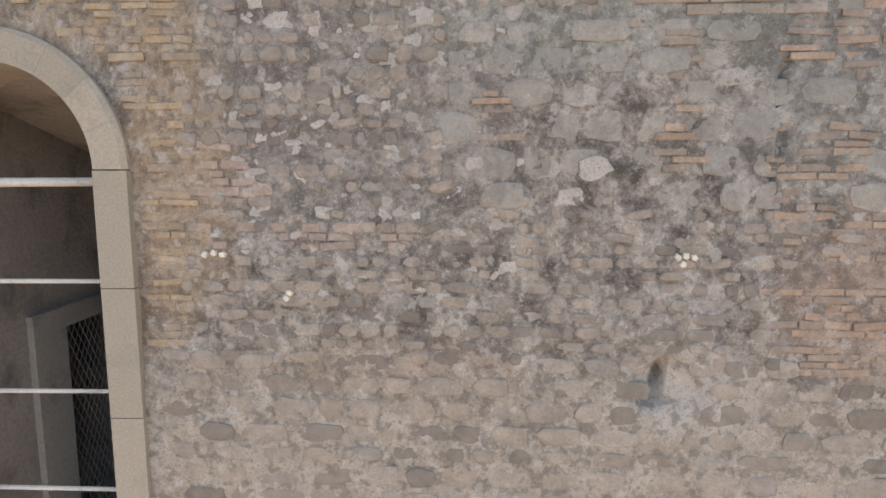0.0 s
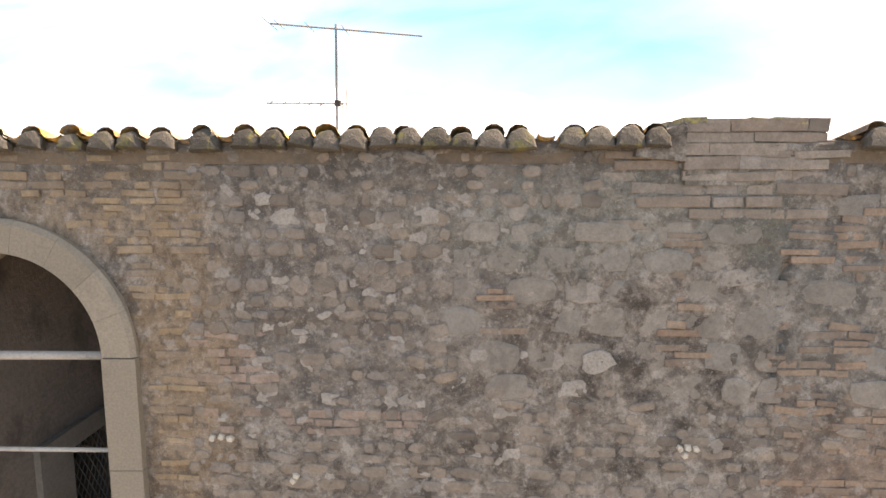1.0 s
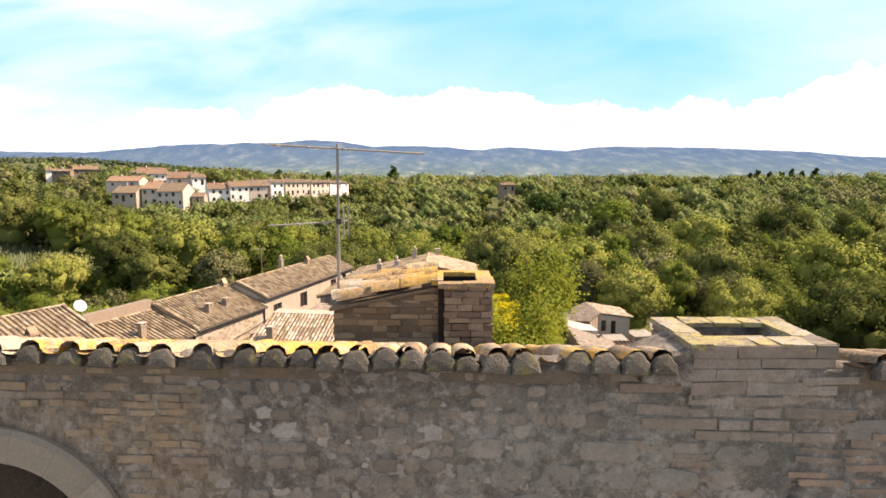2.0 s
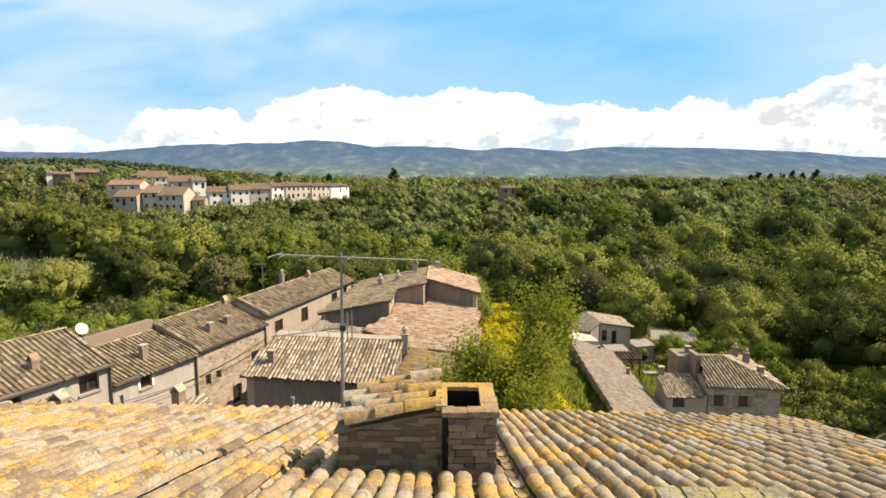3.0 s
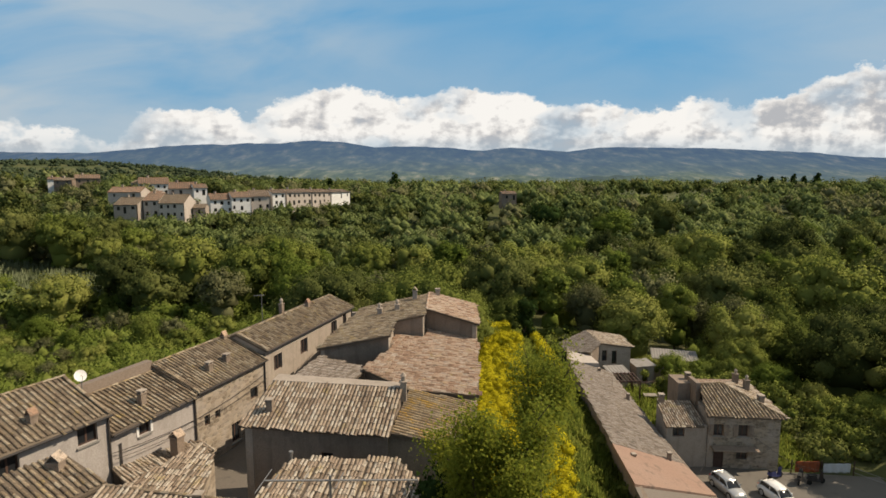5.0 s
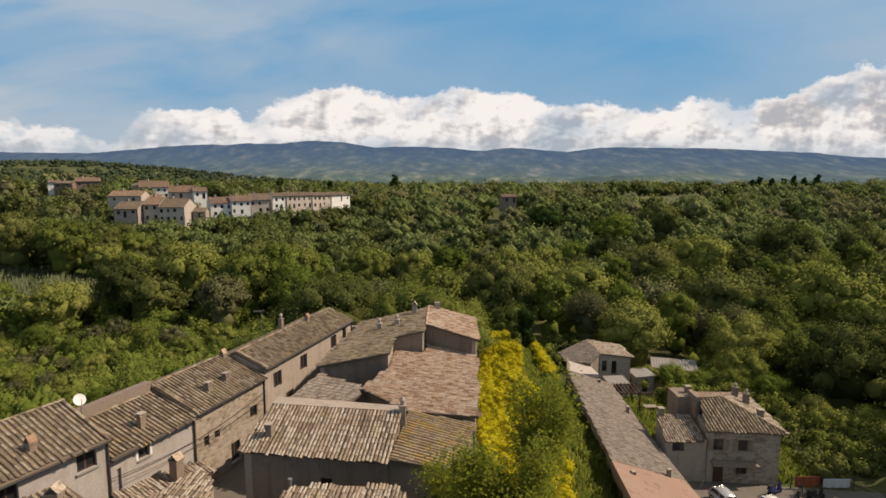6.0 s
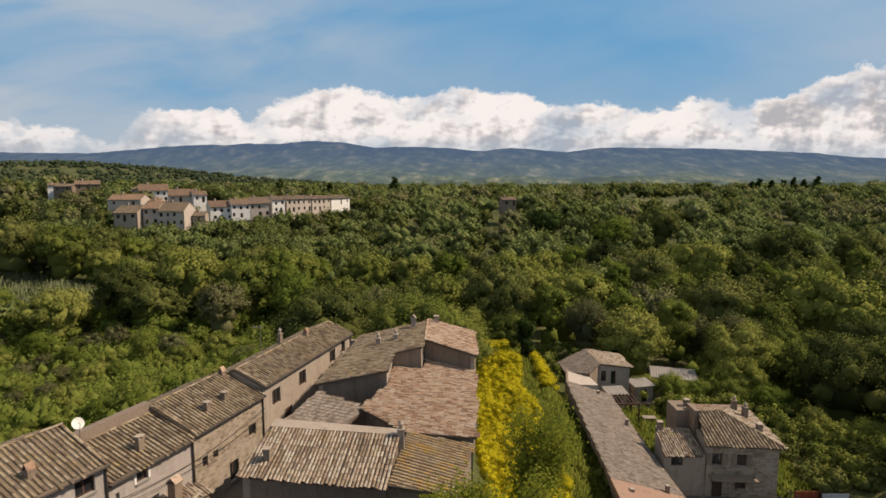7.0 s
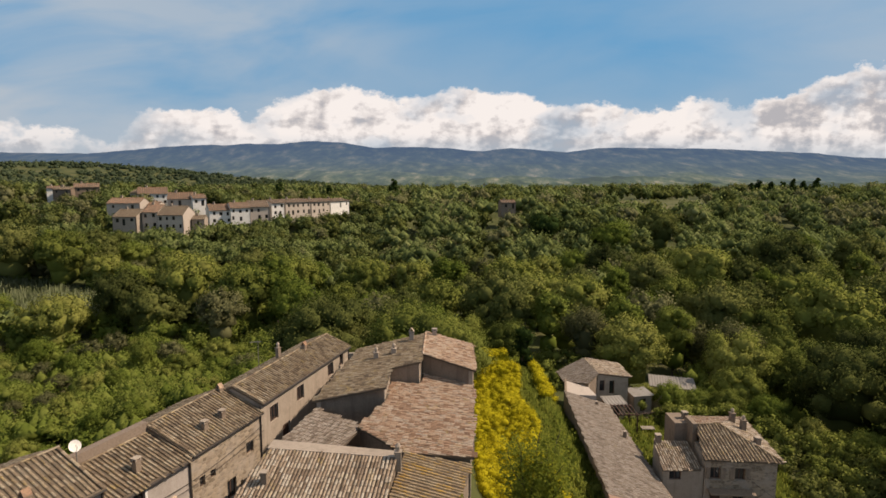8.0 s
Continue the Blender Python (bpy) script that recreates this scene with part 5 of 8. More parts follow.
part("wall", wall_panel((27.95, 45.75), (29.05, 53.9), -3.8, 1.3, 1.3, (), 0.45)[0], M_RUBBLE, hs)
part("wall", wall_panel((29.05, 53.9), (23.1, 54.3), -3.8, 1.3, 1.3, (), 0.45)[0], M_RUBBLE, hs)
part("wall", wall_panel((23.1, 54.3), (22.15, 46.2), -3.8, 1.6, 1.3, (), 0.45)[0], M_PLASTER_WARM, hs)
part("end_wall", Geo().box((21.2, 50.3, -3.6), (22.55, 52.6, 2.6)), M_PLASTER_DARK, hs, "plain plaster stair block")
part("end_wall", Geo().box((22.3, 49.1, 1.0), (22.7, 50.9, 3.05)), M_PLASTER_DARK, hs, "low wall head at the ridge end")
g, p0, dd = wall_panel((18.7, 46.2), (22.1, 46.25), -3.8, 0.38, 0.38, [(0.5, 1.5, -0.55, 0.25)], 0.35)
part("wall", g, M_PLASTER_WARM, hs)
opening(hs, p0, dd, (0.5, 1.5, -0.55, 0.25), bars=1)
part("wall", wall_panel((19.3, 50.2), (18.7, 46.2), -3.8, 1.2, 0.38, (), 0.35)[0], M_PLASTER_WARM, hs)
tiled_slope(hs, [(18.5, 45.95, 0.46), (21.75, 45.95, 0.46), (22.05, 49.6, 1.2), (19.1, 49.7, 1.2)], (-0.05, -1, -0.2), M_TILE_PALE)
for x, y, z, hgt, cap in ((26.9, 51.4, 2.1, 0.95, "pot"), (27.3, 50.2, 2.0, 0.9, "pot"), (27.2, 47.6, 1.7, 0.65, "slab"), (22.5, 51.4, 2.5, 0.5, "slab"), (19.4, 49.5, 0.9, 0.8, "slab")):
    chimney(hs, x, y, z, z + hgt, 0.42, 0.42, M_PLASTER_DARK, cap)
yard = Geo().slab([(18.9, 31, -3.24), (44, 31, -3.24), (36, 44.5, -3.24), (29.5, 45.2, -3.24), (22.3, 46.3, -3.24), (19, 46.1, -3.24)], (0, 0, -0.3))
tagged(new("yard_paving", geo_mesh("yard_paving", yard, M_ASPHALT)), "worn grey asphalt yard beside the stone house", "pavement", kind="structure")

# far village on the rise
FAR_PLOTS = []


def far_house(x0, x1, y, base, eave, ridge, wall_mat, run=4.0, storeys=1, wins=3, slant=0.0, roof_mat=None, label="distant village house with terracotta tile roof"):
    """A house of the far village: its eave line from (x0, y) along x, slanting back by slant a metre."""
    size = math.hypot(x1 - x0, slant * (x1 - x0))
    FAR_PLOTS.append((x0 - 2 * run * min(1.0, slant), x1, y, y + slant * (x1 - x0) + 2 * run))
    high = (eave - base) / storeys
    holes = []
    rv = random.Random(int(-x0 * 10) + 7)
    for s in range(storeys):
        for k in range(wins):
            if rv.random() < 0.1:
                continue
            u = (k + 0.5 + rv.uniform(-0.15, 0.15)) * size / wins
            door = s == storeys - 1 and k % 3 == 1
            top = eave - rv.uniform(0.55, 0.8) - high * s
            wide = rv.uniform(0.36, 0.52)
            holes.append((u - wide, u + wide, max(base + 0.05, top - (2.0 if door else rv.uniform(0.9, 1.25))), top, dict(bars=0, mat=M_WOOD)))
    h, P = gable_house("village_house", label, (x0, y), (x1, y + slant * (x1 - x0)), eave, ridge, run, base - 3.0, wall_mat, roof_mat or M_TERRACOTTA, holes, group="houses of the far village", over=0.35, spacing=0.6)
    x, y, _ = P(size * 0.3, run, 0)
    chimney(h, x, y, ridge - 0.3, ridge + 0.6, 0.6, 0.6, M_PLASTER_WARM, "slab")
    return h


WHITE_LABEL, BROWN_LABEL = "white-rendered far house with terracotta roof", "plain stone far house with weathered tile roof"
far_house(-160.5, -156.5, 231, 16.0, 20.4, 21.1, M_WHITE, 3, 2, 1, 0.6, label=WHITE_LABEL)
far_house(-156.0, -149.0, 228, 15.8, 20.0, 20.9, M_BRICK, 3.5, 1, 2, 0.05, M_TILE_GREY, BROWN_LABEL)
far_house(-149.5, -141.8, 231, 15.6, 20.8, 22.2, M_BRICK_OCHRE, 4, 2, 3, 0.6, label="ochre brick far house with terracotta roof")
far_house(-114.6, -110.0, 209, 15.0, 19.2, 20.3, M_PLASTER, 4, 2, 1, 0.0, M_TILE_GREY, BROWN_LABEL)
far_house(-109.8, -101.0, 205, 15.0, 18.9, 21.0, M_WHITE, 4.5, 2, 4, 0.5, label=WHITE_LABEL)
far_house(-94.8, -86.8, 196, 14.2, 17.4, 19.4, M_PLASTER_PALE, 4.5, 1, 3, 0.4)
far_house(-86.5, -82.8, 197, 14.4, 17.6, 18.8, M_WHITE, 3, 1, 2, 0.7, label=WHITE_LABEL)
far_house(-109.8, -99.6, 186, 14.0, 16.4, 17.9, M_PLASTER_PALE, 4.0, 1, 2, 0.1)
far_house(-100.0, -93.0, 172, 8.8, 13.0, 15.0, M_PLASTER_WARM, 4.5, 1, 3, 0.0, M_TILE_GREY, BROWN_LABEL)
far_house(-92.6, -87.8, 175, 8.6, 14.2, 16.2, M_PLASTER_PALE, 4.5, 2, 2, 0.0)
far_house(-87.4, -79.8, 174, 8.6, 13.4, 15.8, M_PLASTER_PALE, 5.0, 2, 4, 0.05, M_TILE_GREY, BROWN_LABEL)
far_house(-78.1, -71.9, 190, 9.3, 13.8, 15.6, M_WHITE, 4.0, 2, 3, 0.6, label=WHITE_LABEL)
far_house(-71.7, -66.2, 192, 9.9, 14.5, 16.1, M_WHITE, 4.0, 2, 3, 0.6, label=WHITE_LABEL)
far_house(-66.8, -60.8, 195.5, 10.3, 14.7, 16.6, M_PLASTER_PALE, 4.5, 2, 3, 0.5, M_TILE_RED)
far_house(-60.6, -57.0, 201, 11.2, 15.7, 16.7, M_WHITE, 4.0, 2, 2, 0.9, M_TILE_RED, WHITE_LABEL)
far_house(-56.8, -50.0, 205.5, 11.0, 15.7, 16.7, M_PLASTER_PALE, 4.0, 2, 5, 1.3, M_TILE_RED)
far_house(-49.8, -44.6, 215, 11.0, 15.5, 16.5, M_PLASTER_PALE, 4.0, 2, 4, 1.6, M_TILE_RED)
far_house(-44.4, -38.8, 224, 11.4, 15.3, 16.2, M_WHITE, 4.0, 1, 3, 1.8, M_TILE_RED, WHITE_LABEL)
far_house(-99.0, -95.5, 190.5, 13.0, 15.6, 16.5, M_PLASTER_PALE, 3.0, 1, 1, 0.0, label="small lean-to house with terracotta roof")
far_house(-79.6, -76.0, 180, 8.6, 11.6, 12.6, M_PLASTER_WARM, 3.0, 1, 1, 0.2, M_TILE_GREY, BROWN_LABEL)
far_house(23.8, 29.8, 236, 11.0, 14.4, 15.3, M_BRICK, 3.5, 1, 2, 0.1, label="small red brick house among the trees")

# ---------------------------------------------------------------- trees and woods
NPR = np.random.RandomState(3)


def leaf_blades(centres, size, rs, facing=None, loose=0.55):
    """Small leaves or tufts at the centres, each turned its own way round its outward facing."""
    n = len(centres)
    a = rs.normal(size=(n, 3)) * (1.0 if facing is None else loose) + (0.0 if facing is None else facing)
    a /= np.linalg.norm(a, axis=1)[:, None]
    if facing is not None:
        a[(a * facing).sum(1) < 0] *= -1
    b = np.cross(a, rs.normal(size=(n, 3)))
    b /= np.linalg.norm(b, axis=1)[:, None] + 1e-9
    c = np.cross(a, b)
    s = (size * rs.uniform(0.7, 1.45, size=n))[:, None]
    v = np.stack([centres - b * s * 1.1 - c * s * 0.7, centres + b * s * 1.1 - c * s * 0.7, centres + c * s * 1.3], 1).reshape(-1, 3)
    return v, np.arange(3 * n).reshape(n, 3)


_bm = bmesh.new()
bmesh.ops.create_icosphere(_bm, subdivisions=1, radius=1.0)
ICO_V = np.array([q.co[:] for q in _bm.verts])
ICO_F = np.array([[q.index for q in f.verts] for f in _bm.faces])
_bm.free()


OCT_V = np.array([(1, 0, 0), (0, 1, 0), (-1, 0, 0), (0, -1, 0), (0, 0, 1), (0, 0, -1)], float)
OCT_F = np.array([(0, 1, 4), (1, 2, 4), (2, 3, 4), (3, 0, 4), (1, 0, 5), (2, 1, 5), (3, 2, 5), (0, 3, 5)])


def clump_field(rs, centres, radii, per, size, core=0.66):
    """Clumps of leaves round dark cores: corners and faces of both, and normals."""
    k = len(centres)
    d = rs.normal(size=(k, per, 3))
    d[..., 2] = d[..., 2] * 0.9 + 0.25
    d /= np.linalg.norm(d, axis=2)[..., None]
    r = radii[:, None, None] * rs.uniform(0.62, 1.18, size=(k, per, 1)) ** 0.8
    pts = (centres[:, None, :] + d * r * np.array([1, 1, 0.85])).reshape(-1, 3)
    lv, lf = leaf_blades(pts, size, rs, d.reshape(-1, 3), 0.75)
    soft = np.repeat(d.reshape(-1, 3) + rs.normal(size=(k * per, 3)) * 0.32, 3, axis=0)
    soft = np.concatenate([soft, np.tile(ICO_V, (k, 1))])
    jig = 1 + rs.normal(size=(k, len(ICO_V), 1)) * 0.12
    cv = (centres[:, None, :] + ICO_V[None] * jig * radii[:, None, None] * core * np.array([1, 1, 0.85])).reshape(-1, 3)
    cf = (ICO_F[None] + (np.arange(k) * len(ICO_V))[:, None, None]).reshape(-1, 3)
    return lv, lf, cv, cf, soft


def two_piece_mesh(name, lv, lf, cv, cf, soft, mat):
    me = bpy.data.meshes.new(name)
    nv = len(lv)
    me.vertices.add(nv + len(cv))
    me.vertices.foreach_set("co", np.concatenate([lv, cv]).astype(np.float32).ravel())
    loops = np.concatenate([lf.ravel(), (cf + nv).ravel()]).astype(np.int32)
    me.loops.add(len(loops))
    me.loops.foreach_set("vertex_index", loops)
    me.polygons.add(len(lf) + len(cf))
    me.polygons.foreach_set("loop_start", np.arange(0, len(loops), 3, dtype=np.int32))
    me.update(calc_edges=True)
    me.validate()
    me.polygons.foreach_set("use_smooth", np.ones(len(me.polygons), dtype=bool))
    soft = soft / (np.linalg.norm(soft, axis=1)[:, None] + 1e-9)
    me.normals_split_custom_set_from_vertices(soft.tolist())
    me.materials.append(mat)
    return me


def crown_clumps(rs, height, radius, count, low=0.3):
    """Clump centres and radii that fill an uneven crown."""
    c = []
    while len(c) < count:
        p = rs.uniform(-1, 1, 3)
        q = np.linalg.norm(p)
        if 0.35 < q < 1.0:
            c.append(p)
    c = np.array(c)
    lean = rs.normal(size=3) * 0.12
    c *= 0.8
    mid = height * (1 + low) / 2
    half = height * (1 - low) / 2
    out = np.stack([c[:, 0] * radius * 0.78 + lean[0] * radius * c[:, 2], c[:, 1] * radius * 0.78 + lean[1] * radius * c[:, 2], mid + c[:, 2] * half * 0.85], 1)
    return out, radius * rs.uniform(0.34, 0.56, count)


def dome(rs, height, radius, lumps, per, size, low=0.1, core=0.72, fuzz=0.14):
    """One crown: rounded heads of leaves spread over a dome, with dark cores. Arrays of leaf corners, faces, core corners, core faces, normals."""
    mid, half = height * (0.60 + low * 0.3), height * (0.40 - low * 0.3)
    k = np.arange(lumps) + 0.5
    up = 1.0 - 1.32 * k / lumps
    an = math.pi * (1 + 5 ** 0.5) * k + rs.uniform(0, 6.28)
    flat = np.sqrt(np.maximum(0.0, 1 - up * up))
    d = np.stack([np.cos(an) * flat, np.sin(an) * flat, up], 1) + rs.normal(size=(lumps, 3)) * 0.18
    d /= np.linalg.norm(d, axis=1)[:, None]
    axes = np.array([radius * rs.uniform(0.88, 1.08), radius * rs.uniform(0.88, 1.08), half])
    c = d * axes * rs.uniform(0.52, 0.80, lumps)[:, None]
    r = radius * rs.uniform(0.75, 1.3, lumps) * 1.42 / math.sqrt(lumps)
    dd = rs.normal(size=(lumps, per, 3)) * 0.62 + d[:, None, :] * 0.8
    dd[..., 2] += 0.16
    dd /= np.linalg.norm(dd, axis=2)[..., None]
    pts = (c[:, None, :] + dd * r[:, None, None] * (0.98 + rs.normal(size=(lumps, per, 1)) * fuzz * 1.5)).reshape(-1, 3)
    face = dd.reshape(-1, 3)
    lv, lf = leaf_blades(pts + np.array([0, 0, mid]), size, rs, face, 0.6)
    out = pts / axes
    out /= np.linalg.norm(out, axis=1)[:, None] + 1e-9
    soft = np.repeat(face * 0.36 + out * 0.72 + rs.normal(size=face.shape) * 0.36, 3, axis=0)
    ball_v, ball_f = (ICO_V, ICO_F) if lumps > 20 else (OCT_V, OCT_F)
    cc = np.concatenate([c, np.array([[0, 0, -half * 0.25], [0, 0, -half * 0.9]])])
    cr = np.concatenate([r * core, [radius * 0.62, radius * 0.5]])
    soft = np.concatenate([soft, np.tile(ball_v, (len(cc), 1))])
    cv = (cc[:, None, :] + ball_v[None] * (1 + rs.normal(size=(len(cc), len(ball_v), 1)) * 0.1) * cr[:, None, None]).reshape(-1, 3)
    cv[:, 2] += mid
    cf = (ball_f[None] + (np.arange(len(cc)) * len(ball_v))[:, None, None]).reshape(-1, 3)
    return lv, lf, cv, cf, soft


def tree_model(seed, height, radius, leaf_mat, count=26, per=58, size=0.24, low=0.1, fuzz=0.14, label="leafy green broadleaf tree in the valley wood"):
    rs = np.random.RandomState(seed)
    t = thing("tree", label, "tree", group="woodland trees")
    g = Geo()
    a = Vector((0, 0, -0.6))
    for k in range(4):
        b = Vector((rs.normal() * 0.12 * k, rs.normal() * 0.12 * k, height * 0.18 * (k + 1)))
        g.tube(a, b, 0.26 - 0.05 * k, 0.21 - 0.05 * k, 7)
        if k:
            for _ in range(3):
                an = rs.uniform(0, 6.28)
                g.tube(a, a + Vector((math.cos(an) * radius * 0.55, math.sin(an) * radius * 0.55, height * 0.16)), 0.09, 0.03, 5)
        a = b
    part("trunk", g, M_BARK, t)
    part("crown", two_piece_mesh("crown", *dome(rs, height, radius, count, per, size, low, 0.72, fuzz), leaf_mat), leaf_mat, t)
    return t


# seed, height, radius, heads of leaves, fuzz, leaves, label
BROAD = "broad rounded green tree in the valley wood"
KINDS = ((1, 12.0, 5.6, 24, 0.13, M_LEAF, BROAD), (2, 10.5, 4.6, 21, 0.17, M_LEAF, BROAD), (3, 13.0, 6.2, 27, 0.13, M_LEAF_DEEP, "big dark green tree with a domed crown"), (4, 9.0, 4.8, 22, 0.2, M_LEAF_OLIVE, "bright yellow-green spring tree"),
         (5, 13.0, 3.6, 26, 0.20, M_LEAF_OLIVE, "slender yellow-green tree with loose leaves"), (6, 8.5, 4.4, 24, 0.14, M_LEAF, BROAD), (7, 10.5, 4.2, 24, 0.24, M_LEAF_BUD, "brownish tree just coming into leaf"), (8, 12.5, 6.6, 28, 0.14, M_LEAF, BROAD))
MODELS = [tree_model(s, h, r, mt, cnt, 110, 0.15, 0.04, fz, lab) for s, h, r, cnt, fz, mt, lab in KINDS]
NEAR_MODELS = [tree_model(s + 40, h, r, mt, cnt + 4, 230, 0.085, 0.04, fz, lab) for s, h, r, cnt, fz, mt, lab in KINDS]


def free_spot(x, y):
    """True where the woods grow: not on the village, its yard or the far houses."""
    if y < 80 and -23 < x < 13.5 and not (y > 58 and x < 4):
        return False
    if y < 63 and 11 < x < 41.5:
        return False
    if y < 79 and 11 < x < 33:
        return False
    if y < 30 and x > 10:
        return False
    if -24 - (y - 20) * 0.05 < x < 10 and y < 53:
        return False
    if any(x0 - 3.5 < x < x1 + 3.5 and y0 - 3.5 < y < y1 + 3 for x0, x1, y0, y1 in FAR_PLOTS):
        return False
    if 107 < y < 124 and x < -0.56 * y:
        return False
    if 96 < y < 101 and -66 < x < -22:
        return False
    return abs(x) < y * 0.95 + 22


def hillside(x, y):
    """How tall trees grow: lower in the scrub behind the terrace and on the slope below the far village."""
    k = 1.0
    if x < -22 and y < 93:
        k = 0.36 if y < 70 else 0.46
    elif x < -0.42 * y and y < 150:
        k = 0.8
    if -150 < x < -18 and 150 <= y < 262:
        k = 0.5
    return k


# the large trees that stand out: x, y, kind, size
GREAT = ((62, 137, 7, 1.2), (56, 187, 3, 1.4), (73, 194, 2, 1.2), (64, 93, 7, 1.15), (75, 96, 2, 1.2), (50, 80, 0, 0.9), (60, 78, 2, 1.0), (43, 83, 6, 1.05), (36, 87, 4, 1.0), (29, 91, 4, 0.95), (22, 86, 6, 1.0),
         (9, 82, 1, 0.8), (2, 84, 0, 0.85), (-9, 87, 1, 0.8), (-2, 96, 3, 0.9), (-52, 114, 0, 1.2), (-40, 112, 7, 1.05), (-28, 108, 3, 1.15), (-62, 108, 2, 0.9), (84, 140, 2, 1.25), (47, 128, 2, 1.1))
# the small trees round the yard and garden
# the last, out of view at x 61, is added to shade the others
YARD_TREES = ((28, 68, 3, 0.45), (31.5, 68, 3, 0.46), (26, 71, 5, 0.4), (34, 66, 5, 0.5), (36.5, 62, 3, 0.46), (38.5, 57.5, 5, 0.40), (41, 53, 3, 0.36), (43.5, 48, 5, 0.34), (37, 69, 1, 0.7), (45, 62, 2, 0.95), (53, 60, 2, 1.0), (47.5, 53.5, 2, 0.72), (56, 51, 2, 0.95), (61, 60, 7, 1.0))
chosen = [(x, y, k, s, KINDS[k][2] * s) for x, y, k, s in GREAT + YARD_TREES]
tries = 0
while len(chosen) < 345 and tries < 40000:
    tries += 1
    y = 30 + 128 * RNG.random() ** 0.75
    x = RNG.uniform(-1, 1) * (y * 0.9 + 12)
    if not free_spot(x, y):
        continue
    scrub = x < -22 and y < 93
    k = RNG.choice((3, 4, 3, 5, 1, 6)) if scrub else RNG.choice((0, 1, 2, 2, 2, 3, 4, 5, 6, 7, 7))
    s = RNG.triangular(0.62, 1.3, 0.95) * hillside(x, y)
    r = KINDS[k][2] * s
    if all((x - q[0]) ** 2 + (y - q[1]) ** 2 > (0.74 * (r + q[4])) ** 2 for q in chosen):
        chosen.append((x, y, k, s, r))

placed = set()
for x, y, k, s, r in chosen:
    near = y < 88 and abs(x) < 75
    models = NEAR_MODELS if near else MODELS
    m = pose(x, y, float(terrain(x, y)), 0, 0, RNG.uniform(0, 360)) @ Matrix.Diagonal((s * RNG.uniform(0.92, 1.12), s * RNG.uniform(0.92, 1.12), s * RNG.uniform(0.9, 1.08), 1))
    if (near, k) not in placed:
        placed.add((near, k))
        models[k].matrix_basis = m
    else:
        q = copy_thing(models[k], m)
        q.matrix_basis = m
for near, models in ((True, NEAR_MODELS), (False, MODELS)):
    for k in range(8):
        if (near, k) not in placed:
            models[k].matrix_basis = pose(70 + 9 * k, 112 + (20 if near else 30), float(terrain(70 + 9 * k, 130)), 0, 0, 40 * k)


class Heap:
    """Gathers many crowns into one mesh."""

    def __init__(self):
        self.rows, self.counts = [[] for _ in range(6)], [0, 0]

    def put(self, crown, x, y):
        lv, lf, cv, cf, nn = crown
        o = np.array([x, y, float(terrain(x, y))])
        for q, v in zip(self.rows, (lv + o, lf + self.counts[0], cv + o, cf + self.counts[1], nn[:len(lv)], nn[len(lv):])):
            q.append(v)
        self.counts[0] += len(lv)
        self.counts[1] += len(cv)

    def mesh(self, name, mat):
        return two_piece_mesh(name, *[np.concatenate(q) for q in self.rows[:4]], np.concatenate(self.rows[4] + self.rows[5]), mat)


def far_woods():
    """The woods past the nearer trees, in three tones of leaf."""
    rs = np.random.RandomState(8)
    heaps = [Heap(), Heap(), Heap()]
    n = 0
    while n < 2100:
        y = 95 + 560 * rs.random_sample() ** 1.15
        x = rs.uniform(-1, 1) * (y * 0.92 + 15)
        if not free_spot(x, y) or y < 158 and rs.random_sample() < 0.85 or y > 290 and rs.random_sample() < 0.25:
            continue
        if n % 5 == 0:
            x, y = rs.uniform(-150, -18), rs.uniform(158, 262)
            if not free_spot(x, y):
                continue
        if noise.noise(Vector((x * 0.012, y * 0.02, 2.0))) < -0.3 and y > 235 and not -150 < x < -18:
            continue
        n += 1
        k = hillside(x, y)
        h = rs.uniform(5.0, 11.5) * (0.8 if y > 260 else 1.0) * k
        r = rs.uniform(2.6, 5.6) * (0.75 if k < 0.6 else 1.1 if y > 230 else 1.0)
        near = y < 230
        tone = rs.random_sample() + 0.5 * noise.noise(Vector((x * 0.02, y * 0.02, 7.0)))
        heaps[0 if tone < 0.55 else 1 if tone < 0.85 else 2].put(dome(rs, h, r, 11 if near else 7, 24 if near else 16, 0.26 if near else 0.42, 0.0, 0.78), x, y)
    for x0, x1, y0, y1 in FAR_PLOTS:
        for k in range(7):
            f = rs.random_sample()
            x, y = x0 + (x1 - x0) * f, y0 - rs.uniform(2.5, 6)
            if any(a - 1.5 < x < b + 1.5 and c - 1.5 < y < d + 1 for a, b, c, d in FAR_PLOTS):
                continue
            heaps[k % 3].put(dome(rs, rs.uniform(1.2, 2.6), rs.uniform(1.0, 2.0), 6, 16, 0.26, 0.0, 0.74), x, y)
    return heaps


for heap, mat in zip(far_woods(), (M_LEAF_FAR, M_LEAF_DEEP, M_LEAF_BUD)):
    tagged(new("far_woods", heap.mesh("far_woods", mat)), "dense green woods filling the valley and plateau", "woods", kind="stuff")


def undergrowth():
    """Low bushes that fill the ground between the nearer trees."""
    rs = np.random.RandomState(28)
    heap = Heap()
    n = 0
    while n < 380:
        y = rs.uniform(48, 132)
        x = rs.uniform(-0.95, -0.18) * y - 8 if n % 4 else rs.uniform(0.35, 0.95) * y + 8
        if not free_spot(x, y):
            continue
        n += 1
        heap.put(dome(rs, rs.uniform(1.8, 4.2), rs.uniform(1.6, 3.2), 8, 40, 0.11 if y < 90 else 0.17, 0.0, 0.74), x, y)
    return heap.mesh("undergrowth", M_LEAF_OLIVE)


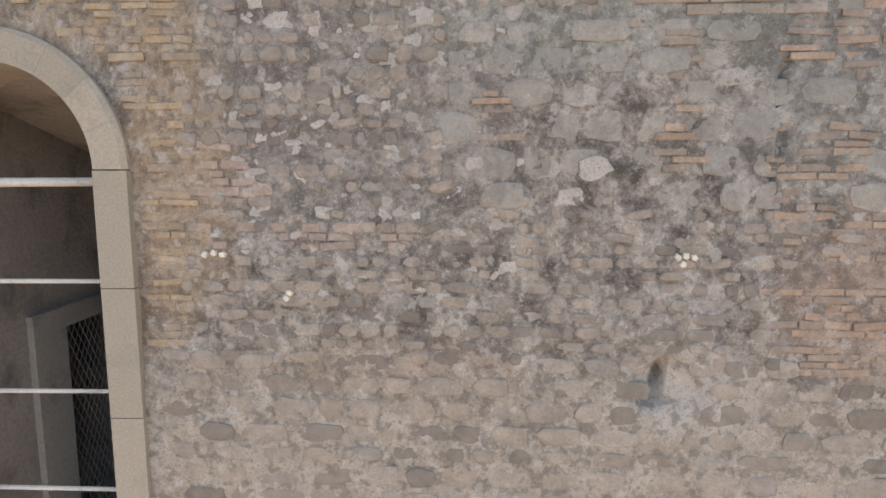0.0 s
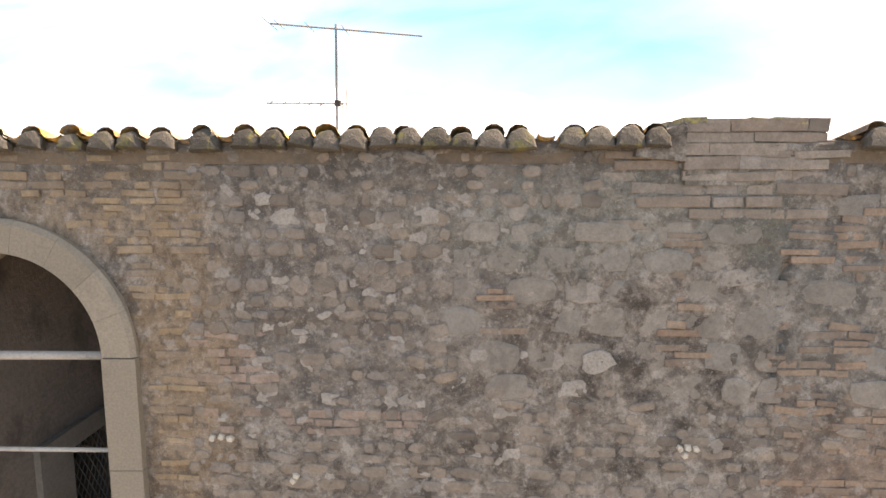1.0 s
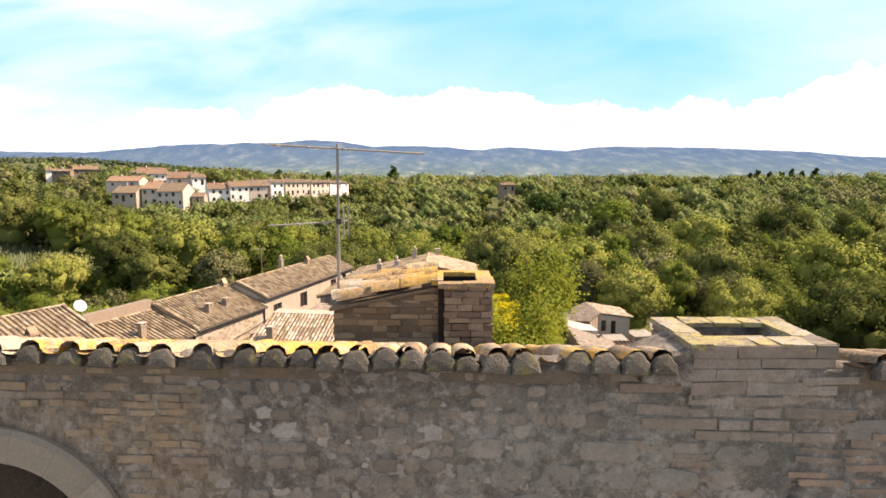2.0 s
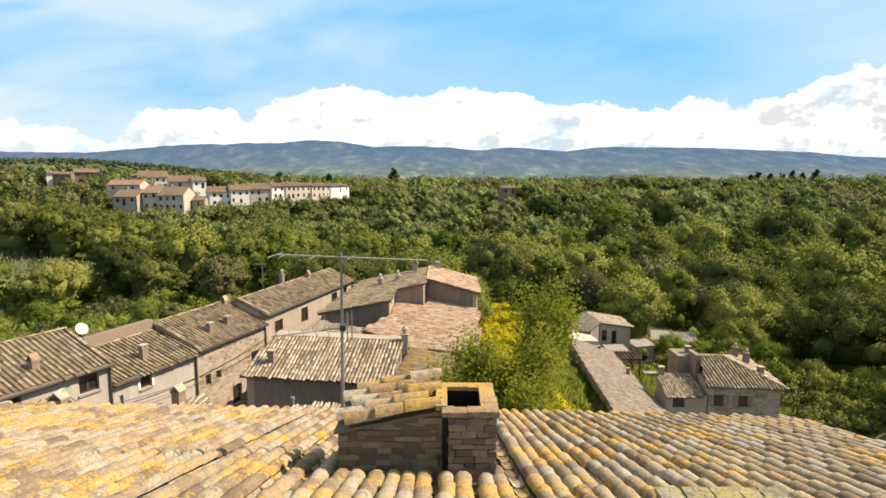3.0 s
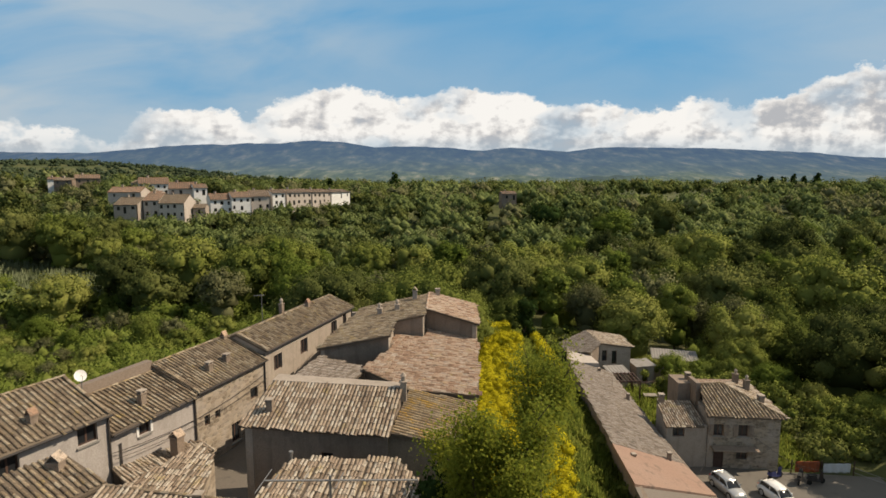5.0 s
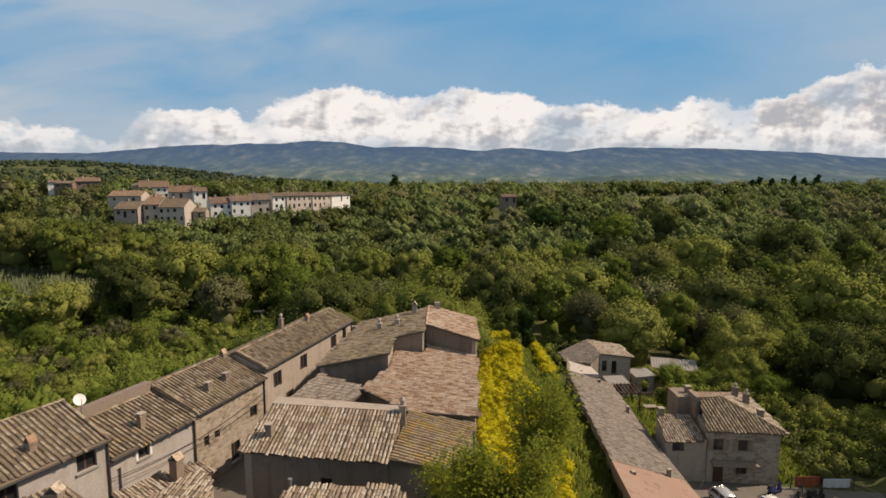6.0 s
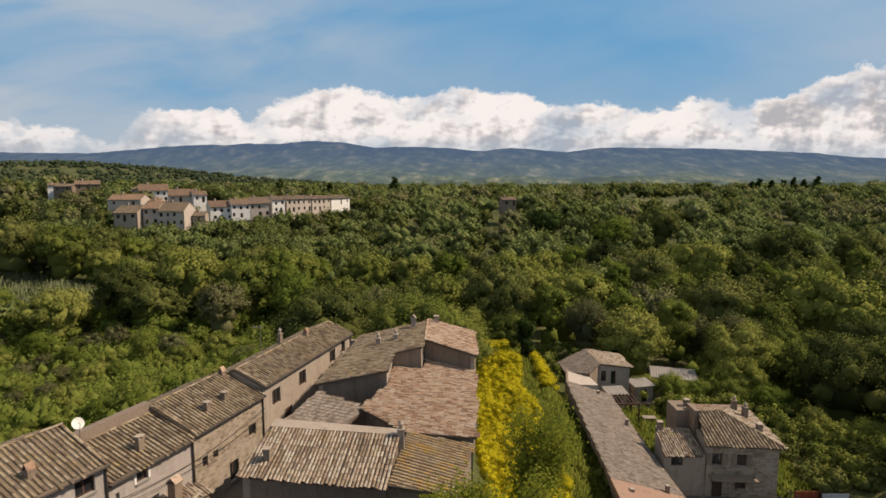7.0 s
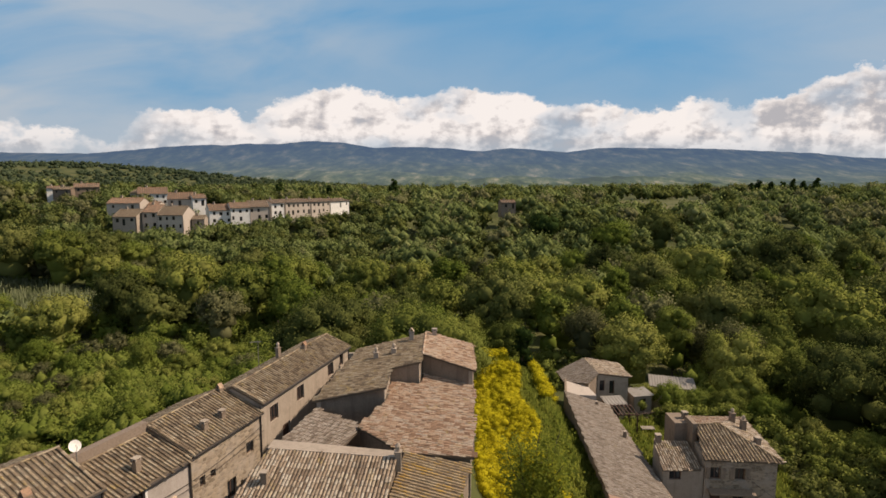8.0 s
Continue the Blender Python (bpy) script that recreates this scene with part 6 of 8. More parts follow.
tagged(new("undergrowth", undergrowth()), "low bright green bushes between the valley trees", "shrubs", kind="stuff")


def hill_woods():
    rs = np.random.RandomState(18)
    cs = []
    while len(cs) < 5200:
        y = rs.uniform(620, 1500)
        x = rs.uniform(-1.0, 0.75) * y
        if noise.noise(Vector((x * 0.004, y * 0.012, 5.0))) < -0.28:
            continue
        cs.append((x, y, float(terrain(x, y)) + rs.uniform(0.0, 2.5)))
    cs = np.array(cs)
    return two_piece_mesh("hill_woods", *clump_field(rs, cs, rs.uniform(3.5, 7, len(cs)), 9, 1.2, 0.8), M_LEAF_HILL)


tagged(new("hill_woods", hill_woods()), "patchy green woods and fields on the low hill", "woods", kind="stuff")


def dark_tree(x, y, height, radius, seed, label, cone=False):
    rs = np.random.RandomState(seed)
    z = float(terrain(x, y))
    t = thing("dark_tree", label, "tree", (x, y, z), "dark trees on the plateau")
    part("trunk", Geo().tube((x, y, z - 0.5), (x, y, z + height * 0.5), 0.3, 0.2, 7), M_BARK, t)
    if cone:
        k = 16
        f = np.linspace(0.12, 1, k)
        c = np.stack([rs.normal(size=k) * radius * 0.15, rs.normal(size=k) * radius * 0.15, f * height], 1)
        r = radius * (1.12 - f) * 0.9 + 0.25
    else:
        c, r = crown_clumps(rs, height, radius, 22, 0.1)
        r = r * 1.2
    c = c + np.array([x, y, z])
    part("crown", two_piece_mesh("crown", *clump_field(rs, c, r, 55, 0.36), M_LEAF_DARK), M_LEAF_DARK, t)


dark_tree(37, 208, 14.5, 6.0, 201, "large dark rounded evergreen oak above the woods")
for i, (x, y, h) in enumerate(((222, 415, 10), (229, 418, 12), (236, 414, 11), (246, 417, 11), (252, 415, 12.5), (262, 418, 10.5), (270, 416, 12), (-28, 315, 12), (-95, 330, 11), (-60, 300, 10))):
    dark_tree(x, y, h * 1.1, 4.8, 210 + i, "dark pointed conifer on the plateau", True)

# ---------------------------------------------------------------- unseen paving below the tall wall, added to bounce warm light up it
M_PAVING = material("worn_paving", lambda n, p, r: vary(n, r, p, [(0.30, 0.255, 0.205), (0.38, 0.33, 0.27)], 0.7, 18, (0.22, 0.19, 0.16)), 0.93)
tagged(new("square_paving", geo_mesh("square_paving", Geo().slab([(-30, -45, 2.25), (34, -45, 2.25), (34, 3.3, 2.25), (-30, 3.3, 2.25)], (0, 0, -0.5)), M_PAVING)), "pale warm paving added out of view to bounce sunlight onto the wall", "pavement", kind="structure")

# ---------------------------------------------------------------- chimneys and aerial on the near roof
def brick_course(parent, a, b, z, h, mat, rng, depth=0.11, out=None, lengths=(0.19, 0.27)):
    """A row of single bricks along a line from a to b; out: the way their faces look."""
    a, b = Vector((*a, 0)), Vector((*b, 0))
    d = (b - a).normalized()
    o = Vector((d.y, -d.x, 0)) if out is None else Vector((*out, 0))
    u, size = -rng.uniform(0, 0.1), (b - a).length
    while u < size - 0.02:
        w = rng.uniform(*lengths)
        u0, u1 = max(u, 0.0), min(u + w, size)
        if size - u1 < 0.05:
            u1 = size
        if u1 - u0 > 0.03:
            j = rng.uniform(-0.012, 0.010)
            p = [a + d * (q + rng.uniform(-0.007, 0.007)) + o * (s + j + rng.uniform(-0.006, 0.006)) + Vector((0, 0, z + t + rng.uniform(-0.005, 0.005))) for q in (u0 + 0.003, u1 - 0.003) for s in (-depth, 0.0) for t in (0.003, h - 0.003)]
            part("brick", Geo().add(p, [(0, 1, 3, 2), (4, 6, 7, 5), (0, 4, 5, 1), (2, 3, 7, 6), (0, 2, 6, 4), (1, 5, 7, 3)]), mat, parent)
        u = u1 if u1 == size else u + w


BR = random.Random(21)
M_STACK_TOP = material("mossy_stack_top", old_tile((0.27, 0.235, 0.09), 0.05, [(0.17, 0.15, 0.125), (0.25, 0.225, 0.19), (0.31, 0.285, 0.24)]), 0.94, bump=0.008)
stack = thing("chimney_stack", "broad open-topped brick chimney stack built on the wall head", "chimney", (1.8, 3.8, 15.9))
X0, X1, Y0, Y1, ZT = 1.40, 2.23, 3.515, 4.14, 16.545
core = Geo()
for lo, hi in (((X0 + 0.008, Y0 - 0.012, 16.16), (X0 + 0.16, Y1 - 0.02, ZT - 0.02)), ((X1 - 0.16, Y0 - 0.012, 16.16), (X1 - 0.008, Y1 - 0.02, ZT - 0.02)), ((X0 + 0.16, Y0 - 0.012, 16.16), (X1 - 0.16, Y0 + 0.2, ZT - 0.02)), ((X0 + 0.16, Y1 - 0.1, 16.16), (X1 - 0.16, Y1 - 0.02, ZT - 0.02))):
    core.box(lo, hi)
part("core", core, M_MORTAR, stack)
z = 16.19
while z < ZT - 0.03:
    h = BR.uniform(0.058, 0.082)
    jx = BR.uniform(0, 0.015)
    brick_course(stack, (X0 - jx, Y0 - 0.02), (X1 + jx, Y0 - 0.02), z, h, M_BRICK_GREY, BR, lengths=(0.16, 0.46))
    brick_course(stack, (X0, Y1), (X0, Y0 + 0.07), z, h, M_BRICK_GREY, BR)
    brick_course(stack, (X1, Y0 + 0.07), (X1, Y1), z, h, M_BRICK_GREY, BR)
    brick_course(stack, (X1, Y1 + 0.005), (X0, Y1 + 0.005), z, h, M_BRICK_GREY, BR, depth=0.03)
    z += h
for a, b, out in (((X0 - 0.02, Y0 - 0.02), (X1 + 0.02, Y0 - 0.02), None), ((X1 + 0.02, Y0 + 0.17), (X1 + 0.02, Y1 + 0.02), None), ((X1 - 0.15, Y1 + 0.02), (X0 + 0.16, Y1 + 0.02), None), ((X0 - 0.02, Y1 + 0.02), (X0 - 0.02, Y0 + 0.17), None)):
    brick_course(stack, a, b, ZT - 0.028, 0.04, M_STACK_TOP, BR, depth=0.185 if b[1] == a[1] == Y0 - 0.02 else 0.16, lengths=(0.12, 0.26))

sh_ = [(1.10, 16.33), (1.12, 16.42), (1.25, 16.47), (1.40, 16.53), (1.40, 16.30)]
part("shoulder", Geo().slab([(x, Y0 - 0.03, z) for x, z in sh_], (0, 0.42, 0)), M_MORTAR, stack, "sloping mortar shoulder")
M_CRICKET = material("brown_chimney_brick", brick_mat([(0.15, 0.105, 0.07), (0.25, 0.175, 0.11), (0.32, 0.24, 0.15), (0.29, 0.25, 0.19)]), 0.95, bump=0.01)
M_CRICKET_GREY = material("grey_chimney_brick", brick_mat([(0.13, 0.10, 0.08), (0.22, 0.165, 0.125), (0.29, 0.23, 0.175)]), 0.95, bump=0.01)
cricket = thing("chimney_cricket", "brick chimney with a small lichened tile roof leaning on it", "chimney", (-0.3, 5.6, 15.7))
CX0, CX1, CX2, CY0, CY1 = -1.11, -0.02, 0.41, 5.65, 6.52
SY0 = 5.47


def cricket_z(x):
    return 16.51 + 0.21 * (x - CX1)


part("core", Geo().slab([(CX0 + 0.01, CY0 + 0.008, 15.3), (-0.14, CY0 + 0.008, 15.3), (-0.14, CY0 + 0.008, 16.45), (CX0 + 0.01, CY0 + 0.008, 16.25)], (0, CY1 - CY0 - 0.05, 0)), M_DECK, cricket)
z = 15.68
while z < 16.49:
    h = BR.uniform(0.05, 0.07)
    x_left = max(CX0, CX1 + (z + h - 16.5) / 0.21) if z + h > 16.28 else CX0
    if CX1 - x_left > 0.08:
        brick_course(cricket, (x_left, CY0), (CX1 - 0.004, CY0), z, h, M_CRICKET, BR, lengths=(0.10, 0.30))
    brick_course(cricket, (CX1 - 0.02, SY0), (CX2, SY0), z, h, M_CRICKET_GREY, BR, lengths=(0.09, 0.22), depth=0.06)
    brick_course(cricket, (CX2, SY0 + 0.065), (CX2, 6.2), z, h, M_CRICKET_GREY, BR, depth=0.08)
    brick_course(cricket, (CX1 - 0.02, CY0 - 0.004), (CX1 - 0.02, SY0 + 0.065), z, h, M_CRICKET, BR, depth=0.06)
    z += h
flue = Geo()
HX0, HX1, HY0, HY1 = -0.05, 0.27, 5.57, 6.09
for lo, hi in (((HX0 - 0.05, HY0, 15.3), (HX0, HY1, 16.49)), ((HX1, HY0, 15.3), (HX1 + 0.05, HY1, 16.49)), ((HX0 - 0.05, HY1, 15.3), (HX1 + 0.05, HY1 + 0.06, 16.49)), ((HX0, HY0 - 0.03, 15.3), (HX1 + 0.05, HY0, 16.49)), ((HX0, HY0, 15.3), (HX1, HY1, 15.55))):
    flue.box(lo, hi)
# soot-black lining of the flue
part("flue", flue, material("soot", lambda n, p, r: vary(n, r, p, [(0.008, 0.007, 0.006), (0.022, 0.019, 0.017)], 8, 40), 0.95), cricket)
ring = Geo()
for lo, hi in (((-0.10, SY0 - 0.04, 16.50), (0.13, HY0, 16.545)), ((0.135, SY0 - 0.035, 16.505), (CX2 + 0.02, HY0 + 0.005, 16.55)), ((-0.12, HY1, 16.50), (0.16, HY1 + 0.12, 16.545)), ((0.165, HY1 - 0.005, 16.50), (CX2 + 0.02, HY1 + 0.13, 16.54)), ((-0.16, HY0 + 0.003, 16.505), (HX0, HY1 - 0.003, 16.555)), ((HX1, HY0 + 0.008, 16.50), (CX2 + 0.025, 5.83, 16.545)), ((HX1 + 0.005, 5.835, 16.50), (CX2 + 0.015, HY1 - 0.008, 16.54))):
    ring.box(lo, hi)
part("rim", ring, M_TILE_YELLOW, cricket, "lichened flat tile rim")
rows_done = 0
for k in range(5):
    y = CY0 + 0.01 + 0.205 * k
    x = -0.10 - (0.12 if k in (1, 3) else 0.0)
    while x - 0.34 > CX0 - 0.10:
        nv = Vector((-0.215, 0, 1)).normalized()
        dv = Vector((-1, BR.gauss(0, 0.05), -0.215 + BR.gauss(0, 0.03))).normalized()
        xv = dv.cross(nv).normalized()
        s = 1.22
        o = Vector((x, y + BR.uniform(-0.022, 0.022), cricket_z(x) + 0.03 + BR.uniform(0, 0.026)))
        ob = part("tile", raw_mesh("tile", TILE_V * np.array([s, 0.82, 1.35]), TILE_F, M_TILE_ORANGE, True), M_TILE_ORANGE, cricket)
        ob.matrix_basis = Matrix(((xv.x, dv.x, nv.x, o.x), (xv.y, dv.y, nv.y, o.y), (xv.z, dv.z, nv.z, o.z), (0, 0, 0, 1)))
        x -= 0.29
part("tile_bed", Geo().slab([(CX0 - 0.03, CY0 - 0.03, cricket_z(CX0) - 0.01), (-0.13, CY0 - 0.03, cricket_z(-0.13) - 0.01), (-0.13, CY1, cricket_z(-0.13) - 0.01), (CX0 - 0.03, CY1, cricket_z(CX0) - 0.01)], (0, 0, -0.03)), M_DECK, cricket)

aerial = thing("tv_aerial", "thin rusty television aerial with two booms on a mast", "aerial", (-1.22, 6.6, 15.4))
part("mast", Geo().tube((-1.24, 6.6, 15.4), (-1.22, 6.6, 16.7), 0.022, 0.02, 8).tube((-1.22, 6.6, 16.7), (-1.21, 6.6, 17.88), 0.017, 0.014, 8), M_IRON, aerial)
part("boom", Geo().tube((-1.91, 6.52, 17.865), (-0.26, 6.70, 17.775), 0.011, n=6), M_IRON, aerial)
part("boom", Geo().tube((-1.93, 6.35, 17.0), (-1.12, 6.66, 17.03), 0.009, n=6), M_IRON, aerial)
for x, r in ((-1.92, 0.10), (-1.82, 0.06), (-1.5, 0.07), (-1.12, 0.07)):
    zc = 17.866 - (x + 1.91) * 0.055
    part("element", Geo().tube((x, 6.52 + (x + 1.93) * 0.107 - r * 2.5, zc), (x + 0.02, 6.52 + (x + 1.93) * 0.107 + r * 2.5, zc - 0.01), 0.006, n=5), M_IRON, aerial)
for x in (-1.88, -1.75, -1.62, -1.5, -1.38):
    yc = 6.35 + (x + 1.93) * 0.38
    part("element", Geo().tube((x + 0.06, yc - 0.16, 17.01), (x - 0.06, yc + 0.16, 17.01), 0.006, n=5), M_IRON, aerial)
part("reflector", Geo().tube((-1.16, 6.62, 16.86), (-1.16, 6.62, 17.2), 0.008, n=5).tube((-1.12, 6.68, 16.86), (-1.12, 6.68, 17.2), 0.008, n=5), M_IRON, aerial)
part("clamp", Geo().box((-1.24, 6.57, 17.0), (-1.18, 6.66, 17.06)), M_PIPE, aerial)

# ---------------------------------------------------------------- aerials, dish, wires in the village
def dish(x, y, z, r, yaw, foot, label):
    d = thing("satellite_dish", label, "satellite dish", (x, y, foot))
    g = Geo()
    m = Matrix.Translation((x, y, z)) @ Matrix.Rotation(yaw, 4, "Z") @ Matrix.Rotation(radians(62), 4, "X")
    n, rings = 20, 4
    vs, fs = [m @ Vector((0, 0, -0.12 * r))], []
    for k in range(1, rings + 1):
        q = r * k / rings
        vs += [m @ Vector((q * math.cos(2 * math.pi * i / n), q * math.sin(2 * math.pi * i / n), -0.12 * r + 0.22 * r * (k / rings) ** 2)) for i in range(n)]
    fs += [(0, 1 + i, 1 + (i + 1) % n) for i in range(n)]
    for k in range(rings - 1):
        o = 1 + k * n
        fs += [(o + i, o + n + i, o + n + (i + 1) % n, o + (i + 1) % n) for i in range(n)]
    part("reflector", g.add(vs, fs), M_WHITE, d, smooth=True)
    part("arm", Geo().tube(m @ Vector((0, -r, 0)), m @ Vector((0, -0.25 * r, 0.75 * r)), 0.015, n=5), M_IRON, d)
    part("pole", Geo().tube((x, y + 0.08, foot), (x, y + 0.08, z), 0.03, n=6), M_IRON, d)


dish(-18.75, 28.9, 10.95, 0.31, 1.05, 9.9, "white satellite dish on the terrace roof")
dish(36.6, 49.0, -2.2, 0.3, 0.9, -3.6, "small white dish on a pole by the garden")


def small_aerial(x, y, z0, z1, label):
    a = thing("roof_aerial", label, "aerial", (x, y, z0))
    part("mast", Geo().tube((x, y, z0), (x, y, z1), 0.025, n=5), M_IRON, a)
    part("boom", Geo().tube((x - 0.6, y - 0.1, z1 - 0.1), (x + 0.25, y + 0.1, z1 - 0.1), 0.02, n=5), M_IRON, a)
    for k in range(4):
        q = x - 0.5 + 0.2 * k
        part("element", Geo().tube((q, y - 0.25, z1 - 0.1), (q, y + 0.25, z1 - 0.1), 0.013, n=4), M_IRON, a)


small_aerial(-14.2, 44.0, 9.3, 12.1, "bent aerial on the back of the terrace")


def wire(pts, label, r=0.018):
    c = bpy.data.curves.new("cable", "CURVE")
    c.dimensions, c.bevel_depth = "3D", r
    for a, b in zip(pts, pts[1:]):
        s = c.splines.new("POLY")
        n = 14
        s.points.add(n)
        for i in range(n + 1):
            t = i / n
            q = Vector(a).lerp(Vector(b), t)
            q.z -= 0.05 * (Vector(b) - Vector(a)).length * 4 * t * (1 - t) * 0.4
            s.points[i].co = (*q, 1)
    c.materials.append(M_PIPE)
    tagged(new("cable", c), label, "cable")


wire([(-16.2, 27.0, 7.7), (-14.3, 32.2, 7.2), (-12.2, 38.4, 7.8)], "black cable strung along the terrace fronts")
wire([(-16.1, 27.0, 7.4), (-14.25, 32.2, 6.9), (-12.15, 38.4, 7.4)], "black cable strung along the terrace fronts", 0.014)
wire([(22.3, 46.1, 0.6), (20.5, 43.0, -1.2), (19.0, 40.5, -0.5)], "pale cable from the stone house", 0.014)
wire([(25.4, 45.6, 0.0), (28.2, 44.3, -1.9), (31.5, 43.4, -2.4)], "pale cable from the stone house", 0.014)

# ---------------------------------------------------------------- yard: cars, scooters, washing, fence
M_CAR_WHITE = material("white_car_paint", lambda n, p, r: ((0.70, 0.70, 0.69), None), 0.25, spec=0.5)
M_CAR_SILVER = material("silver_car_paint", lambda n, p, r: ((0.48, 0.49, 0.50), None), 0.3, 0.4, spec=0.5)
M_TYRE = material("tyre", lambda n, p, r: ((0.02, 0.02, 0.02), None), 0.85)
M_LAMP = material("lamp_glass", lambda n, p, r: ((0.55, 0.53, 0.50), None), 0.15, spec=0.6)
M_RED_LAMP = material("red_lamp", lambda n, p, r: ((0.35, 0.02, 0.015), None), 0.2, spec=0.6)


def loft(sections):
    """A closed skin over cross sections of equal point count."""
    g = Geo()
    n = len(sections[0])
    vs = [p for s in sections for p in s]
    fs = [(k * n + i, k * n + (i + 1) % n, (k + 1) * n + (i + 1) % n, (k + 1) * n + i) for k in range(len(sections) - 1) for i in range(n)]
    fs += [tuple(range(n))[::-1], tuple(range((len(sections) - 1) * n, len(sections) * n))]
    return g.add(vs, fs)


def car(x, y, z, yaw, paint, label):
    c = thing("car", label, "car", (x, y, z), "cars parked in the yard")
    m = Matrix.Translation((x, y, z)) @ Matrix.Rotation(yaw, 4, "Z") @ Matrix.Scale(0.77, 4)

    def section(px, half, lo, hi, crown=0.06):
        return [m @ Vector(q) for q in ((px, -half * 0.92, lo), (px, -half, lo + 0.12), (px, -half, hi - 0.14), (px, -half * 0.9, hi - 0.02), (px, 0, hi + crown * 0.5), (px, half * 0.9, hi - 0.02), (px, half, hi - 0.14), (px, half, lo + 0.12), (px, half * 0.92, lo))]
    body = loft([section(px, h, lo, hi) for px, h, lo, hi in ((-2.02, 0.66, 0.34, 0.66), (-1.95, 0.78, 0.26, 0.84), (-1.4, 0.84, 0.2, 0.93), (-0.2, 0.85, 0.2, 0.93), (0.9, 0.84, 0.2, 0.90), (1.6, 0.80, 0.22, 0.80), (1.98, 0.70, 0.28, 0.66), (2.04, 0.6, 0.36, 0.56))])
    b = part("body", body, paint, c, smooth=True)
    cab = loft([section(px, h, lo, hi) for px, h, lo, hi in ((-1.86, 0.66, 0.86, 0.95), (-1.5, 0.64, 0.86, 1.36), (-0.9, 0.64, 0.86, 1.44), (0.1, 0.63, 0.86, 1.42), (0.45, 0.64, 0.86, 1.28), (0.98, 0.68, 0.86, 0.96))])
    part("glasshouse", cab, M_GLASS, c, "dark car windows", smooth=True)
    roof = loft([section(px, h, lo, hi) for px, h, lo, hi in ((-1.52, 0.60, 1.34, 1.40), (-0.9, 0.62, 1.40, 1.475), (0.1, 0.61, 1.38, 1.455), (0.4, 0.6, 1.28, 1.34))])
    part("roof_panel", roof, paint, c, smooth=True)
    for s in (-1, 1):
        for a, e in ((-1.62, (-1.78, 0.92)), (0.42, (0.95, 0.93)), (-0.45, (-0.45, 0.9))):
            part("pillar", Geo().tube(m @ Vector((a, s * 0.60, 1.40)), m @ Vector((e[0], s * 0.69, e[1])), 0.035, n=5), paint, c)
        part("headlight", Geo().box((1.86, s * 0.50 - 0.13, 0.58), (2.0, s * 0.50 + 0.13, 0.70), m), M_LAMP, c)
        part("tail_light", Geo().box((-2.03, s * 0.58 - 0.09, 0.60), (-1.9, s * 0.58 + 0.09, 0.86), m), M_RED_LAMP, c)
        part("door_mirror", Geo().box((0.55, s * 0.92 - 0.08, 0.92), (0.68, s * 0.92 + 0.06, 1.05), m), paint, c)
        for wx in (-1.25, 1.28):
            w = part("wheel", Geo().tube(m @ Vector((wx, s * 0.70, 0.30)), m @ Vector((wx, s * 0.865, 0.30)), 0.30, n=18), M_TYRE, c)
            part("rim", Geo().tube(m @ Vector((wx, s * 0.86, 0.30)), m @ Vector((wx, s * 0.872, 0.30)), 0.19, n=12), M_CAR_SILVER, w)
    part("bumper", Geo().box((-2.08, -0.72, 0.34), (-1.98, 0.72, 0.52), m), M_PIPE, c)
    return c


car(22.1, 42.4, -3.23, radians(-80), M_CAR_SILVER, "silver hatchback parked by the outbuilding")
car(25.3, 41.1, -3.23, radians(-78), M_CAR_WHITE, "white hatchback parked in the yard")


def scooter(x, y, yaw, paint, label):
    s = thing("scooter", label, "scooter", (x, y, -3.23), "scooters in the yard")
    m = Matrix.Translation((x, y, -3.23)) @ Matrix.Rotation(yaw, 4, "Z")
    for wx in (-0.6, 0.62):
        part("wheel", Geo().tube(m @ Vector((wx, -0.05, 0.22)), m @ Vector((wx, 0.05, 0.22)), 0.22, n=14), M_TYRE, s)
    part("body", loft([[m @ Vector((px, q * w, zz)) for q, zz in ((-1, lo), (-1, hi), (1, hi), (1, lo))] for px, w, lo, hi in ((-0.85, 0.08, 0.5, 0.62), (-0.6, 0.16, 0.38, 0.75), (-0.1, 0.16, 0.25, 0.7), (0.05, 0.14, 0.2, 0.3), (0.4, 0.14, 0.2, 0.3), (0.5, 0.16, 0.25, 0.8), (0.62, 0.06, 0.4, 0.9))]), paint, s)
    part("seat", Geo().box((-0.75, -0.14, 0.75), (-0.05, 0.14, 0.84), m), M_TYRE, s)
    part("handlebar", Geo().tube(m @ Vector((0.5, -0.3, 1.0)), m @ Vector((0.5, 0.3, 1.0)), 0.02, n=6).tube(m @ Vector((0.62, 0, 0.3)), m @ Vector((0.5, 0, 1.0)), 0.03, n=6), M_PIPE, s)


M_BLUE = material("blue_paint", lambda n, p, r: ((0.05, 0.06, 0.16), None), 0.4)
scooter(26.9, 44.3, 0.4, M_BLUE, "dark blue scooter against the house")
scooter(28.6, 43.8, 0.9, M_PIPE, "black scooter beside the yard fence")
scooter(29.7, 43.5, 0.2, M_PIPE, "black scooter beside the yard fence")


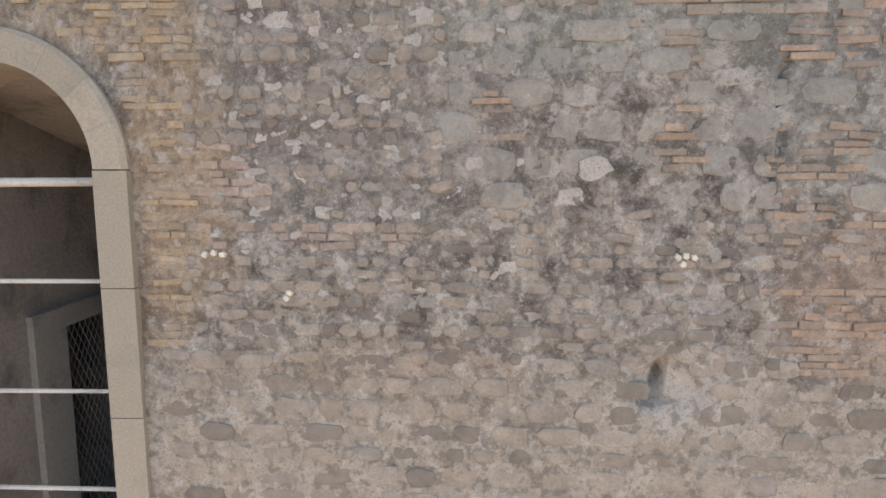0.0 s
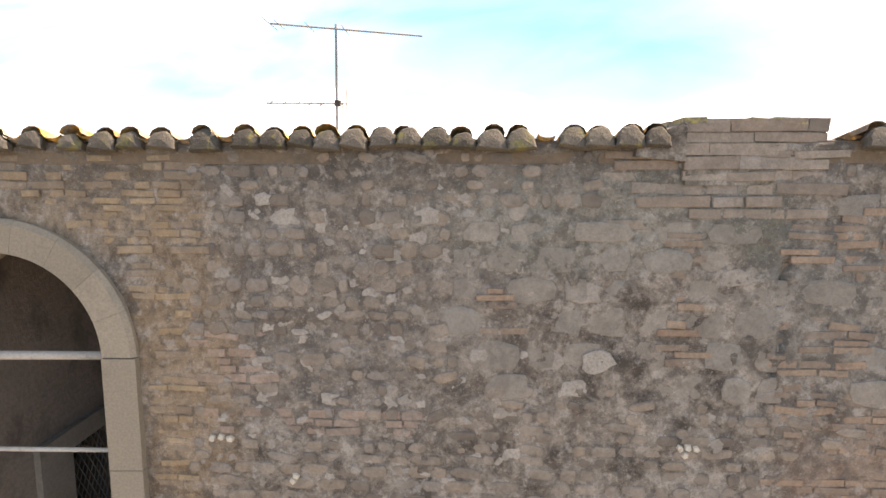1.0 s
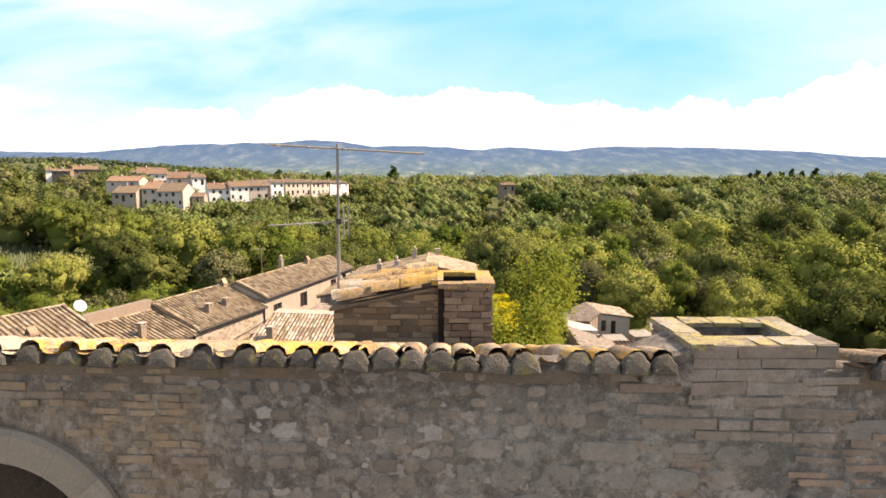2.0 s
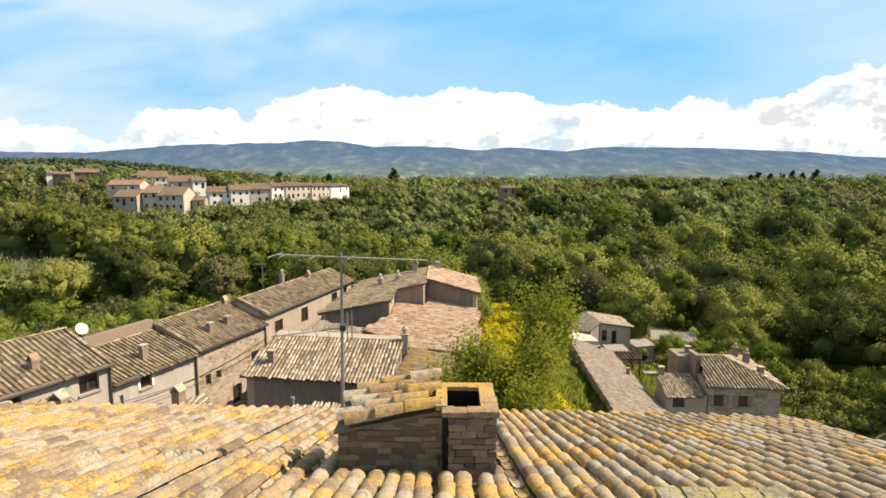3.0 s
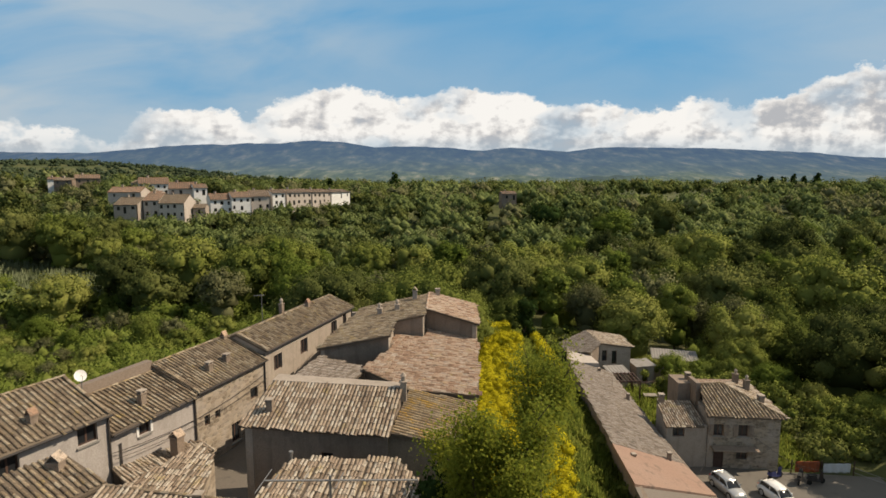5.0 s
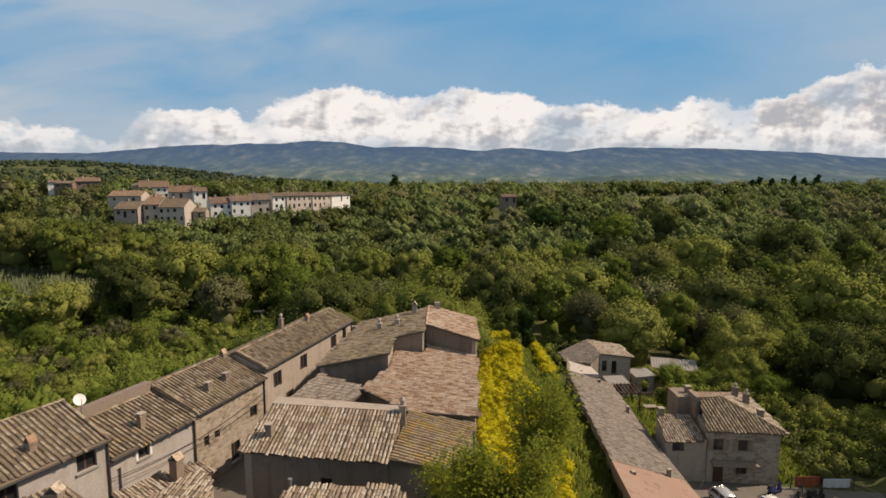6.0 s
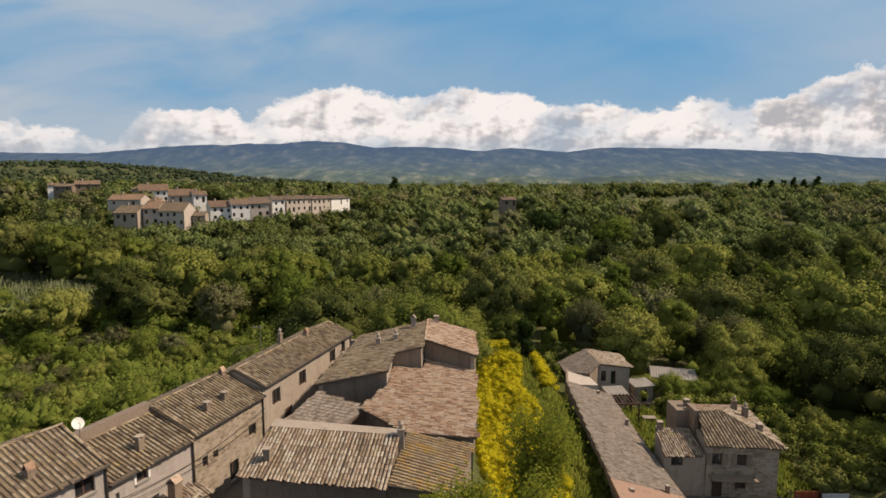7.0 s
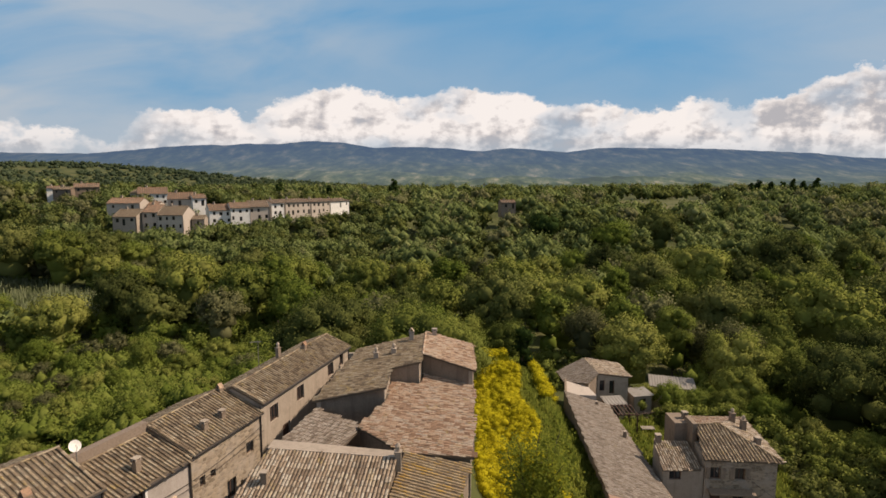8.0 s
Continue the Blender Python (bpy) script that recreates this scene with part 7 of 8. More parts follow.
def cloth(x0, x1, y, z0, z1, mat, label):
    nx, nz = 24, 10
    g = Geo()
    vs = [(x0 + (x1 - x0) * i / nx, y + 0.05 * math.sin(i * 0.9 + j * 0.2) * (1 - j / nz * 0.6), z0 + (z1 - z0) * j / nz) for j in range(nz + 1) for i in range(nx + 1)]
    fs = [(j * (nx + 1) + i, j * (nx + 1) + i + 1, (j + 1) * (nx + 1) + i + 1, (j + 1) * (nx + 1) + i) for j in range(nz) for i in range(nx)]
    me = geo_mesh("washing", g.add(vs, fs), mat, True)
    ob = tagged(new("washing", me), label, "laundry")
    ob.modifiers.new("thick", "SOLIDIFY").thickness = 0.012


M_RED_CLOTH = material("rust_cloth", lambda n, p, r: vary(n, r, p, [(0.30, 0.07, 0.025), (0.38, 0.10, 0.04)], 3, 60), 0.9)
M_WHITE_CLOTH = material("white_cloth", lambda n, p, r: vary(n, r, p, [(0.62, 0.62, 0.63), (0.7, 0.7, 0.7)], 3, 60, (0.5, 0.5, 0.5)), 0.9)
cloth(29.0, 31.0, 45.1, -3.1, -2.15, M_RED_CLOTH, "rust-red blanket hung on a washing line")
cloth(31.2, 33.4, 44.9, -3.05, -2.25, M_WHITE_CLOTH, "white sheet hung on a washing line")
wire([(28.7, 45.12, -2.13), (31.1, 45.0, -2.17), (33.7, 44.88, -2.2)], "thin washing line between posts", 0.01)
fence = thing("yard_fence", "rough post and wire fence round the yard", "fence", (31, 44.5, -3.3))
for x, y in ((28.7, 45.15), (31.1, 45.02), (33.7, 44.9), (35.4, 42.6), (36.8, 40.4), (38.2, 38.2)):
    part("post", Geo().tube((x, y, -3.6), (x + 0.03, y, -2.05), 0.05, 0.045, 6), M_WOOD, fence)
for z in (-3.0, -2.6):
    part("rail", Geo().tube((33.7, 44.9, z), (38.2, 38.2, z), 0.02, n=5), M_IRON, fence)

# sheds and clutter behind the long building
M_TIN = material("pale_tin", lambda n, p, r: vary(n, r, p, [(0.24, 0.225, 0.21), (0.40, 0.38, 0.36)], 2, 20, (0.12, 0.08, 0.06)), 0.85)
for x, y, z, w, d, h, rz, lab in ((20.0, 64.6, -3.4, 2.2, 1.8, 2.2, 0.1, "low lean-to shed with a tin roof"), (24.4, 68.8, -3.8, 2.4, 2.0, 2.0, 0.2, "small tin-roofed shed in the garden"), (30.2, 73.2, -4.6, 5.4, 3.6, 2.4, -0.3, "old shed with pale sheet roof")):
    s = thing("garden_shed", lab, "shed", (x, y, z), "garden sheds")
    m = Matrix.Translation((x, y, z)) @ Matrix.Rotation(rz, 4, "Z")
    for a, b in (((-w / 2, -d / 2), (w / 2, -d / 2)), ((w / 2, -d / 2), (w / 2, d / 2)), ((w / 2, d / 2), (-w / 2, d / 2)), ((-w / 2, d / 2), (-w / 2, -d / 2))):
        p, q = m @ Vector((*a, 0)), m @ Vector((*b, 0))
        ln = (q - p).length
        g, p0, dd = wall_panel(p, q, z - 1.2, z + h, z + h, [(ln * 0.35, ln * 0.65, z, z + h * 0.8)] if a[1] == b[1] == -d / 2 else (), 0.1)
        part("wall", g, M_PLASTER_WARM, s)
    k = int(w / 0.16)
    edge = [(-w / 2 - 0.15 + (w + 0.3) * i / k, h + (0.045 if i % 2 else 0.0)) for i in range(k + 1)]
    loop = edge + [(x, z - 0.02) for x, z in reversed(edge)]
    roof = loft([[m @ Vector((x, yy, z + up)) for x, z in loop] for yy, up in ((-d / 2 - 0.2, 0.02), (d / 2 + 0.2, 0.24))])
    part("roof", roof, M_TIN, s)

pergola = thing("pergola", "weathered timber pergola beside the outbuilding", "pergola", (20.2, 61.4, -3.3))
for x in (19.2, 21.3):
    for y in (60.2, 62.7):
        part("post", Geo().box((x - 0.06, y - 0.06, -3.7), (x + 0.06, y + 0.06, -1.0)), M_WOOD, pergola)
for y in (60.2, 62.7):
    part("beam", Geo().box((19.0, y - 0.05, -1.0), (21.5, y + 0.05, -0.86)), M_WOOD, pergola)
for k in range(6):
    x = 19.15 + 0.43 * k
    part("slat", Geo().box((x - 0.045, 59.9, -0.857), (x + 0.045, 63.0, -0.81)), M_WOOD, pergola)
bench = thing("garden_table", "pale garden table standing on the lawn", "table", (22.6, 60.6, -3.3))
part("tabletop", Geo().box((21.9, 60.2, -2.62), (23.3, 61.0, -2.56)), M_PALE_WOOD, bench)
for x in (22.0, 23.2):
    for y in (60.3, 60.9):
        part("leg", Geo().box((x - 0.04, y - 0.04, -3.5), (x + 0.04, y + 0.04, -2.62)), M_PALE_WOOD, bench)
garden_fence = thing("garden_fence", "low timber rail fence across the lawn", "fence", (23.2, 63.8, -3.3))
for k in range(5):
    x, y = 21.4 + 0.95 * k, 63.4 + 0.28 * k
    part("post", Geo().box((x - 0.05, y - 0.05, -3.8), (x + 0.05, y + 0.05, -2.2)), M_WOOD, garden_fence)
for z in (-2.95, -2.4):
    part("rail", Geo().tube((21.4, 63.34, z), (25.2, 64.46, z), 0.045, n=6), M_WOOD, garden_fence)

# ---------------------------------------------------------------- broom slope, near tree, ivy, shrubs
def thicket(name, label, spots, radius, leaf_size, per, mat, seed, lift=0.35):
    rs = np.random.RandomState(seed)
    c = np.array([(x, y, float(terrain(x, y)) + radius * lift + h) for x, y, h in spots])
    r = radius * rs.uniform(0.65, 1.25, len(c))
    return tagged(new(name, two_piece_mesh(name, *clump_field(rs, c, r, per, leaf_size), mat)), label, "shrubs", kind="stuff")


TH = random.Random(31)
yellow, green = [], []
for _ in range(4200):
    y = TH.uniform(22, 77)
    x = TH.uniform(2.6, 13.2)
    f = (y - 40) / 30
    right = 8.7 - 0.1 * f + 0.5 * math.sin(y * 0.5)
    leftb = 3.0 + max(0, (y - 60) * 0.14)
    in_yellow = leftb < x < right and 33 < y < 75 and not (abs(x - 6.2 - 0.02 * (y - 40)) < 0.5 and y < 58 and TH.random() < 0.6) or (11.0 < x < 12.6 and 60 < y < 72)
    if in_yellow:
        if len(yellow) < 1300:
            yellow.append((x, y, 0.35 + 0.45 * noise.noise(Vector((x * 0.45, y * 0.25, 0))) + TH.uniform(0, 0.45) + (0.5 if y > 66 and x < 9.0 else 0)))
    elif TH.random() < 0.5:
        green.append((x, y, TH.uniform(-0.25, 0.15)))
thicket("broom_thicket", "bright yellow flowering broom covering the slope", yellow, 0.52, 0.042, 120, M_BROOM, 41)


def blades(name, label, boxes, seed, mat, tall=(0.3, 0.75), wide=0.05):
    """Standing grass: thin bent blades strewn over plots of ground (x0, x1, y0, y1, count)."""
    rs = np.random.RandomState(seed)
    xy = np.concatenate([np.stack([rs.uniform(a, b, n), rs.uniform(c, d, n)], 1) for a, b, c, d, n in boxes])
    n = len(xy)
    foot = np.column_stack([xy, terrain(xy[:, 0], xy[:, 1]) - 0.03])
    an = rs.uniform(0, math.pi, n)
    side = np.stack([np.cos(an), np.sin(an), np.zeros(n)], 1) * wide * rs.uniform(0.6, 1.5, n)[:, None]
    high = rs.uniform(tall[0], tall[1], n) * (0.75 + 0.5 * np.sin(xy[:, 0] * 2.1 + np.sin(xy[:, 1] * 0.9)) ** 2)
    tip = foot + np.stack([rs.normal(size=n) * 0.14, rs.normal(size=n) * 0.14, high], 1)
    v = np.stack([foot - side, foot + side, tip + side * 0.4, tip - side * 0.4], 1).reshape(-1, 3)
    me = raw_mesh(name, v, np.arange(4 * n).reshape(n, 4), mat, True)
    nn = np.repeat(np.stack([rs.normal(size=n) * 0.3 + 0.15, rs.normal(size=n) * 0.3, np.ones(n)], 1), 4, axis=0)
    me.normals_split_custom_set_from_vertices((nn / np.linalg.norm(nn, axis=1)[:, None]).tolist())
    return tagged(new(name, me), label, "grass", kind="stuff")


blades("tall_grass", "tall green grass and weeds on the slope", [(8.4, 12.9, 30, 50, 15000), (8.8, 13.6, 50, 74, 13000), (2.6, 8.5, 22, 34, 5000), (28.3, 32.5, 46, 56, 3000), (19.2, 28, 53.5, 64, 7000)], 42, M_GRASS)
blades("reed_bed", "pale green reeds in a hillside field", [(-116, -58, 108, 124, 18000)], 52, M_REED, (0.9, 1.9), 0.10)
thicket("slope_weeds", "leafy green weeds among the tall grass", [g for g in green if g[0] > 8.6][::5], 0.42, 0.10, 40, M_GRASS, 47, 0.1)
hedge = [(TH.uniform(31.5, 45), TH.uniform(46.5, 57), TH.uniform(-0.2, 0.5)) for _ in range(170)]
thicket("dark_hedge", "dark green bramble and scrub beyond the yard", hedge, 0.95, 0.10, 90, M_LEAF_DEEP, 53)
edge_spots = [(TH.uniform(1, 25), TH.uniform(76.5, 87), TH.uniform(-0.3, 2.6)) for _ in range(130)]
thicket("wood_edge", "dense leafy edge of the valley wood", edge_spots, 1.35, 0.12, 100, M_LEAF, 54)
shrub = [(TH.uniform(11.6, 12.4), TH.uniform(30, 44), TH.uniform(-0.2, 0.6)) for _ in range(8)]
for x, y, n, wide, high in ((38.6, 52.5, 16, 1.3, 1.4), (37.2, 48.6, 12, 1.2, 0.9), (40.5, 57.0, 16, 1.6, 1.8), (36.0, 61.5, 16, 1.6, 1.8), (26.3, 63.0, 24, 2.0, 1.9), (31.0, 63.5, 18, 1.7, 1.6), (41.5, 47.5, 14, 1.4, 1.1), (39.5, 44.5, 10, 1.2, 0.7), (24.3, 70.5, 10, 1.0, 2.2), (44.0, 44.0, 14, 1.6, 1.2), (34.5, 58.5, 26, 2.4, 2.0), (37.5, 55.0, 26, 2.2, 1.8), (36.5, 51.0, 20, 1.6, 1.3), (39.5, 49.0, 24, 2.0, 1.5), (33.0, 63.0, 20, 2.0, 2.0)):
    shrub += [(x + TH.gauss(0, wide * 0.55), y + TH.gauss(0, wide * 0.55), TH.uniform(0.0, high)) for _ in range(n)]
thicket("garden_shrubs", "mixed green shrubs and weeds round the yard", shrub, 0.8, 0.09, 110, M_LEAF, 43)
bank = [(TH.uniform(-30, -23), TH.uniform(20, 62), TH.uniform(-0.4, 1.2)) for _ in range(160)] + [(TH.uniform(-60, -28), TH.uniform(28, 70), TH.uniform(-0.4, 1.6)) for _ in range(420)]
thicket("scrub_bank", "rough green scrub below the back of the terrace", bank, 1.25, 0.14, 100, M_LEAF_OLIVE, 44)


def limb_tree(name, label, base, height, spread, mat, seed, leaves, leaf_size, width, levels=4, lean=(0.0, 0.0)):
    """A tree with real limbs and twigs, and small leaves strewn along them."""
    rs = np.random.RandomState(seed)
    t = thing(name, label, "tree", base)
    g = Geo()
    tips = []

    def grow(p, d, length, r, level):
        q = p + d * length
        bend = Vector(rs.normal(size=3)) * 0.08 * length
        mid = p.lerp(q, 0.5) + bend
        n = 7 if level < 2 else 4
        g.tube(p, mid, r, r * 0.8, n, False)
        g.tube(mid, q, r * 0.8, r * 0.6, n, False)
        if level >= 2:
            tips.extend([(p, mid), (mid, q)])
        if level < levels:
            for k in range(3 if level else 5):
                a = rs.uniform(0, 2 * math.pi)
                tilt = rs.uniform(0.35, 0.95)
                o = d.orthogonal().normalized()
                o2 = d.cross(o)
                nd = (d * math.cos(tilt) + (o * math.cos(a) + o2 * math.sin(a)) * math.sin(tilt) * spread + Vector((0, 0, 0.12))).normalized()
                grow(p.lerp(q, rs.uniform(0.55, 1.0)), nd, length * rs.uniform(0.58, 0.8), r * 0.55, level + 1)
    grow(Vector(base) - Vector((0, 0, 0.5)), Vector((lean[0], lean[1], 1)).normalized(), height * 0.36, height * 0.02, 0)
    top = max(v[2] for v in g.v)
    reach = sorted(math.hypot(v[0] - base[0], v[1] - base[1]) for v in g.v)[int(len(g.v) * 0.985)]
    kz, kr = height / (top - base[2]), width / reach

    def fit(v):
        return Vector((base[0] + (v[0] - base[0]) * kr, base[1] + (v[1] - base[1]) * kr, base[2] + (v[2] - base[2]) * kz))
    g.v = [tuple(fit(v)) for v in g.v]
    tips = [(fit(a), fit(b)) for a, b in tips]
    part("trunk", g, M_BARK, t, smooth=True)
    pick = rs.randint(0, len(tips), leaves)
    w = rs.random_sample(leaves)
    pts = np.array([tuple(tips[i][0].lerp(tips[i][1], float(f))) for i, f in zip(pick, w)]) + rs.normal(size=(leaves, 3)) * height * 0.022
    face = np.tile(np.array([0.25, 0.0, 0.8]), (leaves, 1))
    v, f = leaf_blades(pts, leaf_size, rs, face, 0.9)
    part("crown", raw_mesh("crown", v, f, mat), mat, t, "sparse yellow-green spring leaves")
    return t


limb_tree("young_tree", "light spring-green tree with sparse leaves beside the roofs", (2.9, 20.2, 2.0), 12.9, 1.0, M_LEAF_LIGHT, 61, 62000, 0.041, 4.0, 4)
ivy = [(TH.uniform(-0.6, 1.4), TH.uniform(19.5, 23.5), TH.uniform(0.2, 5.6)) for _ in range(60)]
thicket("ivy_mass", "dark green ivy and elder against the house wall", ivy, 0.75, 0.08, 110, M_LEAF_DARK, 45)
trunk = thing("ivied_trunk", "dark ivy-covered tree trunk standing in the broom", "tree", (10.3, 71.0, 0.2))
part("stem", Geo().tube((10.3, 71.0, -0.6), (10.4, 71.0, 5.3), 0.4, 0.3, 9), M_BARK, trunk)
rs = np.random.RandomState(9)
cs = np.array([(10.35 + rs.normal() * 0.3, 71.0 + rs.normal() * 0.3, 0.4 + 4.9 * k / 26) for k in range(27)])
part("ivy", two_piece_mesh("ivy", *clump_field(rs, cs, np.linspace(0.5, 1.0, 27), 60, 0.12), M_LEAF_DARK), M_LEAF_DARK, trunk)

# ---------------------------------------------------------------- stones, bricks and plaster of the near wall
ST = random.Random(77)


def stone_mesh(k, n=9):
    """A rounded, uneven block: one unit wide and high, one unit proud, facing -y."""
    r = random.Random(100 + k)
    out = []
    for i in range(n):
        a = 2 * math.pi * (i + r.uniform(-0.2, 0.2)) / n
        c, s = math.cos(a), math.sin(a)
        q = 1 / max(abs(c), abs(s)) ** r.uniform(0.55, 0.9)
        j = r.uniform(0.66, 1.0) if n > 9 else r.uniform(0.8, 1.0)
        out.append((0.5 * c * q * j, 0.5 * s * q * j))
    vs = [(x, 0.4, z) for x, z in out] + [(x * 0.97, -0.55, z * 0.97) for x, z in out] + [(x * 0.80, -1 - r.uniform(-0.15, 0.15), z * 0.78) for x, z in out] + [(0, -1.05, 0)]
    fs = [(k0 * n + i, k0 * n + (i + 1) % n, (k0 + 1) * n + (i + 1) % n, (k0 + 1) * n + i) for k0 in (0, 1) for i in range(n)] + [(2 * n + i, 2 * n + (i + 1) % n, 3 * n) for i in range(n)]
    return vs, fs


def brick_mesh(k):
    r = random.Random(300 + k)
    vs = [(sx * 0.5 * r.uniform(0.93, 1.0), y, sz * 0.5 * r.uniform(0.88, 1.0)) for y in (0.4, -0.8) for sx, sz in ((-1, -1), (1, -1), (1, 1), (-1, 1))]
    vs += [(x * 0.93, -1.0 - r.uniform(0, 0.2), z * 0.84) for x, y, z in vs[4:]]
    fs = [(a + i, a + (i + 1) % 4, a + 4 + (i + 1) % 4, a + 4 + i) for a in (0, 4) for i in range(4)] + [(8, 9, 10, 11)]
    return vs, fs


def piece_mesh(name, shape, mat):
    return geo_mesh(name, Geo().add(*shape), mat, False)


STONES = [piece_mesh("stone", stone_mesh(k), M_STONE) for k in range(14)]
BLOCKS = [piece_mesh("stone", stone_mesh(20 + k, 8), M_ASHLAR) for k in range(10)]
PATCHES = [piece_mesh("plaster_patch", stone_mesh(50 + k, 13), M_PATCH) for k in range(10)]
BRICKS = {m.name: [piece_mesh("brick", brick_mesh(k), m) for k in range(8)] for m in (M_BRICK, M_BRICK_OCHRE, M_BRICK_GREY, M_BRICK_PINK)}
laid = []


def lay(x, z, w, h, proud, meshes, tilt=0.03):
    y = wall_y(x) - relief(x, z) + 0.004
    m = Matrix.Translation((x, y, z)) @ Matrix.Rotation(ST.gauss(0, tilt), 4, "Y") @ Matrix.Rotation(math.atan(SKEW), 4, "Z") @ Matrix.Diagonal((w, proud, h, 1))
    laid.append((m, meshes[ST.randrange(len(meshes))]))


def zone(x, z):
    """What the wall is built of at a place."""
    wob = 0.12 * noise.noise(Vector((x * 1.7, 0, z * 1.7)))
    d_arch = math.hypot(x - ARCH_X, max(0.0, z - ARCH_Z)) - ARCH_OUT
    if d_arch < 0.40 + 1.8 * wob and z > 13.85 or x < -1.55 + wob and z > 15.72:
        return "ochre"
    if z > 16.2 and not 0.98 < x < 2.3:
        return "rubble"
    if 0.98 < x < 2.3 and z > 15.98 or 0.95 < x < 1.5 and z > 15.9:
        return "stack"
    if 1.34 + wob * 0.4 < x < 1.56 + wob * 0.4 and (z > 15.6 or 15.05 < z < 15.5):
        return "orange"
    if -1.75 < x < -1.15 and 14.88 + wob < z < 15.2 or -1.65 < x < -0.1 + wob and 14.52 < z < 14.68:
        return "pink"
    if 0.12 < x < 0.5 and 15.2 < z < 15.62:
        return "orange" if noise.noise(Vector((x * 5, 2, z * 9))) > 0 else "ashlar"
    if x > 2.15 + 2 * wob and 13.75 < z < 14.75 + wob:
        return "orange" if noise.noise(Vector((x * 2.2, 5, z * 5.0))) > -0.35 else "small"
    if x > 2.05 + wob and z > 14.7:
        return "orange" if noise.noise(Vector((x * 2.0, 5, z * 3.0))) > -0.12 else "ashlar"
    if x > 0.05 + 2 * wob and 14.82 + wob < z < 15.98:
        return "ashlar"
    if z < 13.8 + wob:
        return "course"
    return "small" if z < 14.62 + wob else "rubble"


# kind: height, width, share of the face, joint, how proud, tilt, pieces
BUILT = {"course": ((0.13, 0.19), (0.20, 0.40), 0.97, 0.020, (0.004, 0.014), 0.03, STONES), "ashlar": ((0.15, 0.22), (0.18, 0.42), 0.90, 0.010, (0.003, 0.012), 0.02, BLOCKS),
         "rubble": ((0.07, 0.12), (0.07, 0.20), 0.62, 0.012, (0.003, 0.016), 0.18, STONES), "small": ((0.07, 0.11), (0.08, 0.24), 0.84, 0.010, (0.003, 0.014), 0.06, STONES),
         "ochre": ((0.044, 0.062), (0.10, 0.27), 0.72, 0.006, (0.002, 0.013), 0.05, BRICKS["ochre_brick"]), "orange": ((0.042, 0.060), (0.10, 0.28), 0.76, 0.006, (0.002, 0.012), 0.05, BRICKS["old_brick"]),
         "pink": ((0.046, 0.070), (0.10, 0.24), 0.72, 0.008, (0.002, 0.010), 0.05, BRICKS["pinkish_brick"]), "stack": ((0.058, 0.078), (0.18, 0.46), 0.95, 0.007, (0.004, 0.018), 0.02, BRICKS["stack_brick"])}
for kind, (hs_, ws_, cover, joint, proud, tilt, meshes) in BUILT.items():
    z = 12.25
    while z < 16.34:
        h = min(ST.uniform(*hs_), 16.37 - z)
        x = -3.2 + ST.uniform(0, 0.2)
        while x < 3.25:
            w = ST.uniform(*ws_)
            cx, cz = x + w / 2, z + h / 2
            clear = not in_arch(cx, z, ARCH_OUT + 0.02 + 0.45 * w) and math.hypot((cx - 1.42) / 0.2, (cz - 13.66) / 0.24) > 1
            if clear and zone(cx, cz) == kind and ST.random() < cover:
                lay(cx, cz + ST.uniform(-0.1, 0.1) * joint, w - joint * ST.uniform(0.7, 1.4), h - joint * ST.uniform(0.6, 1.3), ST.uniform(*proud), meshes, tilt)
            x += w
        z += h
# remnants of smooth plaster
for x, z, w in ((-1.03, 15.94, .25), (-0.74, 15.94, .31), (-0.45, 15.93, .16), (-0.13, 15.97, .22), (-1.37, 15.39, .20), (-1.05, 15.31, .16), (-0.74, 15.48, .14), (-0.51, 15.37, .18), (-1.18, 14.78, .22), (-0.76, 14.77, .18), (-0.37, 14.84, .14),
                (0.20, 15.09, .18), (0.66, 15.05, .22), (0.94, 15.06, .29), (0.80, 14.88, .25), (0.36, 14.73, .22), (1.68, 14.51, .18), (1.64, 14.70, .16), (-0.30, 15.12, .18), (0.86, 15.5, .24), (1.75, 15.6, .22)):
    lay(x, z, w * 0.9, w * ST.uniform(0.5, 0.75), ST.uniform(0.003, 0.008), PATCHES, 0.25)
for _ in range(150):
    x, z = ST.uniform(-1.5, 0.6), ST.uniform(14.2, 16.15)
    w = ST.uniform(0.05, 0.15)
    lay(x, z, w, w * ST.uniform(0.4, 0.8), ST.uniform(0.002, 0.008), PATCHES, 0.4)
# broken pale tiles set in the wall
M_PALE = material("pale_shard", lambda n, p, r: vary(n, r, p, [(0.42, 0.38, 0.32), (0.50, 0.46, 0.40)], 9, 60), 0.9)
SHARD = [piece_mesh("shard", stone_mesh(80 + k, 5), M_PALE) for k in range(4)]
for x, z in ((-1.55, 14.50), (-1.49, 14.51), (-1.43, 14.50), (-1.02, 14.22), (-1.0, 14.25), (1.47, 14.5), (1.52, 14.51), (1.57, 14.5), (1.5, 14.46)):
    lay(x, z, 0.055, 0.05, 0.03, SHARD, 0.5)
laid.sort(key=lambda q: abs(q[0].translation.x - 0.1) + 0.6 * abs(q[0].translation.z - 14.9))
for m, me in laid[:420]:
    ob = new(me.name.split(".")[0], me)
    ob.parent = front
    ob.matrix_basis = m
rest = {}
for m, me in laid[420:]:
    g = rest.setdefault(me.materials[0].name, (Geo(), me.materials[0]))[0]
    g.add([m @ q.co for q in me.vertices], [tuple(p.vertices) for p in me.polygons])
for g, mat in rest.values():
    part("rubble_infill", g, mat, front, kind="stuff")

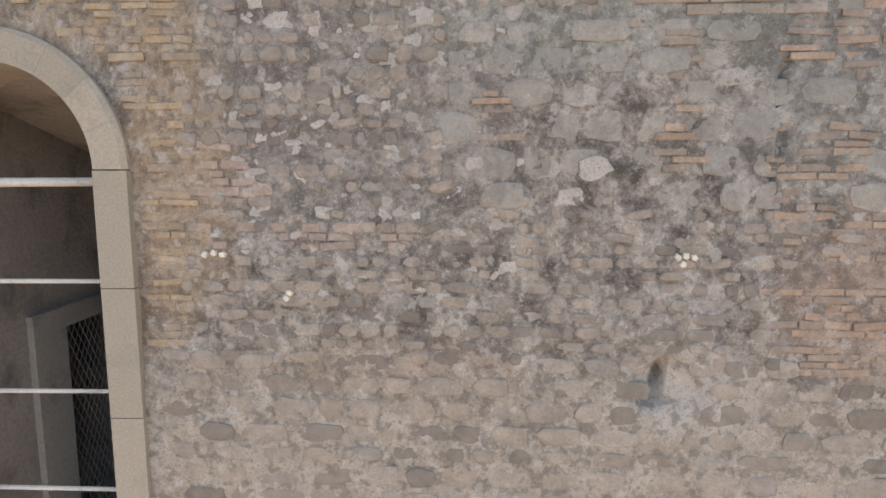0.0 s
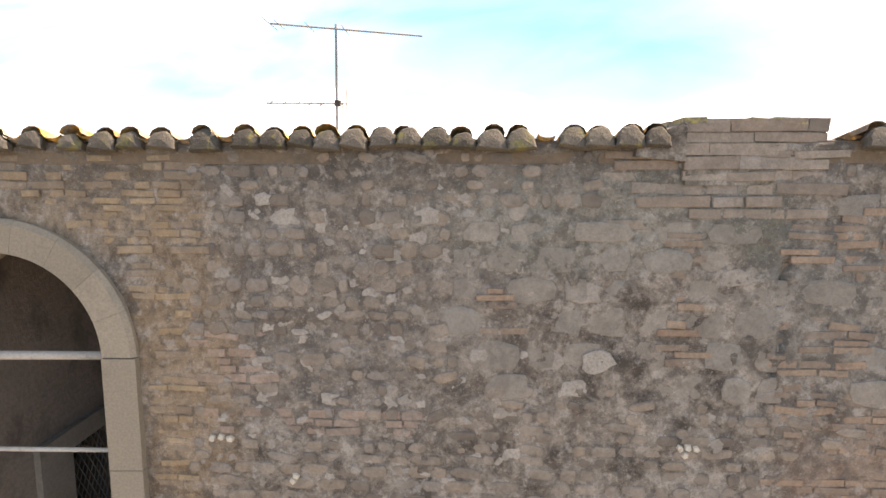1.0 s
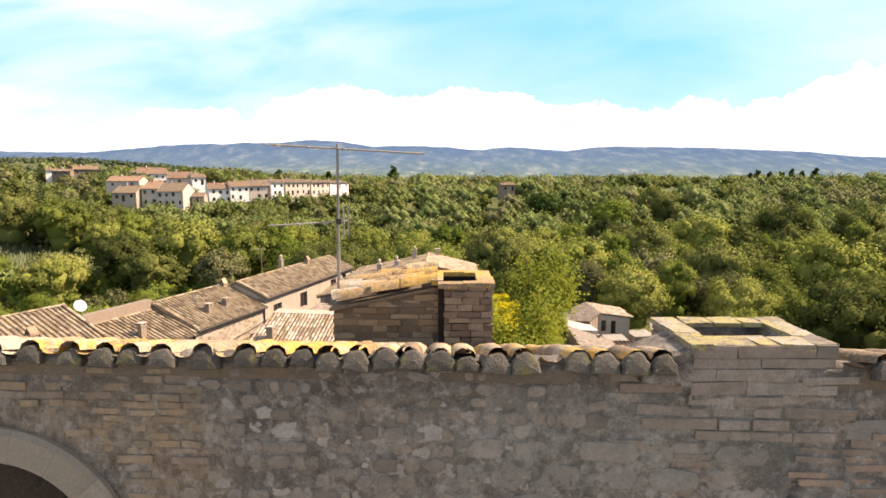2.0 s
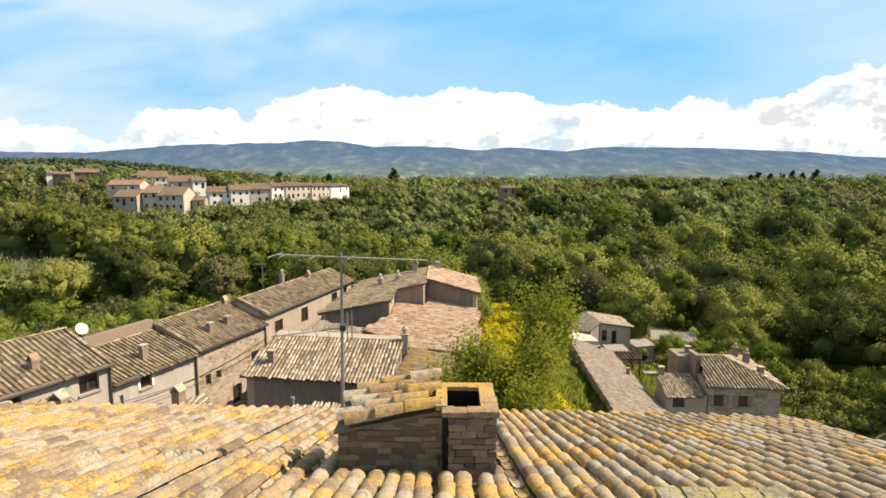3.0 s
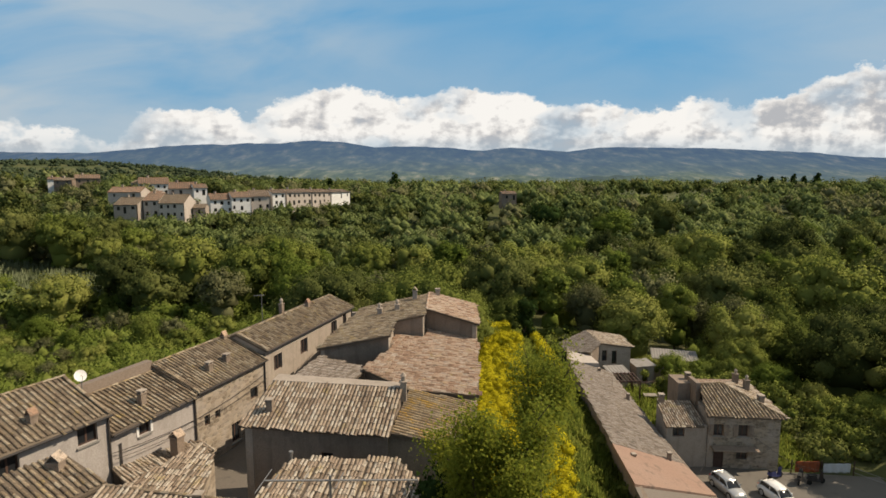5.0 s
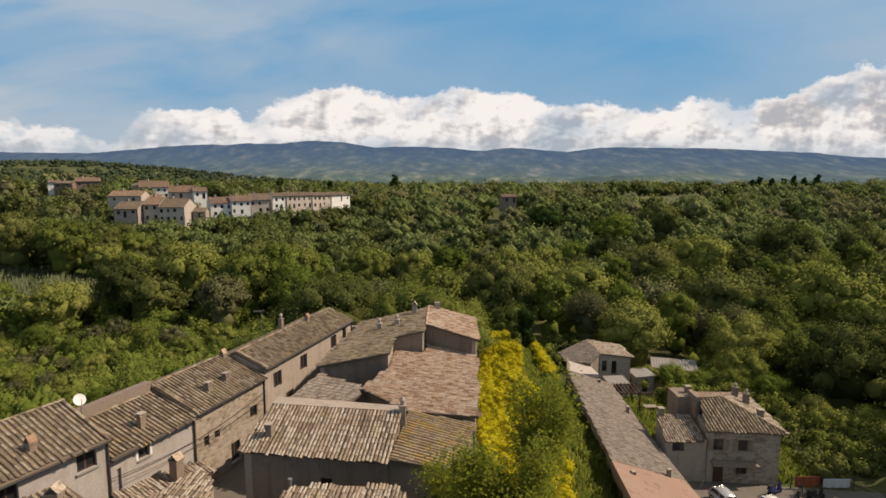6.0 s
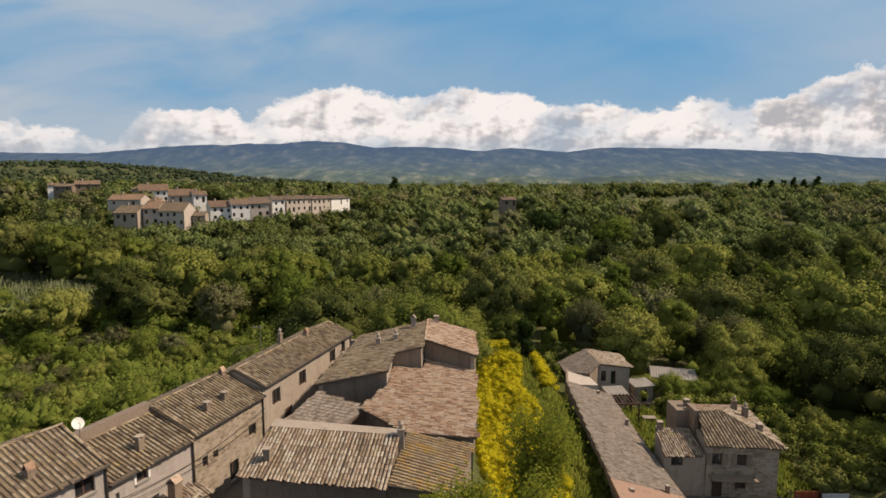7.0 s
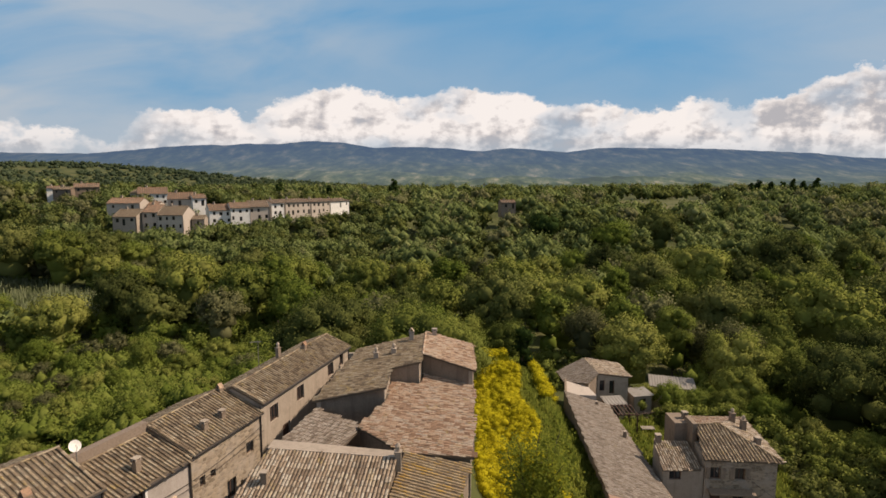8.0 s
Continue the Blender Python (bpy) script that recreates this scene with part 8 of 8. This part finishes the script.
# mortared ends of the tile rows along the wall head
END = Geo()
n = 10
arc = [(0.084 * math.cos(math.pi * i / n) * (1 + 0.08 * math.sin(i * 2.3)), 0.088 * math.sin(math.pi * i / n) * (1 + 0.07 * math.sin(i * 1.7 + 1))) for i in range(n + 1)] + [(-0.09, -0.03), (0.088, -0.035)]
k = len(arc)
END.add([(x, 0.05, z * 0.9) for x, z in arc] + [(x, 0.0, z) for x, z in arc] + [(x * 0.84, -0.014 + 0.006 * math.sin(9 * x), z * 0.84) for x, z in arc] + [(0.01, -0.022, 0.02)],
        [(a * k + i, a * k + (i + 1) % k, (a + 1) * k + (i + 1) % k, (a + 1) * k + i) for a in (0, 1) for i in range(k)] + [(2 * k + i, 2 * k + (i + 1) % k, 3 * k) for i in range(k)])


def mossy(n, pos, rnd):
    c, g = vary(n, rnd, pos, [(0.055, 0.051, 0.045), (0.085, 0.078, 0.07), (0.125, 0.114, 0.10)], 9.0, 70.0, (0.06, 0.06, 0.05), (0.5, 0.7))
    c = n.mix(n.ramp(n.noise(pos, 7.0, 5, 0.7), [(0.56, 0.0), (0.66, 0.7)]), c, (0.15, 0.14, 0.045))
    return n.mix(n.ramp(n.noise(pos, 40.0, 4, 0.7), [(0.64, 0.0), (0.72, 0.7)]), c, (0.34, 0.33, 0.30)), g


M_MOSSY = material("mossy_mortar", mossy, 0.95, bump=0.012)
end_mesh = geo_mesh("tile_end", END, M_MOSSY, False)
for x in rows:
    if 1.33 < x < 2.3:
        continue
    ob = new("tile_end", end_mesh)
    ob.parent = near_roof
    s = ST.uniform(0.86, 1.06)
    ob.matrix_basis = Matrix.Translation((x + ST.uniform(-0.01, 0.01), wall_y(x) - 0.075 + ST.uniform(-0.015, 0.015), WALL_TOP + 0.012 + ST.uniform(-0.012, 0.014))) @ Matrix.Rotation(ST.gauss(0, 0.08), 4, "Y") @ Matrix.Rotation(-0.29, 4, "X") @ Matrix.Diagonal((s, 1, s * ST.uniform(0.9, 1.15), 1))
head = Geo()
xs = np.arange(-3.4, 3.3, 0.06)
prof = [(0.03, -0.10), (-0.004, -0.04), (-0.01, 0.0), (0.03, 0.03), (0.12, 0.03)]
vs = [(x, wall_y(x) + dy - 0.02 * noise.noise(Vector((x * 6, j, 1.0))), WALL_TOP + dz + 0.02 * noise.noise(Vector((x * 5, j * 2, 4.0)))) for x in xs for j, (dy, dz) in enumerate(prof)]
m = len(prof)
head.add(vs, [(i * m + j, (i + 1) * m + j, (i + 1) * m + j + 1, i * m + j + 1) for i in range(len(xs) - 1) for j in range(m - 1)])
part("wall_head", head, M_MORTAR, palazzo, "rough mortar under the tile ends", smooth=True)

# ---------------------------------------------------------------- tiles of the near roof, last
tile_mesh = raw_mesh("tile", TILE_V, TILE_F, M_TILE, True)
near = sorted(places, key=lambda m: (m.translation.x / 3.2) ** 2 + ((m.translation.y - 3.6) / 2.4) ** 2)
for m in near[:300]:
    ob = new("tile", tile_mesh)
    ob.parent = near_roof
    ob.matrix_basis = m
tv, tf = joined_tiles(near[300:])
part("tile_field", raw_mesh("tile_field", tv, tf, M_TILE, True), M_TILE, near_roof, kind="stuff")
tv, tf = joined_tiles(pans)
part("channel_layer", raw_mesh("channel_layer", tv, tf, M_TILE, True), M_TILE, near_roof, kind="stuff")
